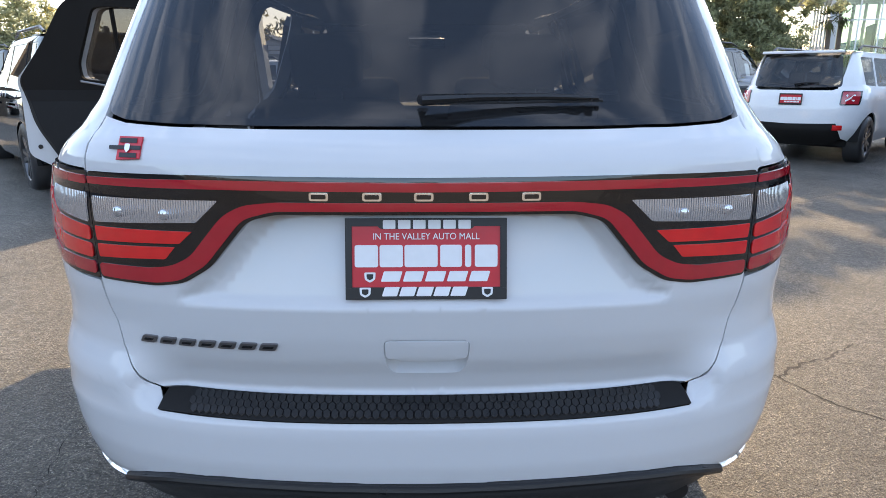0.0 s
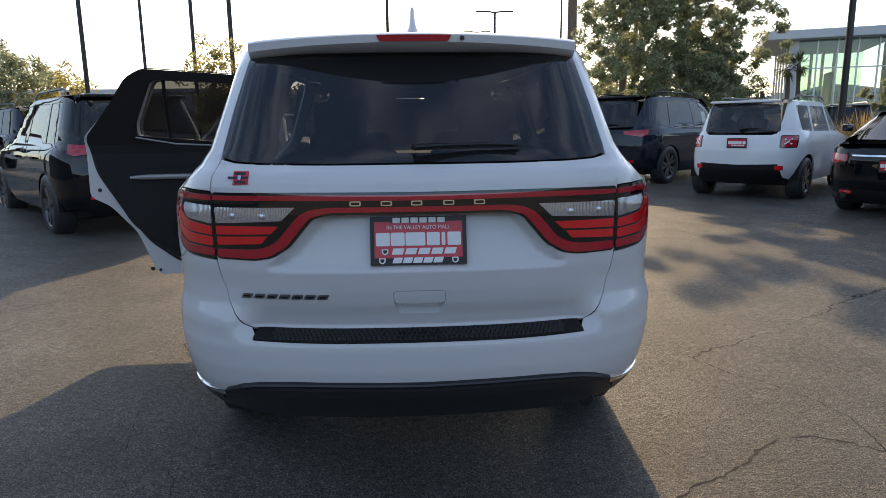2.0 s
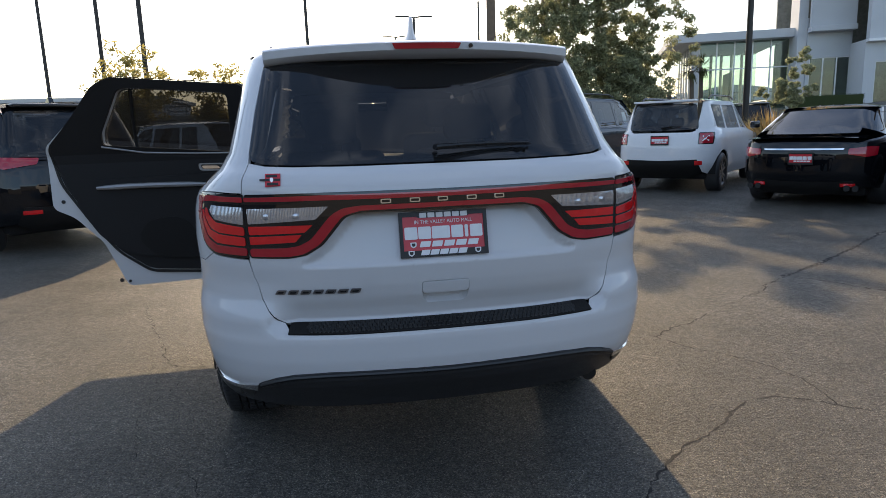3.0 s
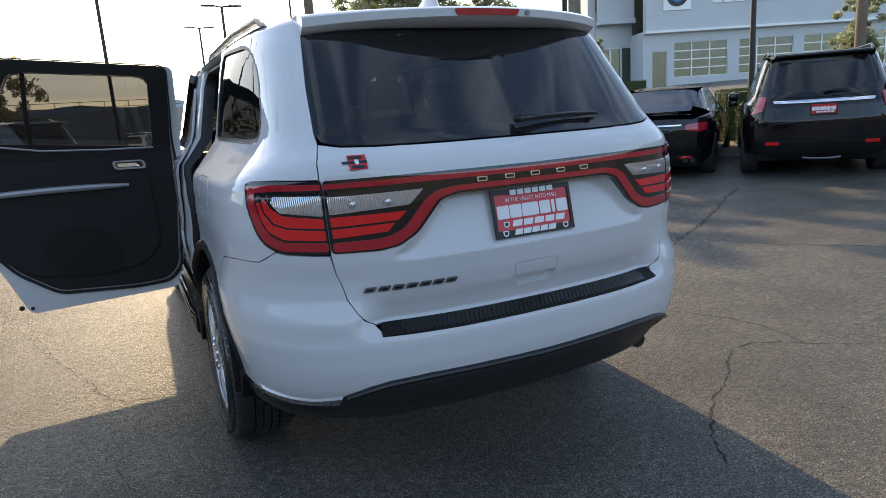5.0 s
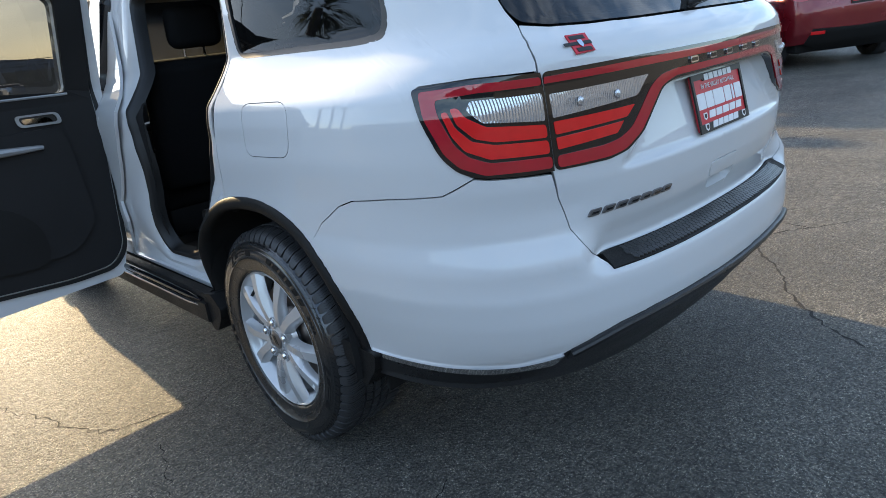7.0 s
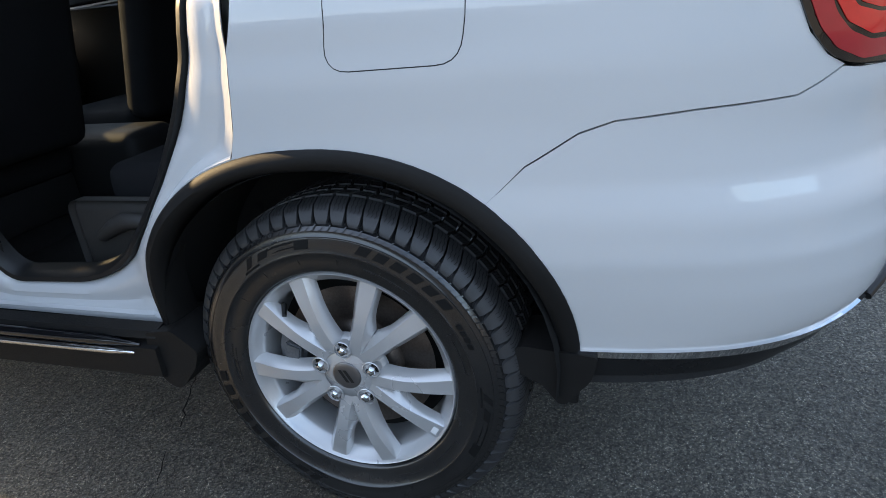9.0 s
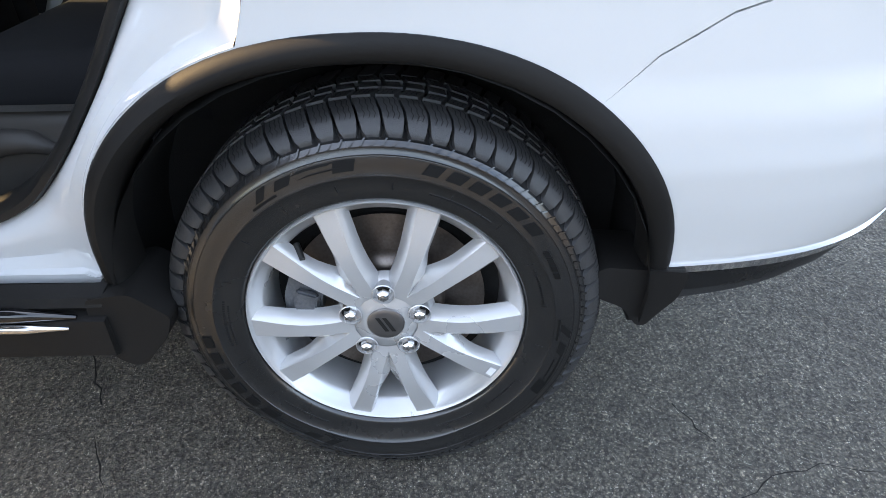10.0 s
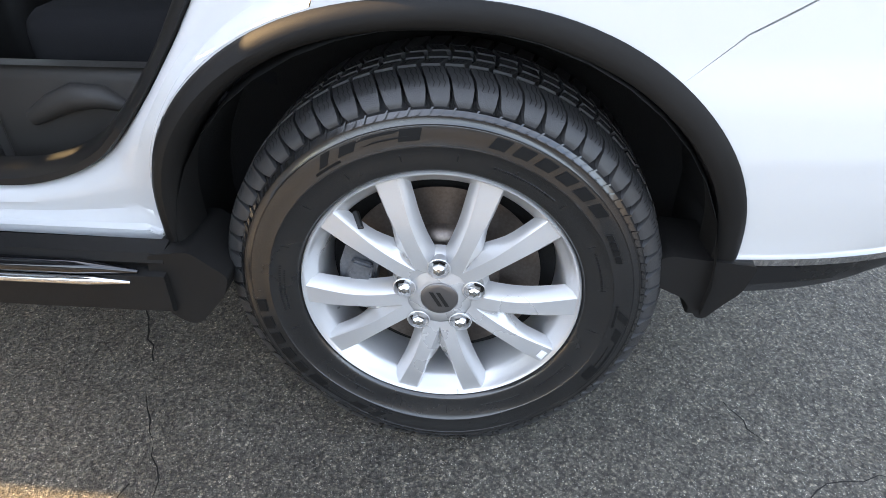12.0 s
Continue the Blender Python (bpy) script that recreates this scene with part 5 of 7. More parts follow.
tube([Vector((-.40 + .185 * math.cos(k * math.pi / 12), 3.12 + .08 * math.sin(k * math.pi / 12), 1.02 + .165 * math.sin(k * math.pi / 12))) for k in range(24)], .016, 8, sw, True)
tube([(-.58, 3.12, 1.02), (-.40, 3.16, 1.01), (-.22, 3.12, 1.02)], [.012, .04, .012], 8, sw)
part("steering_wheel", sw, SATIN, suv, "black steering wheel")
part("inner_mirror", box(-.12, .12, 3.16, 3.19, 1.53, 1.60, .012), GLOSSBLACK, suv, "interior rear-view mirror")
con = box(-.13, .13, 2.3, 3.35, .47, .74, .05, 3)
part("centre_console", con, TRIM, suv, "black centre console")
panel("pillar_trim", B, [B.s((2.12, .56), (2.16, 1.25), (2.32, 1.62), (2.50, 1.62), (2.50, .56))], TRIM, suv, "black pillar trim", cell=.1, off=-.07, rim=0)
panel("side_lining", B, [B.s((2.58, .50), (2.58, 1.20), (3.60, 1.16), (3.60, .50))], TRIM, suv, cell=.1, off=-.06, rim=0)
panel("side_lining", B, [mirror(B.s((2.58, .50), (2.58, 1.20), (3.60, 1.16), (3.60, .50)))], TRIM, suv, cell=.1, off=-.06, rim=0)
# inner trims of the front doors, added to block sun through the cabin
for sd in (-1, 1):
    part("front_door_trim", box(min(sd * .865, sd * .79), max(sd * .865, sd * .79), 2.60, 3.62, .48, 1.19, .03, 2), TRIM, suv, "black front door trim")
for sd in (-1, 1):
    for y0, z1 in ((1.578, .60), (.625, .62), (4.62, .60), (3.67, .62)):
        part("splash_shield", box(min(sd * .845, sd * .50), max(sd * .845, sd * .50), y0, y0 + .022, .29, z1, .004, 1), LINER, suv, "dark splash shield")
ub = box(-.62, .62, .70, 4.7, .27, .37, .05, 2)
part("underbody", ub, LINER, suv, "dark underbody")


# ---- ground ----
def rise(x, y=0.0):
    """The lot climbs gently towards the dealership, and a little to the west."""
    t, far, west = max(0.0, x - 2.0), max(0.0, x - 13.0), max(0.0, -x - 2.0)
    return 0.0225 * t * t / (t + 2.0) + 0.075 * far * far / (far + 8.0) + 0.05 * min(west, 9) ** 2 / (min(west, 9) + 1.5)


def asphalt(name):
    m = bpy.data.materials.new(name)
    m.use_nodes = True
    n, l = m.node_tree.nodes, m.node_tree.links
    b = n["Principled BSDF"]
    tc = n.new("ShaderNodeTexCoord")

    def tex(kind, scale, detail=3.0):
        t = n.new(kind)
        t.inputs["Scale"].default_value = scale
        if kind == "ShaderNodeTexNoise":
            t.inputs["Detail"].default_value = detail
        l.new(tc.outputs["Object"], t.inputs["Vector"])
        return t

    stones, chips, stain, patch, grit = tex("ShaderNodeTexVoronoi", 145), tex("ShaderNodeTexVoronoi", 310), tex("ShaderNodeTexNoise", 1.7, 7), tex("ShaderNodeTexNoise", 0.35, 5), tex("ShaderNodeTexNoise", 420, 2)
    # separate pale stones of uneven size and tone lie in a dark binder
    tone = n.new("ShaderNodeSeparateColor")
    l.new(stones.outputs["Color"], tone.inputs[0])
    ramp = n.new("ShaderNodeValToRGB")
    ramp.color_ramp.elements[0].color, ramp.color_ramp.elements[0].position = (0.128, 0.118, 0.098, 1), 0.0
    ramp.color_ramp.elements[1].color, ramp.color_ramp.elements[1].position = (0.40, 0.355, 0.275, 1), 1.0
    e = ramp.color_ramp.elements.new(0.62)
    e.color = (0.205, 0.187, 0.150, 1)
    e = ramp.color_ramp.elements.new(0.90)
    e.color = (0.265, 0.239, 0.188, 1)
    l.new(tone.outputs[0], ramp.inputs[0])

    def cover(source, size, edge):
        """1 on the stones and 0 between them, each stone with its own radius."""
        sep = n.new("ShaderNodeSeparateColor")
        l.new(source.outputs["Color"], sep.inputs[0])
        rad = n.new("ShaderNodeMapRange")
        rad.inputs[3].default_value, rad.inputs[4].default_value = size * 0.55, size * 1.25
        l.new(sep.outputs[1], rad.inputs[0])
        diff = n.new("ShaderNodeMath")
        diff.operation = "SUBTRACT"
        l.new(rad.outputs[0], diff.inputs[0])
        l.new(source.outputs["Distance"], diff.inputs[1])
        step = n.new("ShaderNodeMapRange")
        step.inputs[1].default_value, step.inputs[2].default_value = -edge, edge
        l.new(diff.outputs[0], step.inputs[0])
        return step

    big_stone, small_stone = cover(stones, 0.42, 0.05), cover(chips, 0.36, 0.07)
    binder = n.new("ShaderNodeMix")
    binder.data_type = "RGBA"
    binder.inputs[6].default_value, binder.inputs[7].default_value = (0.080, 0.075, 0.064, 1), (0.188, 0.171, 0.139, 1)
    l.new(small_stone.outputs[0], binder.inputs[0])
    m1 = n.new("ShaderNodeMix")
    m1.data_type = "RGBA"
    l.new(big_stone.outputs[0], m1.inputs[0])
    l.new(binder.outputs[2], m1.inputs[6])
    l.new(ramp.outputs[0], m1.inputs[7])
    # a few chips are whitened: the sparkle of glossy stones put into the colour
    glint = n.new("ShaderNodeSeparateColor")
    l.new(chips.outputs["Color"], glint.inputs[0])
    few = n.new("ShaderNodeMapRange")
    few.inputs[1].default_value, few.inputs[2].default_value = 0.82, 0.88
    l.new(glint.outputs[0], few.inputs[0])
    on_chip = n.new("ShaderNodeMath")
    on_chip.operation = "MULTIPLY"
    l.new(few.outputs[0], on_chip.inputs[0])
    l.new(small_stone.outputs[0], on_chip.inputs[1])
    m0 = n.new("ShaderNodeMix")
    m0.data_type = "RGBA"
    l.new(on_chip.outputs[0], m0.inputs[0])
    l.new(m1.outputs[2], m0.inputs[6])
    m0.inputs[7].default_value = (0.60, 0.58, 0.52, 1)
    wear = n.new("ShaderNodeMapRange")
    wear.inputs[1].default_value, wear.inputs[2].default_value, wear.inputs[3].default_value, wear.inputs[4].default_value = 0.3, 0.7, 0.72, 1.30
    l.new(stain.outputs[0], wear.inputs[0])
    m2 = n.new("ShaderNodeMix")
    m2.data_type, m2.blend_type = "RGBA", "MULTIPLY"
    m2.inputs[0].default_value = 1
    l.new(m0.outputs[2], m2.inputs[6])
    l.new(wear.outputs[0], m2.inputs[7])
    wide = n.new("ShaderNodeMapRange")
    wide.inputs[1].default_value, wide.inputs[2].default_value, wide.inputs[3].default_value, wide.inputs[4].default_value = 0.35, 0.65, 0.85, 1.2
    l.new(patch.outputs[0], wide.inputs[0])
    m3 = n.new("ShaderNodeMix")
    m3.data_type, m3.blend_type = "RGBA", "MULTIPLY"
    m3.inputs[0].default_value = 1
    l.new(m2.outputs[2], m3.inputs[6])
    l.new(wide.outputs[0], m3.inputs[7])
    # low spots between stones are darkened: relief shade put into the colour
    mottle = tex("ShaderNodeTexNoise", 95, 2)
    pit_shade = n.new("ShaderNodeMapRange")
    pit_shade.inputs[1].default_value, pit_shade.inputs[2].default_value, pit_shade.inputs[3].default_value, pit_shade.inputs[4].default_value = 0.40, 0.60, 0.50, 1.46
    l.new(mottle.outputs[0], pit_shade.inputs[0])
    m4 = n.new("ShaderNodeMix")
    m4.data_type, m4.blend_type = "RGBA", "MULTIPLY"
    m4.inputs[0].default_value = 1
    l.new(m3.outputs[2], m4.inputs[6])
    l.new(pit_shade.outputs[0], m4.inputs[7])
    clump = tex("ShaderNodeTexNoise", 24, 4)
    lump = n.new("ShaderNodeMapRange")
    lump.inputs[1].default_value, lump.inputs[2].default_value, lump.inputs[3].default_value, lump.inputs[4].default_value = 0.38, 0.62, 0.76, 1.26
    l.new(clump.outputs[0], lump.inputs[0])
    m5 = n.new("ShaderNodeMix")
    m5.data_type, m5.blend_type = "RGBA", "MULTIPLY"
    m5.inputs[0].default_value = 1
    l.new(m4.outputs[2], m5.inputs[6])
    l.new(lump.outputs[0], m5.inputs[7])
    l.new(m5.outputs[2], b.inputs["Base Color"])
    rg = n.new("ShaderNodeMapRange")
    rg.inputs[3].default_value, rg.inputs[4].default_value = 0.30, 0.78
    l.new(tone.outputs[1], rg.inputs[0])
    l.new(rg.outputs[0], b.inputs["Roughness"])
    b.inputs["Specular IOR Level"].default_value = 0.55
    h1 = n.new("ShaderNodeMath")
    h1.operation = "MULTIPLY_ADD"
    l.new(small_stone.outputs[0], h1.inputs[0])
    h1.inputs[1].default_value = 0.45
    l.new(grit.outputs[0], h1.inputs[2])
    h2 = n.new("ShaderNodeMath")
    h2.operation = "MULTIPLY_ADD"
    l.new(big_stone.outputs[0], h2.inputs[0])
    l.new(tone.outputs[2], h2.inputs[1])
    l.new(h1.outputs[0], h2.inputs[2])
    h3 = n.new("ShaderNodeMath")
    h3.operation = "MULTIPLY_ADD"
    l.new(mottle.outputs[0], h3.inputs[0])
    h3.inputs[1].default_value = 1.6
    l.new(h2.outputs[0], h3.inputs[2])
    h4 = n.new("ShaderNodeMath")
    h4.operation = "MULTIPLY_ADD"
    l.new(clump.outputs[0], h4.inputs[0])
    h4.inputs[1].default_value = 2.0
    l.new(h3.outputs[0], h4.inputs[2])
    bp = n.new("ShaderNodeBump")
    bp.inputs["Strength"].default_value, bp.inputs["Distance"].default_value = 1.0, 0.015
    l.new(h4.outputs[0], bp.inputs["Height"])
    l.new(bp.outputs[0], b.inputs["Normal"])
    return m


ASPHALT = asphalt("weathered_asphalt")
xs = [-900, -300, -100, -40, -20] + [x for x in range(-12, 41, 1)] + [60, 100, 300, 900]
ys = [-900, -300, -100, -30, -10, 0, 10, 20, 40, 100, 300, 900]
gb = bmesh.new()
gv = [[gb.verts.new((x, y, rise(min(x, 40)))) for x in xs] for y in ys]
for j in range(len(ys) - 1):
    for i in range(len(xs) - 1):
        gb.faces.new((gv[j][i], gv[j][i + 1], gv[j + 1][i + 1], gv[j + 1][i]))
tagged(part("ground", gb, ASPHALT, None, "grey weathered asphalt car lot with pale stones"), kind="structure")
CRACK = mat("open_crack", (0.012, 0.011, 0.010), 0.95, 0, 0, 0.5, 200, 0.3, 10)
random.seed(4)


def crack(points, width=.010, wild=.035):
    """A jagged open joint in the paving, with frayed edges."""
    bm = bmesh.new()
    pts = [Vector((*p, 0)) for p in points]
    line = []
    for a, c in zip(pts, pts[1:]):
        n = max(2, int((c - a).length / .028))
        side = Vector((-(c - a).y, (c - a).x, 0)).normalized()
        for k in range(n):
            line.append(a.lerp(c, k / n) + side * random.uniform(-1, 1) * wild * (0 if k == 0 else 1) * .6)
    line.append(pts[-1])
    prev = None
    for i, p in enumerate(line):
        d = (line[min(i + 1, len(line) - 1)] - line[max(i - 1, 0)]).normalized()
        side = Vector((-d.y, d.x, 0))
        w0, w1 = width * random.uniform(.02, 1.0) ** 1.3, width * random.uniform(.05, 1.0) ** 1.3
        z = rise(p.x) + .0012
        cur = [bm.verts.new((*(p + side * w0).xy, z)), bm.verts.new((*(p - side * w1).xy, z))]
        if prev:
            bm.faces.new((prev[0], prev[1], cur[1], cur[0]))
        prev = cur
    tagged(part("pavement_crack", bm, CRACK, None, "thin dark jagged crack in the asphalt", smooth=False), kind="structure")


crack([(1.20, 2.05), (1.39, 1.85), (1.49, 1.70), (1.638, 1.494), (1.742, 1.245), (1.868, 1.105), (1.986, .876), (2.025, .668), (1.994, .475), (1.955, .355), (2.05, .27), (2.6, -.1)], .007, .014)
crack([(1.638, 1.494), (1.735, 1.61), (2.01, 1.716), (2.294, 1.923), (2.626, 2.139), (2.998, 2.312), (3.128, 2.461), (3.523, 2.69), (4.034, 2.931), (4.93, 3.51)], .011, .022)
crack([(1.955, .355), (1.848, .45), (1.724, .515), (1.597, .507), (1.42, .408), (1.318, .308), (1.187, .22), (1.04, .161), (.93, .07), (.748, -.098), (.648, -.247)], .009, .016)
crack([(-.86, 1.78), (-.917, 1.749), (-1.001, 1.696), (-1.091, 1.645), (-1.22, 1.60)], .0025, .012)
crack([(-1.12, .52), (-1.067, .463), (-1.035, .395), (-.989, .317), (-.968, .238), (-.99, .16), (-1.0, .05)], .0018, .02)
crack([(3.45, 2.66), (4.07, 2.989), (4.647, 3.311), (5.463, 3.85), (6.4, 4.4)], .022, .05)
crack([(3.40, 2.75), (3.565, 2.599), (3.846, 1.938), (4.065, 1.669), (4.352, 1.296), (4.7, .8)], .012, .03)
crack([(-.45, 1.98), (-.60, 1.90), (-.774, 1.802)], .003, .012)
crack([(-.80, .49), (-.83, .475), (-.872, .463), (-.91, .43)], .0035, .02)
crack([(-2.0, 3.45), (-1.80, 2.85), (-1.62, 2.35), (-1.426, 1.795), (-1.28, 1.73), (-1.10, 1.70)], .006, .03)
crack([(-1.30, 1.50), (-1.328, 1.385), (-1.389, 1.183), (-1.40, 1.0), (-1.369, .867), (-1.30, .62)], .0028, .03)
crack([(-1.5, 4.35), (-1.865, 4.184), (-2.158, 4.02), (-2.455, 3.729), (-2.818, 3.285), (-3.011, 2.995), (-3.159, 2.83), (-3.6, 2.4)], .008, .02)

# ---- parked cars ----
RIM_DARK = mat("dark_machined_rim", (0.10, 0.10, 0.105), 0.3, 0.8, 0.3)
PAINTS = {
    "white": mat("white_paint_parked", (0.74, 0.74, 0.74), 0.3, 0, 1.0, 0, 40, 0.03, 2, spec=0.0),
    "black": mat("black_paint_parked", (0.004, 0.0045, 0.006), 0.5, 0, 1.0, 0, 40, 0.1, 2, 0.0),
    "blue": mat("blue_grey_metallic", (0.010, 0.014, 0.024), 0.5, 0, 1.0, 0, 40, 0.1, 2, 0.0),
    "red": mat("dark_red_metallic", (0.17, 0.006, 0.012), 0.26, 0.35, 1.0, 0, 40, 0.08, 2),
    "grey": mat("grey_metallic", (0.16, 0.165, 0.175), 0.3, 0.5, 1.0, 0, 40, 0.08, 2),
}


def wheel_meshes(r, w):
    def P(d, rr, a):
        return Vector((d, rr * math.sin(a), rr * math.cos(a)))
    ty = bmesh.new()
    lathe([(-w, r * .64), (-w * .2, r * .64), (.004, r * .66), (.012, r * .75), (.008, r * .88), (-.012, r * .97), (-.03, r), (-w + .03, r), (-w, r * .94), (-w, r * .64)], 40, P, ty)
    rm = bmesh.new()
    lathe([(-w * .8, r * .60), (-.03, r * .58), (-.008, r * .62), (.0, r * .655), (-.004, r * .67)], 40, P, rm)
    lathe([(-.05, r * .18), (-.012, r * .16), (-.006, .0005)], 20, P, rm)
    for k in range(10):
        c = math.pi * 2 * k / 10 + (.09 if k % 2 else -.09)
        rows = []
        for f in (0, .5, 1):
            rr = r * (.12 + .52 * f)
            hw = r * (.055 + .012 * f)
            rows.append([rm.verts.new(P(dd, rr, c + o * hw / rr)) for o, dd in ((-1.3, -.035), (-1, -.006 - .012 * (1 - f)), (1, -.006 - .012 * (1 - f)), (1.3, -.035))])
        for i in range(2):
            for j in range(3):
                rm.faces.new((rows[i][j], rows[i][j + 1], rows[i + 1][j + 1], rows[i + 1][j]))
    bk = bmesh.new()
    lathe([(-.09, r * .6), (-.09, .001)], 24, P, bk)
    out = []
    for nm, bm, m in (("tyre", ty, TREAD), ("rim", rm, RIM_DARK), ("wheel_back", bk, LINER)):
        bmesh.ops.recalc_face_normals(bm, faces=bm.faces)
        me = bpy.data.meshes.new(nm)
        bm.to_mesh(me)
        bm.free()
        for p in me.polygons:
            p.use_smooth = True
        me.materials.append(m)
        me.set_sharp_from_angle(angle=radians(35))
        out.append(me)
    return out


WHEELS = {}


def parked(name, label, at, heading, paint, length=4.7, half=.93, height=1.74, belt=1.05, clear=.22, tail=((.20, .20), (.35, .06), (.50, .0), (.78, -.01), (1.02, .03)), glass_foot=.07, glass_top=.36, roof_front=2.9, hood=1.05,
           wheel=.36, axle=.95, base=2.85, lamps="side", rails=False, plate_z=.88, sedan=False, light=.93, strip=False, lower_dark=.52, size=1.0, group="cars parked on the lot", rear_glass=True, side_glass=True, clear_sides=False):
    z0 = clear
    zt = height
    gl = belt + .05
    mid = [(z, y) for z, y in tail if z < belt] + [(belt, glass_foot), (gl, glass_foot + .04)]
    if sedan:
        mid = [(z, y) for z, y in tail] + [(gl - .005, glass_foot), (zt - .07, glass_top)]
    else:
        mid += [(zt - .10, glass_top)]
    mid += [(zt, glass_top + .12)]
    hf = [(z0, half * .93), (.45, half * .985), (.70, half), (belt - .08, half * .985), (belt, half * .95), (belt + .06, half * .89), (zt - .10, half * .735), (zt - .04, half * .70), (zt, half * .6)]
    ft = [(z0, length - .1), (.6, length), (hood - .12, length - .12), (hood, length - .95), (zt - .06, roof_front), (zt, roof_front - .1)]
    S = Shell(mid, mid, hf, ft, power=[(0, 4.2), (belt, 4.2), (belt + .15, 5.5), (3, 5.5)], z0=z0, z1=zt + .01, dz=.01)
    car = thing(name, (*at, rise(at[0])), -heading, label, "car", group)
    car.scale = (size, size, size)
    col = PAINTS[paint]
    fy, ry = axle + base, axle

    def arc(cy):
        return [(cy + (wheel + .07) * math.cos(a), .34 + (wheel + .06) * math.sin(a)) for a in np.linspace(math.pi, 0, 13)]
    lo = z0 + .06
    side = S.r((-half * .62, gl)) + S.s((glass_top + .25, zt - .06)) + S.s((roof_front - .5, zt - .06)) + S.s((roof_front - .05, zt - .10), (length - 1.35, hood - .02), (length - .62, hood - .14), (length - .50, .6), (length - .55, lo), (fy + wheel + .08, lo)) + S.s(*arc(fy)[::-1]) + S.s((fy - wheel - .08, lo), (ry + wheel + .08, lo)) + S.s(*arc(ry)[::-1]) + S.s((ry - wheel - .08, lo + .05)) + S.r((-half * .75, lo + .08), (-half * .68, lower_dark), (-half * .70, .85))
    if sedan:
        side = S.r((-half * .80, belt - .04)) + S.s((glass_foot + .45, belt + .012), (glass_top - .18, zt - .08), (glass_top + .35, zt - .06)) + side[2:]
    w_top = zt - .135
    f0 = glass_top + (.10 if not sedan else -.05)
    if sedan:
        wins = [[(glass_foot + .78, belt + .03), (glass_top + .02, w_top), (2.25, w_top), (2.28, belt + .02)], [(2.36, belt + .02), (2.33, w_top), (roof_front - .25, w_top), (length - 1.62, belt + .02)]]
    else:
        wins = [[(.62, belt + .07), (f0 + .28, w_top), (1.22, w_top), (1.14, belt + .05)], [(1.22, belt + .05), (1.30, w_top), (2.14, w_top), (2.18, belt + .04)], [(2.27, belt + .04), (2.23, w_top), (roof_front - .28, w_top - .01), (length - 1.52, belt + .03)]]
    for sd in (-1, 1):
        flipf = (lambda l: l) if sd < 0 else mirror
        holes = [fillet(S.s(*w), .04) for w in wins]
        if not side_glass:
            holes = []
        panel("body_side", S, [flipf(side)] + [flipf(h) for h in holes], col, car, cell=.10, rim=.02)
        for i, h in enumerate(holes):
            panel("side_window", S, [flipf(h)], PRIVACY if i < len(holes) - 1 and not clear_sides else CABIN, car, "tinted side window", cell=.2, off=-.006, rim=0)
        for cy in (ry, fy):
            key = (round(wheel, 3),)
            if key not in WHEELS:
                WHEELS[key] = wheel_meshes(wheel, .23)
            wx = sd * (half - .01)
            wob = None
            for me in WHEELS[key]:
                ob = new(me.name if me.name != "rim" else "rim", me)
                ob.matrix_basis = pose(wx, cy, wheel, 0, 0, 0 if sd > 0 else 180)
                if wob is None:
                    ob.parent, wob = car, ob
                else:
                    ob.parent, ob.matrix_basis = wob, Matrix.Identity(4)
            lin = bmesh.new()
            lathe([(0, wheel + .062), (.26, wheel + .062), (.26, .01)], 24, lambda d, r, a: Vector((sd * (half - .03 - d), cy + r * math.cos(a), .34 + r * math.sin(a))), lin)
            bmesh.ops.delete(lin, geom=[v for v in lin.verts if v.co.z < .26], context="VERTS")
            part("wheel_liner", lin, LINER, car)
        mb = box(-.09, .09, -.05, .06, -.06, .07, .03, 2)
        bmesh.ops.translate(mb, verts=mb.verts, vec=(sd * (half + .10), length - 1.62, belt + .08))
        part("door_mirror", mb, col if paint != "white" else GLOSSBLACK, car)
        if rails:
            rb = bmesh.new()
            tube([(sd * half * .66, .75, zt - .03), (sd * half * .665, .90, zt + .03), (sd * half * .66, 2.2, zt + .035), (sd * half * .65, 2.5, zt - .02)], .018, 6, rb)
            part("roof_rail", rb, SATIN, car)
        hb = bmesh.new()
        for hy in (1.45, 2.42):
            hp = S.s((hy, belt - .12))[0]
            o = S.point(hp[0], hp[1], .02)
            box(o.x - .012, o.x + .012, hy - .09, hy + .09, belt - .135, belt - .105, .006, 1, hb)
        part("door_handles", hb, col, car)
    # tail
    tl = S.r((-.01, belt - .0), (-half * .55, belt), (-half * .66, gl - .01), (-half * .70, .85), (-half * .68, lower_dark), (-.01, lower_dark - .02))
    if sedan:
        tl = S.r((-.01, belt + .0)) + S.r((-half * .5, belt + .0), (-half * .80, belt - .05), (-half * .70, .85), (-half * .68, lower_dark), (-.01, lower_dark - .02))
    panel("tail_panel", S, [both(tl)], col, car, cell=.08, rim=.02)
    bp = S.r((-.01, lower_dark - .024), (-half * .68, lower_dark - .004), (-half * .75, lo + .075), (-half * .55, z0 + .04), (-.01, z0 + .02))
    panel("lower_bumper", S, [both(bp)], PLASTIC, car, "dark plastic lower bumper", cell=.08, rim=.02)
    if sedan:
        g = S.r((-.01, zt - .075), (-half * .56, zt - .085), (-half * .66, belt + .05), (-.01, belt + .045))
        deck = bmesh.new()
        dy = np.linspace(.06, glass_foot + .14, 6)
        rows = [[deck.verts.new((x * half * .80, yy - (.06 * (1 - abs(x) ** 2)) * (k == 0), belt + .004 + .03 * k / 5 - .02 * abs(x) ** 4)) for x in np.linspace(-1, 1, 11)] for k, yy in enumerate(dy)]
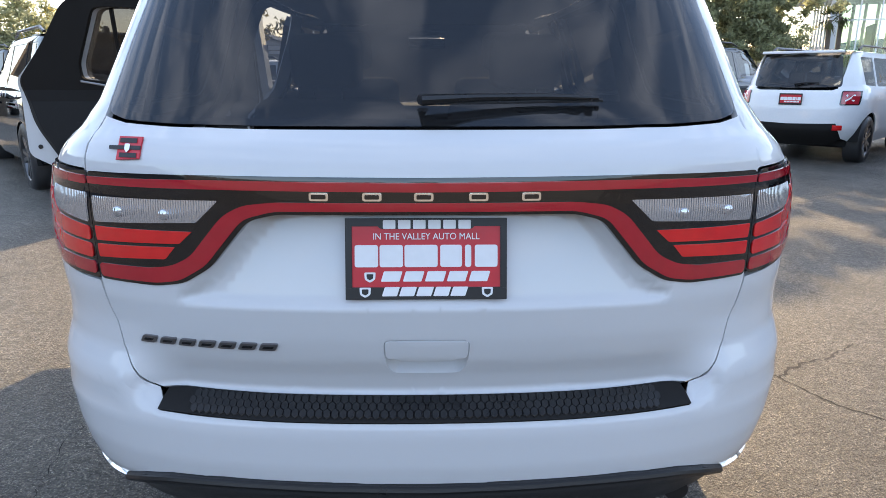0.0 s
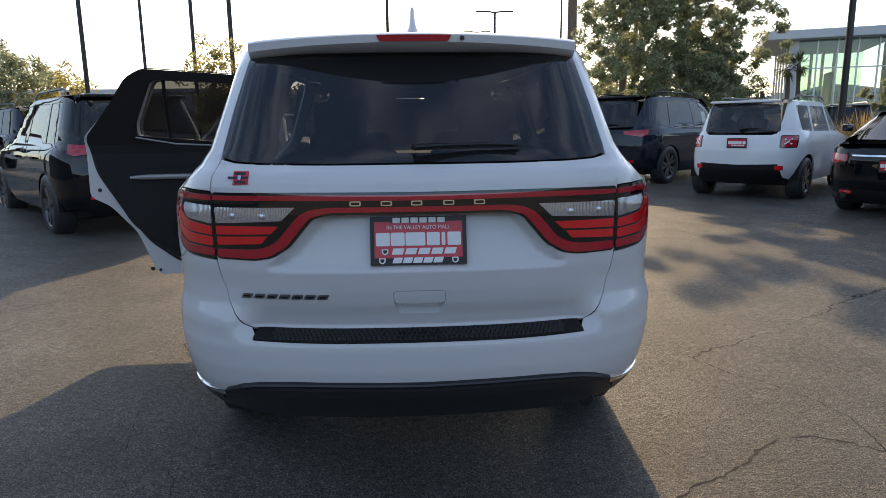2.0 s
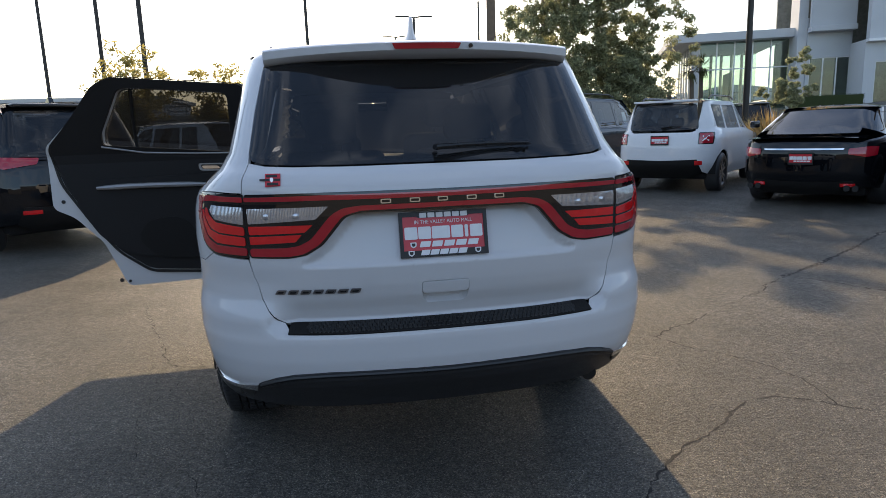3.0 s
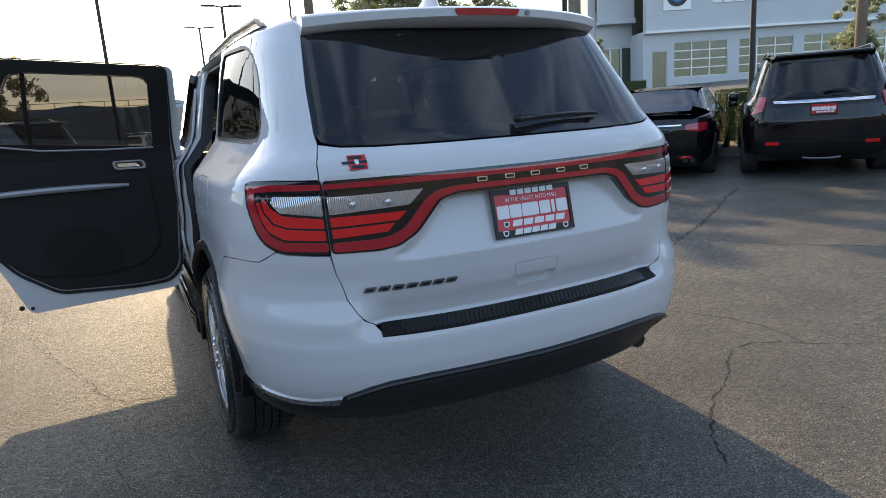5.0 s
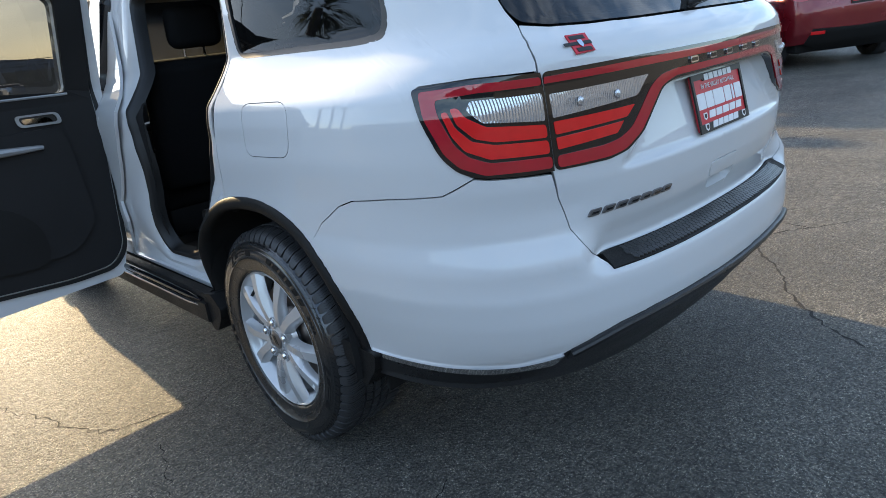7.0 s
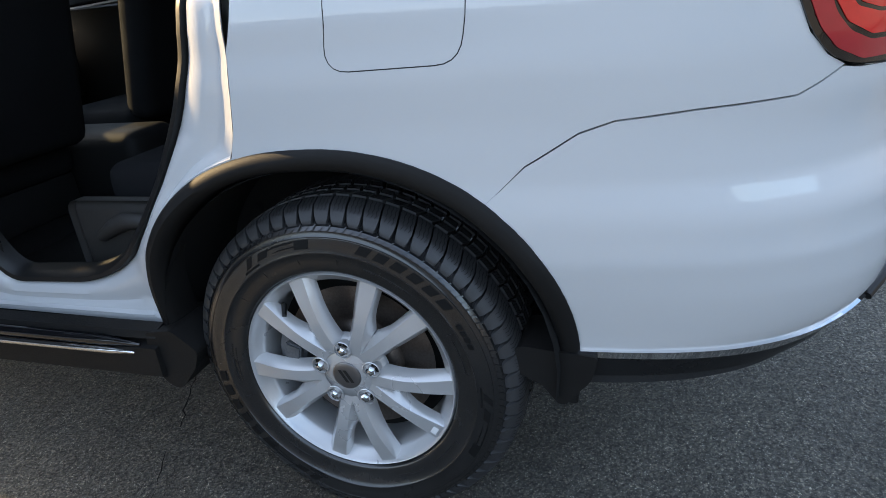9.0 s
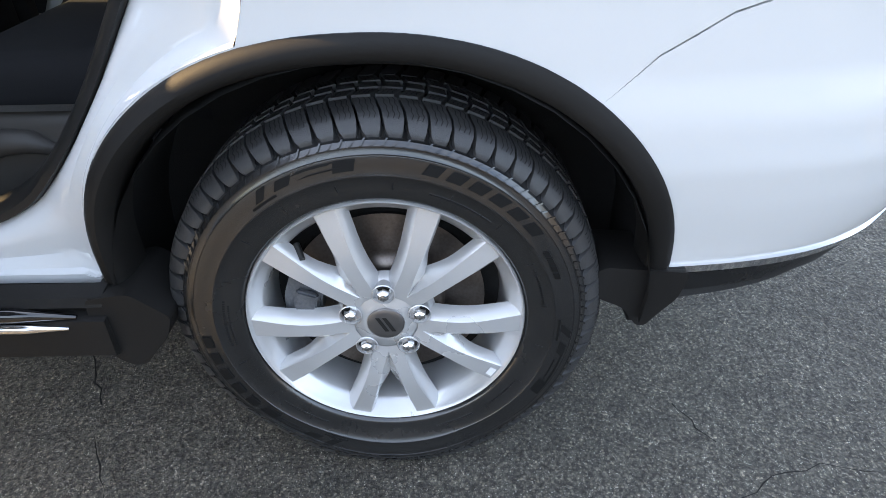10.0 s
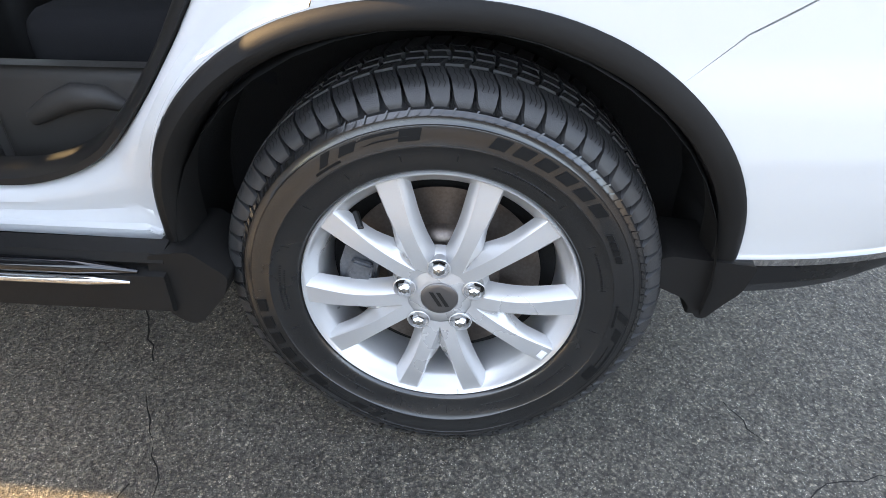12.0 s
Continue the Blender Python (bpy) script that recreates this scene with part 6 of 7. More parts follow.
        for i in range(5):
            for j in range(10):
                deck.faces.new((rows[i][j], rows[i][j + 1], rows[i + 1][j + 1], rows[i + 1][j]))
        part("boot_lid", deck, col, car)
    else:
        g = S.r((-.01, zt - .11), (-half * .58, zt - .12), (-half * .665, gl), (-.01, gl - .02))
    if paint == "black" and not sedan:
        rim_ = S.r((-.01, zt - .07), (-half * .64, zt - .08), (-half * .72, gl + .01), (-half * .68, gl - .03), (-.01, gl - .04))
        panel("tail_frame", S, [both(rim_), fillet(both([(p * .97, z) for p, z in g]), .05)], col, car, cell=.12, off=-.004, rim=.01)
    panel("rear_window", S, [fillet(both(g), .05)], PRIVACY if rear_glass else GLOSSBLACK, car, "dark tinted rear window", cell=.12, off=.002, rim=.01)
    rf = bmesh.new()
    rows = []
    for j in range(9):
        row = []
        for i in range(13):
            f = -1 + i / 6
            yb = glass_top + .02 + .10 * abs(f) ** 4
            yy = yb + (roof_front + .05 - yb) * j / 8
            row.append(rf.verts.new((f * half * .715, yy, zt - .065 + .065 * (1 - abs(f) ** 3) * math.sin(math.pi * (.18 + .66 * j / 8)))))
        rows.append(row)
    for j in range(8):
        for i in range(12):
            rf.faces.new((rows[j][i], rows[j][i + 1], rows[j + 1][i + 1], rows[j + 1][i]))
    part("roof", rf, col, car)
    if not sedan:
        sp = box(-half * .60, half * .60, glass_top - .06, glass_top + .16, zt - .085, zt - .045, .015, 2)
        part("roof_spoiler", sp, col, car)
    hd = bmesh.new()
    rows = [[hd.verts.new((x * half * (.86 - .08 * t), length - 1.40 + 1.25 * t, hood + .03 - .16 * t * t - .04 * abs(x) ** 3)) for x in np.linspace(-1, 1, 9)] for t in np.linspace(0, 1, 6)]
    for i in range(5):
        for j in range(8):
            hd.faces.new((rows[i][j], rows[i][j + 1], rows[i + 1][j + 1], rows[i + 1][j]))
    part("hood", hd, col, car)
    part("front_end", box(-half * .90, half * .90, length - .75, length - .12, z0 + .08, hood - .10, .10, 3), col, car)
    wsb = bmesh.new()
    rows = [[wsb.verts.new((x * half * (.80 - .14 * t), length - 1.36 + (roof_front - length + 1.36) * t - .08 * x * x, hood + .02 + (zt - .09 - hood) * t)) for x in np.linspace(-1, 1, 7)] for t in (0, .5, 1)]
    for i in range(2):
        for j in range(6):
            wsb.faces.new((rows[i][j], rows[i][j + 1], rows[i + 1][j + 1], rows[i + 1][j]))
    part("windscreen", wsb, CABIN, car)
    cab_ = box(-half * .80, half * .80, .35, length - .9, z0, .62, .05, 2)
    part("cabin_floor", cab_, TRIM, car)
    for sx in (-.40, .40):
        for sy in (1.35, 2.25):
            sb = box(sx - .25, sx + .25, sy, sy + .16, .55, 1.12, .06, 2)
            box(sx - .12, sx + .12, sy + .01, sy + .11, 1.13, 1.33, .04, 2, sb)
            part("seat", sb, CLOTH, car)
    for sd in (-1, 1):
        flipf = (lambda l: l) if sd < 0 else mirror
        if lamps == "square":
            l1 = [S.r((-half * .70, light + .085), (-half * .885, light + .085), (-half * .895, light - .085), (-half * .70, light - .085))]
        elif lamps == "wide":
            l1 = [S.r((-half * .46, light + .05), (-half * .80, light + .07)) + S.s((.36, light + .075), (.30, light - .03)) + S.r((-half * .80, light - .06), (-half * .50, light - .015))]
        elif lamps == "sedan":
            l1 = [S.r((-half * .60, light + .03), (-half * .84, light + .055)) + S.s((.34, light + .05), (.30, light - .06)) + S.r((-half * .80, light - .085), (-half * .60, light - .045))]
        else:
            l1 = [S.r((-half * .70, light + .12), (-half * .90, light + .13)) + S.s((.30, light + .11), (.26, light - .05)) + S.r((-half * .90, light - .12), (-half * .74, light - .07))]
        for l in l1:
            lob = panel("tail_lamp", S, [fillet(flipf(l), .02)], RED_DEEP, car, "red tail lamp", cell=.06, off=.010, rim=.02)
            if lamps == "square":
                cx, cz = -half * .795, light
                for ang in (45, -45):
                    fr_ = [(cx + math.cos(radians(ang)) * a - math.sin(radians(ang)) * b, cz + math.sin(radians(ang)) * a + math.cos(radians(ang)) * b) for a, b in ((-.06, -.010), (.06, -.010), (.06, .010), (-.06, .010))]
                    panel("lamp_cross", S, [flipf(S.r(*fr_))], PRINT_WHITE, lob, cell=.2, off=.013 + (.001 if ang > 0 else 0), rim=.002)
                fr_ = S.r((-half * .685, light + .10), (-half * .90, light + .10), (-half * .91, light - .10), (-half * .685, light - .10))
                panel("lamp_surround", S, [fillet(flipf(fr_), .03)], GLOSSBLACK, lob, cell=.06, off=.005, rim=.02)
        rfz = lower_dark - .06
        rl = S.r((-half * .70, rfz + .022), (-half * .52, rfz + .022), (-half * .52, rfz - .022), (-half * .70, rfz - .022))
        if lamps == "square":
            rl = S.r((-half * .76, rfz + .035), (-half * .64, rfz + .035), (-half * .64, rfz - .035), (-half * .76, rfz - .035))
        panel("bumper_reflector", S, [flipf(rl)], RED_LENS, car, "red bumper reflector", cell=.1, off=.008, rim=.01)
    if strip:
        st = S.r((-.01, light + .055), (-half * .62, light + .055), (-half * .60, light + .02), (-.01, light + .015))
        panel("bright_strip", S, [both(st)], CHROME, car, "bright trim strip", cell=.1, off=.012, rim=.012)
    # plate
    pc = S.point(*S.r((.001, plate_z))[0], .012)
    PP = lambda u, v, d: Vector((u, pc.y - d + .0 * v, plate_z + v))
    pp = part("number_plate", slab([(-.150, -.075), (.150, -.075), (.150, .075), (-.150, .075)], PP, .008), PLATE_RED, car, "red dealer plate in a black frame", smooth=False)
    plate_frame(PP, pp, .158, .082, .018)
    bars(lambda u, v, d: PP(u, v, d + .009), pp, [(a, b0, -.016, .030, 0) for a, b0 in letter_w])
    bars(lambda u, v, d: PP(u, v, d + .009), pp, [(-.085 + k * .0425, -.049 + k * .0425, -.046, -.026, .003) for k in range(5)])
    if not sedan:
        wb = bmesh.new()
        a0, a1 = S.point(*S.r((.0015, gl + .03))[0], .03), S.point(*S.r((.32, gl + .05))[0], .03)
        tube([a0, a0.lerp(a1, .5) + Vector((0, 0, .01)), a1], [.018, .012, .006], 6, wb)
        part("rear_wiper", wb, SATIN, car)
    return car, S


ren, RS = parked("compact_suv", "white boxy compact suv with square tail lamps", (5.66, 8.92), 47, "white", 4.25, .90, 1.66, 1.06, .24, tail=((.24, .16), (.40, .05), (.52, .0), (.80, .0), (1.02, .03)), glass_foot=.05, glass_top=.22, roof_front=2.75, hood=1.06, wheel=.345, axle=.72, base=2.57, lamps="square", rails=True, plate_z=.93, light=.955, lower_dark=.60, size=1.06)
part("roof_aerial", cyl((0, .45, 1.66), (0, .40, 1.80), .006, .004, 6), PRINT_BLACK, ren)
merc, MS = parked("sedan", "black saloon with four exhaust tips and slim red lamps", (6.30, 6.05), 54, "black", 4.72, .91, 1.44, .98, .17, tail=((.17, .16), (.32, .04), (.50, -.01), (.76, -.01), (.93, .03)), glass_foot=.30, glass_top=1.04, roof_front=2.75, hood=.98, wheel=.335, axle=1.0, base=2.84, lamps="sedan", plate_z=.70, sedan=True, light=.80, lower_dark=.40, size=1.04)
panel("bright_strip", MS, [both(MS.r((-.01, .835), (-.50, .835), (-.49, .815), (-.01, .812)))], CHROME, merc, "bright boot strip", cell=.1, off=.010, rim=.01)
for sx in (-.66, -.56, .56, .66):
    part("exhaust_tip", cyl((sx, .10, .30), (sx, -.02 + .13 * sx * sx + .04, .30), .042, .044, 18, False), CHROME, merc, "chrome exhaust tip")
    part("exhaust_bore", cyl((sx, .10, .30), (sx, .05, .30), .039, .039, 18), PRINT_BLACK, merc)
aca, AS = parked("large_suv", "black suv with a chrome tail strip", (7.55, 3.98), 50, "black", 4.90, .955, 1.72, 1.06, .22, glass_foot=.06, glass_top=.40, roof_front=2.95, hood=1.08, wheel=.365, axle=1.0, base=2.86, lamps="side", rails=True, plate_z=.93, light=1.0, strip=True, lower_dark=.55, size=1.05)
part("tow_hook", tube([(-.22, -.02, .30), (-.10, -.06, .29), (.10, -.06, .29), (.22, -.02, .30)], .015, 6), CASTIRON, aca)
red, DS = parked("crossover", "dark red suv parked beside a black one", (9.45, 2.05), 44, "red", 4.70, .92, 1.70, 1.05, .22, glass_foot=.06, glass_top=.42, roof_front=2.9, hood=1.06, wheel=.36, axle=.95, base=2.70, lamps="wide", plate_z=.92, light=1.0, lower_dark=.56, size=1.04)
x7, XS = parked("large_suv", "blue-grey three-row suv among parked cars", (4.28, 12.35), 50, "blue", 5.15, .98, 1.80, 1.10, .22, glass_foot=.06, glass_top=.34, roof_front=3.0, hood=1.10, wheel=.39, axle=1.0, base=3.1, lamps="wide", rails=True, plate_z=.95, light=1.02, strip=False, lower_dark=.55, size=1.13)
jeep, JS = parked("large_suv", "black suv with red lamps parked across the lot", (-3.29, 6.30), -40, "black", 4.82, .96, 1.76, 1.08, .25, glass_foot=.05, glass_top=.34, roof_front=2.95, hood=1.08, wheel=.39, axle=.95, base=2.92, lamps="wide", rails=True, plate_z=.95, light=1.06, lower_dark=.58, clear_sides=True, size=1.05)
part("roof_aerial_fin", slab(fillet([(-.03, -.01), (.12, -.01), (.02, .06), (-.01, .062)], .01), lambda u, v, d: Vector((d - .03, .80 + u, 1.755 + v)), .06, .015), GLOSSBLACK, jeep)
for car_, S_, sheets in ((ren, RS, ((1.62, 1.74, 1.16, 1.42),)), (x7, XS, ((1.50, 1.66, 1.24, 1.52), (2.62, 2.80, 1.22, 1.46)))):
    for y0, y1, z0, z1 in sheets:
        panel("window_sheet", S_, [mirror(S_.s((y1, z0), (y0, z0), (y0, z1), (y1, z1)))], PRINT_WHITE, car_, "white paper sheet behind the glass", cell=.2, off=-.014, rim=0)
for nm, lab, at, hd_, pt in (("parked_car", "grey suv far off by the showroom", (13.5, 17.2), 20, "grey"), ("parked_car", "white suv far off among the rows", (10.8, 18.5), 25, "white"), ("parked_car", "white car at the far edge of the lot", (-15.5, 17.0), -40, "white"), ("parked_car", "dark suv seen across the lot", (-7.5, 12.5), -50, "blue"),
                             ("parked_car", "white suv behind the open door glass", (-2.2, 13.0), -50, "white")):
    parked(nm, lab, at, hd_, pt, rails=True)

# ---- dealership ----
WALL = mat("white_render", (0.52, 0.54, 0.56), 0.8, 0, 0, 0.2, 30, 0.06, 0.7)
GREYWALL = mat("grey_metal_cladding", (0.42, 0.44, 0.46), 0.5, 0.3, 0, 0.05, 20, 0.06, 0.8)
SHOWGLASS = glass("showroom_glass", (0.74, 0.82, 0.78))
FRAME = mat("white_aluminium_frame", (0.70, 0.71, 0.72), 0.4, 0.2)
DARKIN = mat("pale_interior", (0.22, 0.23, 0.21), 0.9, 0, 0, 0, 5, 0.3, 1.2)
bld = thing("dealership_building", (0, 0, 0), 0, "white two-storey car dealership with glazed doors", "building")
A, along, inw = Vector((-1.19, -1.74, 0)), Vector((.9165, -.400, 0)), Vector((.400, .9165, 0))
FRONT, FLOOR = 54.3, 2.2


def F(s, d, z):
    """On the long facade: s along it, d into the building."""
    p = A + along * s + inw * (FRONT + d)
    return Vector((p.x, p.y, z))


def fbox(s0, s1, d0, d1, z0, z1, bevel=0.0):
    b = box(s0, s1, d0, d1, z0, z1, bevel)
    for v in b.verts:
        v.co = F(*v.co)
    return b


DARKBASE = mat("dark_grey_plinth", (0.10, 0.11, 0.125), 0.8, 0, 0, 0.2, 20, 0.12, 0.8)
LEDGE_Z, TOP_Z = 6.85, 13.0
DOOR = (20.55, 21.85, FLOOR, 5.25)
BAYS = [DOOR] + [(22.4 + k * 5.55, 27.0 + k * 5.6, 3.05, 5.87) for k in range(5)]
cuts = sorted({20.1, 52.0} | {o[0] for o in BAYS} | {o[1] for o in BAYS})
for a, c in zip(cuts, cuts[1:]):
    hole = [o for o in BAYS if o[0] <= a + 1e-6 and o[1] >= c - 1e-6]
    if hole:
        if hole[0][2] > FLOOR:
            part("wall", fbox(a, c, 0, .3, FLOOR, hole[0][2]), WALL, bld, "white rendered wall", smooth=False)
        part("wall", fbox(a, c, 0, .3, hole[0][3], LEDGE_Z), WALL, bld, "white rendered wall", smooth=False)
    else:
        part("wall", fbox(a, c, 0, .3, FLOOR, LEDGE_Z), WALL, bld, "white rendered wall", smooth=False)
part("plinth", fbox(19.9, 52, -.12, .3, -.5, FLOOR), DARKBASE, bld, "dark grey plinth", smooth=False)
part("upper_wall", fbox(19.9, 52, -.35, .3, LEDGE_Z, TOP_Z), WALL, bld, "white upper storey", smooth=False)
part("ledge", fbox(19.8, 52.1, -.55, .0, LEDGE_Z - .22, LEDGE_Z - .002, .03), FRAME, bld, "pale ledge under the upper storey", smooth=False)
part("corner_pier", fbox(19.8, 20.1, 0, 3.2, -.5, LEDGE_Z), WALL, bld, smooth=False)
# the recessed entrance beside the pavilion
part("recess_wall", fbox(16.75, 17.0, 3.0, 3.3, -.5, 9.0), GREYWALL, bld, smooth=False)
part("recess_wall", fbox(17.0, 19.9, 3.0, 3.3, 5.95, 9.0), GREYWALL, bld, "grey recessed wall over the showroom window", smooth=False)
part("recess_wall", fbox(17.0, 19.9, 3.0, 3.3, -.5, FLOOR), DARKBASE, bld, smooth=False)
part("canopy", fbox(16.75, 19.9, 2.0, 3.3, 7.85, 8.25, .03), WALL, bld, "white canopy edge", smooth=False)
part("upper_recess_wall", fbox(16.75, 19.9, 2.4, 2.7, 8.25, TOP_Z), WALL, bld, smooth=False)
part("corner_fin", fbox(16.1, 16.75, 3.2, 5.5, -.5, TOP_Z), WALL, bld, "white corner fin", smooth=False)
part("back_wall", fbox(15.9, 52, 9.0, 9.3, -.5, TOP_Z), DARKIN, bld, smooth=False)
part("side_wall", fbox(52, 52.3, 0, 9.3, -.5, TOP_Z), WALL, bld, smooth=False)
part("flat_roof", fbox(15.9, 52.3, .3, 9.3, TOP_Z, TOP_Z + .2), GREYWALL, bld, smooth=False)
part("interior_floor", fbox(16, 52, .31, 9.0, FLOOR - .2, FLOOR - .05), DARKIN, bld, smooth=False)


def glazing(parent, s0, s1, d, z0, z1, nv, nh, name, label):
    """A pane with its grid of bars."""
    pane = part(name, fbox(s0, s1, d, d + .02, z0, z1), SHOWGLASS, parent, label, smooth=False)
    for k in range(nv + 1):
        q = s0 + (s1 - s0) * k / nv
        part("mullion", fbox(q - .045, q + .045, d - .06, d + .06, z0, z1), FRAME, pane, smooth=False)
    for k in range(nh + 1):
        z = z0 + (z1 - z0) * k / nh
        part("transom", fbox(s0 + .045, s1 - .045, d - .05, d + .05, z - .045, z + .045), FRAME, pane, smooth=False)
    return pane


for i, (s0, s1, z0, z1) in enumerate(BAYS):
    glazing(bld, s0, s1, .12, z0, z1, 3 if i else 1, 4 if i else 1, "window", "glazed sectional door" if i else "glass side door")
glazing(bld, 17.0, 19.9, 3.1, FLOOR, 5.95, 3, 1, "window", "tall showroom window")
sign = part("sign_panel", fbox(21.3, 23.6, -.44, -.36, 8.35, 10.7, .02), FRAME, bld, "white square sign with a dark round mark", smooth=False)
part("round_mark", cyl(F(22.45, -.45, 9.55), F(22.45, -.48, 9.55), .92, .92, 40), PRINT_BLACK, sign)
part("mark_core", cyl(F(22.45, -.485, 9.55), F(22.45, -.50, 9.55), .58, .58, 40), mat("sign_blue", (0.03, 0.16, 0.45), 0.4), sign)
for k in range(7):
    part("sign_bar", fbox(25.4 + k * .95, 26.15 + k * .95, -.44, -.355, 8.75, 9.75), PRINT_WHITE, bld, "plain white sign bar", smooth=False)

pav = thing("glass_pavilion", (0, 0, 0), 0, "glazed showroom pavilion with a flat overhanging roof", "building")
P0, ROOF_Z = 4.0, 8.45
part("roof_slab", fbox(6.7, 16.1, P0, P0 + 14, ROOF_Z - .66, ROOF_Z, .03), WALL, pav, "white flat roof slab", smooth=False)
part("floor_slab", fbox(8.6, 16.1, P0 + 1.2, P0 + 13, -.5, FLOOR), DARKIN, pav, smooth=False)
part("corner_pier", fbox(8.6, 9.15, P0 + 1.2, P0 + 1.75, FLOOR, ROOF_Z - .66), WALL, pav, "white corner pier", smooth=False)
for k in range(5):
    x = 9.15 + k * 1.39
    pane = part("glass_pane", fbox(x + .05, x + 1.34, P0 + 1.4, P0 + 1.43, FLOOR, ROOF_Z - .66), SHOWGLASS, pav, "tall glass pane", smooth=False)
    part("mullion", fbox(x - .05, x + .05, P0 + 1.32, P0 + 1.5, FLOOR, ROOF_Z - .66), FRAME, pane, smooth=False)
    part("transom", fbox(x + .05, x + 1.34, P0 + 1.36, P0 + 1.46, 5.55, 5.65), FRAME, pane, smooth=False)
for k in range(6):
    y = P0 + 1.75 + k * 1.9
    pane = part("glass_pane", fbox(8.7, 8.73, y + .05, y + 1.85, FLOOR, ROOF_Z - .66), SHOWGLASS, pav, "tall glass pane", smooth=False)
    part("mullion", fbox(8.62, 8.8, y - .05, y + .05, FLOOR, ROOF_Z - .66), FRAME, pane, smooth=False)
for k in range(7):
    x = 9.0 + k * .95
    part("column", cyl(F(x, P0 + 12.6, FLOOR), F(x, P0 + 12.6, ROOF_Z - .66), .14, .14, 14), FRAME, pav)
part("rear_glass", fbox(8.7, 16.1, P0 + 12.9, P0 + 12.93, FLOOR, ROOF_Z - .66), SHOWGLASS, pav, smooth=False)
part("interior_wall", fbox(12.4, 12.6, P0 + 6, P0 + 9, FLOOR, 5.6), DARKIN, pav, smooth=False)

# ---- planting ----
random.seed(11)
BARK = mat("grey_brown_bark", (0.10, 0.080, 0.062), 0.95, 0, 0, 0.8, 60, 0.35, 6)


def leafmat(name, c):
    m = mat(name, c, 0.6, 0, 0, 0, 30, 0.0)
    n, l = m.node_tree.nodes, m.node_tree.links
    geo, hsv = n.new("ShaderNodeNewGeometry"), n.new("ShaderNodeHueSaturation")
    hsv.inputs["Color"].default_value = (*c, 1)
    r1 = n.new("ShaderNodeMapRange")
    r1.inputs[3].default_value, r1.inputs[4].default_value = 0.55, 1.6
    l.new(geo.outputs["Random Per Island"], r1.inputs[0])
    l.new(r1.outputs[0], hsv.inputs["Value"])
    b = n["Principled BSDF"]
    l.new(hsv.outputs[0], b.inputs["Base Color"])
    tr, ad = n.new("ShaderNodeBsdfTranslucent"), n.new("ShaderNodeMixShader")
    l.new(hsv.outputs[0], tr.inputs[0])
    ad.inputs[0].default_value = 0.6
    l.new(b.outputs[0], ad.inputs[1])
    l.new(tr.outputs[0], ad.inputs[2])
    l.new(ad.outputs[0], n["Material Output"].inputs[0])
    return m


OLIVE = leafmat("olive_leaves", (0.31, 0.325, 0.19))
YELLOWGREEN = leafmat("yellow_green_leaves", (0.36, 0.30, 0.09))
HEDGE = leafmat("hedge_leaves", (0.055, 0.075, 0.022))
GRASS = leafmat("dry_plume_grass", (0.42, 0.28, 0.10))
PALM = leafmat("palm_fronds", (0.07, 0.085, 0.03))


def leaf(bm, c, size, n):
    u = n.orthogonal().normalized()
    w = n.cross(u)
    a = random.uniform(0, 6.28)
    d = u * math.cos(a) + w * math.sin(a)
    e = n.cross(d)
    vs = [bm.verts.new(c - d * size), bm.verts.new(c + e * size * .32), bm.verts.new(c + d * size), bm.verts.new(c - e * size * .32)]
    bm.faces.new(vs)


def rnd():
    return Vector((random.gauss(0, 1), random.gauss(0, 1), random.gauss(0, 1))).normalized()


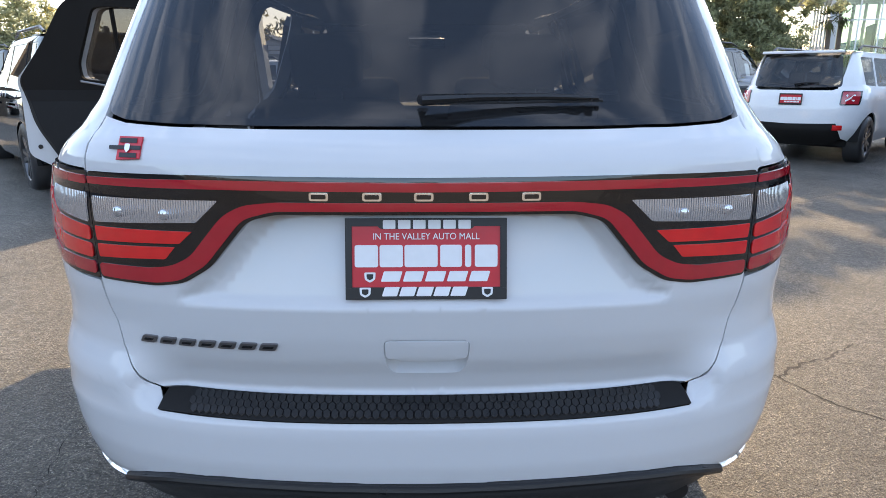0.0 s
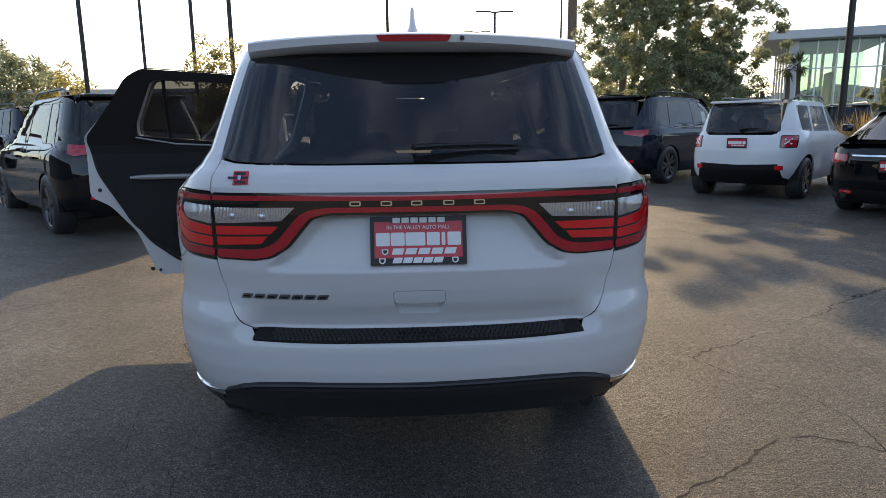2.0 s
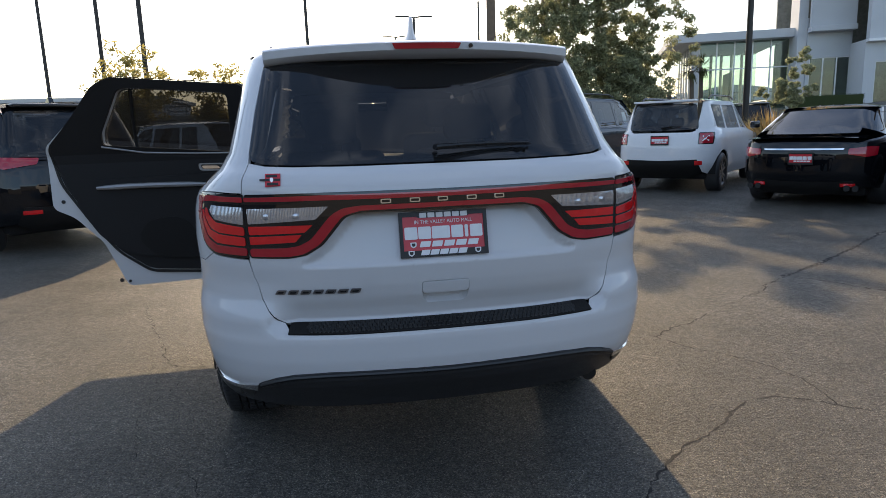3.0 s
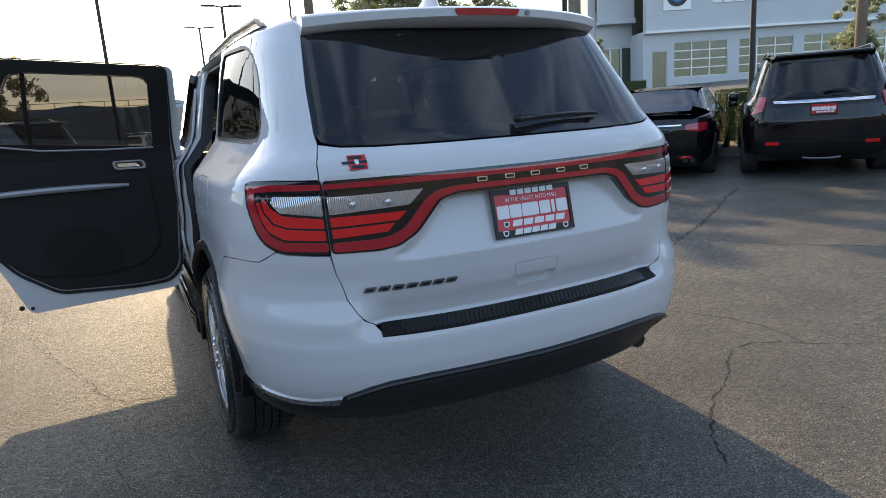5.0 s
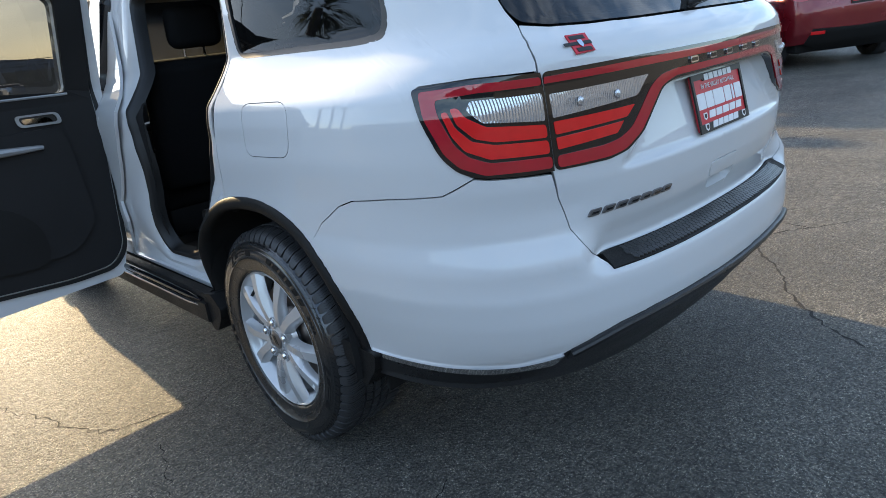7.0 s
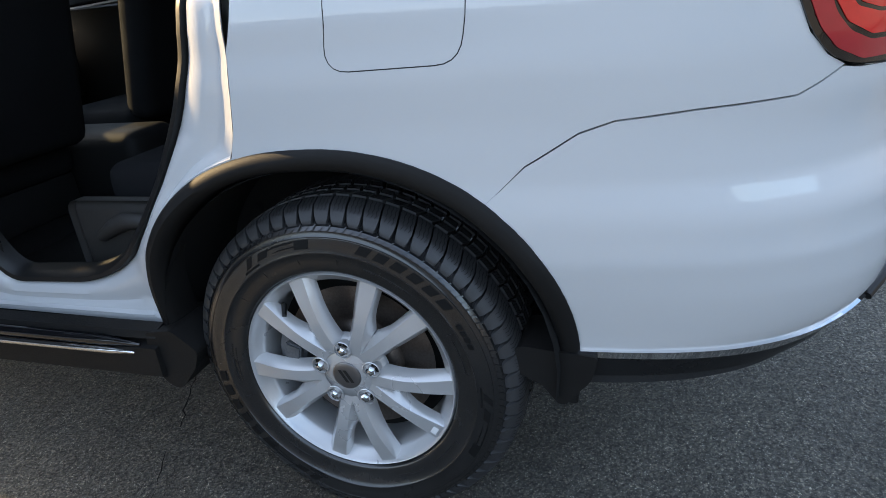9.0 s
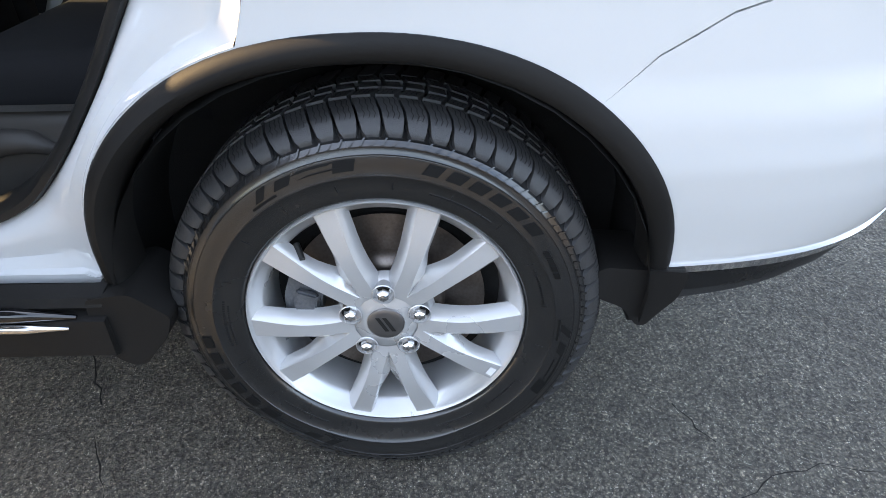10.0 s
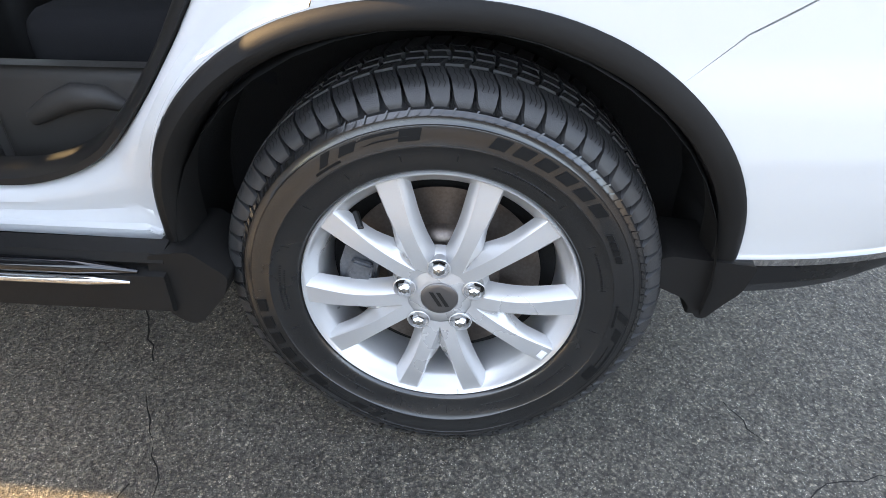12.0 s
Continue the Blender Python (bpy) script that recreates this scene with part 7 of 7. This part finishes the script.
def tree(at, height, spread, leaves, material, label, size=.09, trunk=.2, low=.28, seed=1, dense=1.0):
    random.seed(seed)
    x, y = at
    z = rise(x)
    t = thing("tree", (x, y, z), 0, label, "tree")
    wood, crown = bmesh.new(), bmesh.new()
    tips = []

    def limb(p, d, ln, r, depth):
        pts, rs = [p], [r]
        for k in range(4):
            d = (d + rnd() * .22 + Vector((0, 0, .06))).normalized()
            p = p + d * ln / 4
            pts.append(p)
            rs.append(r * (1 - .16 * (k + 1)))
        tube(pts, rs, 7 if depth < 2 else 5, wood)
        if depth >= 3:
            tips.append((p, ln))
            return
        for k in range(3 if depth else 4):
            limb(pts[random.choice((2, 3, 4))], (d * .75 + rnd() * .75 + Vector((0, 0, .18))).normalized(), ln * random.uniform(.58, .78), rs[-1] * .75, depth + 1)
        tips.append((p, ln))
    for k in range(2 if trunk > .12 else 1):
        limb(Vector((random.uniform(-.1, .1), random.uniform(-.1, .1), -.05)), Vector((random.uniform(-.25, .25), random.uniform(-.25, .25), 1)).normalized(), height * low, trunk, 0)
    cz = height * .66
    for k in range(int(len(tips) * .5 * dense)):
        p = rnd() * random.uniform(.35, 1)
        if dense > 2:
            # leaning crown, narrow low; its unseen high part spreads east, added to shade the lot
            zz = random.uniform(.19, .97) * height
            f = zz / height
            lo, hi = (-2.6, 2.5) if zz < 5.6 else (-4.3, 4.0) if zz < 6.4 else (-3.3, 5.0) if zz < 6.9 else (-1.4, 5.2)
            squeeze = 1 if f > .34 else .45 + f * 1.6
            tips.append((Vector((random.uniform(lo, hi) * squeeze, random.uniform(-1.5, 1.5), zz)), height * .1))
        else:
            tips.append((Vector((p.x * spread, p.y * spread, cz + p.z * height * .33)), height * .1))
    if dense > 2:
        tips = [q for q in tips if q[0].z > 5.8 or -2.7 < q[0].x < 2.5]
    per = max(4, int(leaves / len(tips)))
    for p, ln in tips:
        c = p
        if c.z > height:
            c.z = height - random.uniform(0, .6)
        rad = random.uniform(.35, .75) * spread * (.30 if dense < 2 else .15)
        for k in range(per):
            o = rnd() * rad * random.uniform(.1, 1) ** .6
            o.z *= .75
            leaf(crown, c + o, size * random.uniform(.6, 1.3), rnd())
    part("trunk", wood, BARK, t)
    cr = part("crown", crown, material, t, smooth=False)
    tagged(cr, kind="stuff")
    return t


tree((7.7, 16.6), 8.8, 2.6, 125000, OLIVE, "broad olive-green tree with an open crown", .07, .17, .20, 5, 18.0)
tree((9.2, 25.0), 4.6, 2.2, 6000, OLIVE, "thin olive-green tree behind parked cars", .10, .16, .27, 6)
tree((27.7, 33.2), 4.8, 1.25, 9000, OLIVE, "small olive tree by the showroom", .11, .10, .28, 8)
tree((23.3, 12.9), 4.6, 1.2, 9000, OLIVE, "small tree by the glazed doors", .08, .08, .30, 9)
tree((-9.5, 32), 5.6, 2.6, 6000, YELLOWGREEN, "yellow-green tree across the road", .14, .15, .25, 10)
tree((-19.5, 34), 5.0, 3.0, 6000, YELLOWGREEN, "yellow-green tree across the road", .14, .15, .25, 12)
tree((-20.5, 31), 5.4, 3.2, 16000, OLIVE, "pale green tree at the lot's edge", .13, .16, .25, 13)
tree((-6.0, 34), 5.2, 2.2, 5000, YELLOWGREEN, "yellow-green tree across the road", .14, .14, .25, 14)
for px, py, ph in ((28.2, 45.5, 4.0), (26.6, 46.0, 2.6), (29.6, 46.5, 4.2), (-15.0, 16.2, 7.4), (-14.0, 17.2, 8.3), (-15.9, 15.0, 7.0)):
    random.seed(int(px * 10))
    pt = thing("palm_tree", (px, py, rise(px)), 0, "fan palm with a shaggy trunk", "tree")
    part("trunk", tube([(0, 0, 0), (.05, 0, ph * .5), (.0, .05, ph)], [.22, .17, .15], 8), BARK, pt)
    fr_ = bmesh.new()
    for k in range(46):
        d = rnd()
        d.z = d.z * .8 + .15
        o = Vector((0, 0, ph))
        tipp = o + d * 1.2
        for j in range(9):
            sp = (d + rnd() * .38).normalized()
            sd_ = sp.cross(Vector((0, 0, 1))).normalized() * .03
            e = o + d * .65 + sp * .75 + Vector((0, 0, -.14))
            fr_.faces.new([fr_.verts.new(o + d * .5 - sd_), fr_.verts.new(o + d * .5 + sd_), fr_.verts.new(e)])
    tagged(part("crown", fr_, PALM, pt, smooth=False), kind="stuff")


def hedge(name, x0, x1, y0, y1, h, turn, at, label, material=HEDGE, n=5000):
    random.seed(int(x1 * 100 + h * 10))
    t = thing(name, (*at, rise(at[0])), turn, label, "hedge")
    part("core", box(x0 + .06, x1 - .06, y0 + .06, y1 - .06, 0, h - .06), material, t, smooth=False)
    bm = bmesh.new()
    for k in range(n):
        f = random.random()
        p = Vector((random.uniform(x0, x1), random.uniform(y0, y1), random.uniform(.05, h)))
        s = random.choice("xXyz")
        nn = {"x": Vector((-1, 0, 0)), "X": Vector((1, 0, 0)), "y": Vector((0, -1, 0)), "z": Vector((0, 0, 1))}[s]
        if s == "x":
            p.x = x0
        elif s == "X":
            p.x = x1
        elif s == "y":
            p.y = y0
        else:
            p.z = h
        leaf(bm, p + rnd() * .035, random.uniform(.018, .035), (nn + rnd() * .8).normalized())
    tagged(part("leaves", bm, material, t, smooth=False), kind="stuff")
    return t


hedge("hedge", -.5, .5, -.4, .4, 1.25, -35, (12.0, 8.9), "clipped square green hedge in a planter")
hedge("hedge", -.6, .6, -.4, .4, .95, -35, (11.2, 7.5), "clipped square green hedge in a planter")
hedge("hedge", -2.2, 2.2, -.5, .5, 1.1, -24, (33.5, 37.5), "low clipped hedge along the showroom", n=3000)
KERB = mat("concrete_kerb", (0.36, 0.34, 0.31), 0.9, 0, 0, 0.4, 80, 0.15, 3)
GRAVEL = mat("brown_gravel", (0.22, 0.15, 0.10), 0.95, 0, 0, 0.9, 60, 0.5, 40)
isl = bmesh.new()
io, iff, ir_ = Vector((9.35, 7.55, 0)), Vector((.80, .60, 0)), Vector((.60, -.80, 0))


def island(a0, a1, b0, b1, z0, z1, bm):
    b = bmesh.new()
    r = bmesh.ops.create_cube(b, size=1)
    for v in r["verts"]:
        p = io + iff * ((a0 + a1) / 2 + v.co.x * (a1 - a0)) + ir_ * ((b0 + b1) / 2 + v.co.y * (b1 - b0))
        v.co = (p.x, p.y, rise(p.x) + (z0 + z1) / 2 + v.co.z * (z1 - z0))
    bmesh.ops.bevel(b, geom=b.edges[:], offset=.015, segments=2, affect="EDGES")
    return merge(bm, b)


kb = bmesh.new()
for q in ((0, .15, -.9, .9), (.15, 5.5, -.9, -.75), (.15, 5.5, .75, .9)):
    island(*q, -.15, .15, kb)
tagged(part("kerb", kb, KERB, None, "pale concrete kerb round a planter"), kind="structure")
gr = bmesh.new()
island(.15, 5.5, -.75, .75, -.15, .11, gr)
tagged(part("planter_bed", gr, GRAVEL, None, "brown gravel planter bed", smooth=False), kind="structure")
for gx, gy, gh, gn in ((9.0, 10.4, 1.6, 300), (9.6, 10.9, 1.55, 280), (9.9, 10.3, 1.4, 260), (9.3, 11.4, 1.5, 240)):
    random.seed(int(gx * 10))
    t = thing("ornamental_grass", (gx, gy, rise(gx)), 0, "dry golden plume grass clump", "plant")
    bm = bmesh.new()
    for k in range(gn):
        a, lean = random.uniform(0, 6.28), random.uniform(.1, .75)
        h = gh * random.uniform(.6, 1.05)
        d = Vector((math.cos(a), math.sin(a), 0))
        s = Vector((-d.y, d.x, 0)) * .008
        p0, p1, p2 = d * .08, d * (lean * h * .35) + Vector((0, 0, h * .62)), d * (lean * h * .85) + Vector((0, 0, h * (1 - lean * .35)))
        wdt = 1 if k % 4 else 2.6
        q = [bm.verts.new(v) for v in (p0 - s, p0 + s, p1 + s * wdt, p2, p1 - s * wdt)]
        bm.faces.new(q)
    tagged(part("blades", bm, GRASS, t, smooth=False), kind="stuff")

# ---- poles ----
POLE = mat("bronze_pole_paint", (0.030, 0.027, 0.025), 0.5, 0.3)
WOODPOLE = mat("weathered_wood_pole", (0.16, 0.12, 0.085), 0.95, 0, 0, 0.6, 40, 0.3, 5)


def lamp_post(x, y, h, r, label, heads=2, turn=0, name="street_lamp"):
    t = thing(name, (x, y, rise(x)), turn, label, "street lamp" if heads else "pole", "poles round the lot")
    part("pole", cyl((0, 0, 0), (0, 0, h), r, r * .75, 10), POLE if name != "utility_pole" else WOODPOLE, t)
    for k in range(heads):
        s = -1 if k else 1
        part("arm", tube([(0, 0, h - .05), (s * .5, 0, h + .03)], r * .5, 6), POLE, t)
        part("lamp_head", box(min(s * .45, s * 1.35), max(s * .45, s * 1.35), -.18, .18, h - .02, h + .08, .03, 2), POLE, t)
    return t


lamp_post(-16.6, 33, 17, .12, "slim dark flagpole against the sky", 0, name="flagpole")
lamp_post(-18.6, 46, 10.4, .13, "dark lamp post with two flat heads")
lamp_post(-12.6, 38, 18, .12, "slim dark flagpole against the sky", 0, name="flagpole")
lamp_post(-9.35, 34, 18, .13, "slim dark flagpole against the sky", 0, name="flagpole")
lamp_post(-1.2, 40, 18, .11, "slim dark flagpole against the sky", 0, name="flagpole")
lamp_post(6.35, 46, 9.4, .12, "dark lamp post with two flat heads")
lamp_post(7.2, 66, 10.8, .12, "dark lamp post with two flat heads")
lamp_post(12.6, 52, 11.5, .10, "slim dark pole against the sky", 0, name="flagpole")
lamp_post(9.0, 34, 18, .28, "weathered wooden utility pole", 0, name="utility_pole")
lamp_post(7.35, 20.2, 14, .14, "weathered wooden utility pole", 0, name="utility_pole")
lamp_post(12.2, 33, 9.5, .13, "dark steel pole beside a tree", 0, name="flagpole")
lamp_post(20.0, 60, 7.6, .12, "dark lamp post with one flat head", 1)
lamp_post(12.35, 16.0, 11, .10, "dark steel pole before the showroom", 0, name="flagpole")
lamp_post(17.0, 12.6, 11, .09, "dark steel pole before the showroom", 0, name="flagpole")
lamp_post(19.2, 10.6, 11, .16, "weathered wooden utility pole", 0, name="utility_pole")

# ---- distance ----
FARWALL = mat("tan_block_wall", (0.36, 0.31, 0.26), 0.9, 0, 0, 0.2, 3, 0.12, 0.2)
fw_ = box(-90, 60, 66, 66.4, 0, 3.6)
tagged(part("wall_north", fw_, FARWALL, None, "long tan block wall across the road", smooth=False), kind="structure")
rail_ = bmesh.new()
for k in range(60):
    box(-60 + k * 2, -59.94 + k * 2, 66.1, 66.16, 3.6, 4.5, 0, 1, rail_)
for z in (3.95, 4.45):
    box(-60, 60, 66.1, 66.15, z, z + .05, 0, 1, rail_)
tagged(part("trim", rail_, POLE, None, "thin metal railing on the far wall", smooth=False), kind="structure")
sh = thing("warehouse", (0, 0, 0), 0, "long low pale warehouse across the road", "building")
part("wall", box(-75, -18, 74, 90, 0, 5.6), WALL, sh, smooth=False)
part("roof", box(-75.5, -17.5, 73.5, 90.5, 5.6, 6.0), GREYWALL, sh, smooth=False)
DARKWALL = mat("dark_grey_render", (0.085, 0.09, 0.10), 0.85, 0, 0, 0.3, 20, 0.15, 0.5)
# walls added out of view to cut low sky light on the car sides
for nm, q in (("unseen_wall_south", (-16, 31, -17.4, -17, -.2, 4.2)), ("unseen_wall_west", (-16.4, -16, -17.4, 4, -.2, 3.4)), ("unseen_wall_west_end", (-16.4, -16, 4.01, 13, -.2, 3.4))):
    tagged(part(nm, box(*q), DARKWALL, None, "unseen dark grey wall added to cut low sky light", smooth=False), kind="structure")
side_wall = box(31, 31.4, -30, 14, 0, 4.2)
tagged(part("wall_east", side_wall, FARWALL, None, "tan block wall beside the lot", smooth=False), kind="structure")
# distance haze is put into the hills' pale blue-grey colour
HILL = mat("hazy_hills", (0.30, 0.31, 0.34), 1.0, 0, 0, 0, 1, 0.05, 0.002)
hm = bmesh.new()
prev = None
for k in range(121):
    a = radians(-70 + 140 * k / 120)
    h = 30 + 26 * noise.noise(Vector((k * .11, 3.1, 0))) + 12 * noise.noise(Vector((k * .31, 7.7, 0)))
    p = Vector((math.sin(a) * 780, math.cos(a) * 780, 0))
    cur = (hm.verts.new(p + Vector((0, 0, -5))), hm.verts.new(p * 1.04 + Vector((0, 0, max(h, 8)))), hm.verts.new(p * 1.10 + Vector((0, 0, -5))))
    if prev:
        hm.faces.new((prev[0], cur[0], cur[1], prev[1]))
        hm.faces.new((prev[1], cur[1], cur[2], prev[2]))
    prev = cur
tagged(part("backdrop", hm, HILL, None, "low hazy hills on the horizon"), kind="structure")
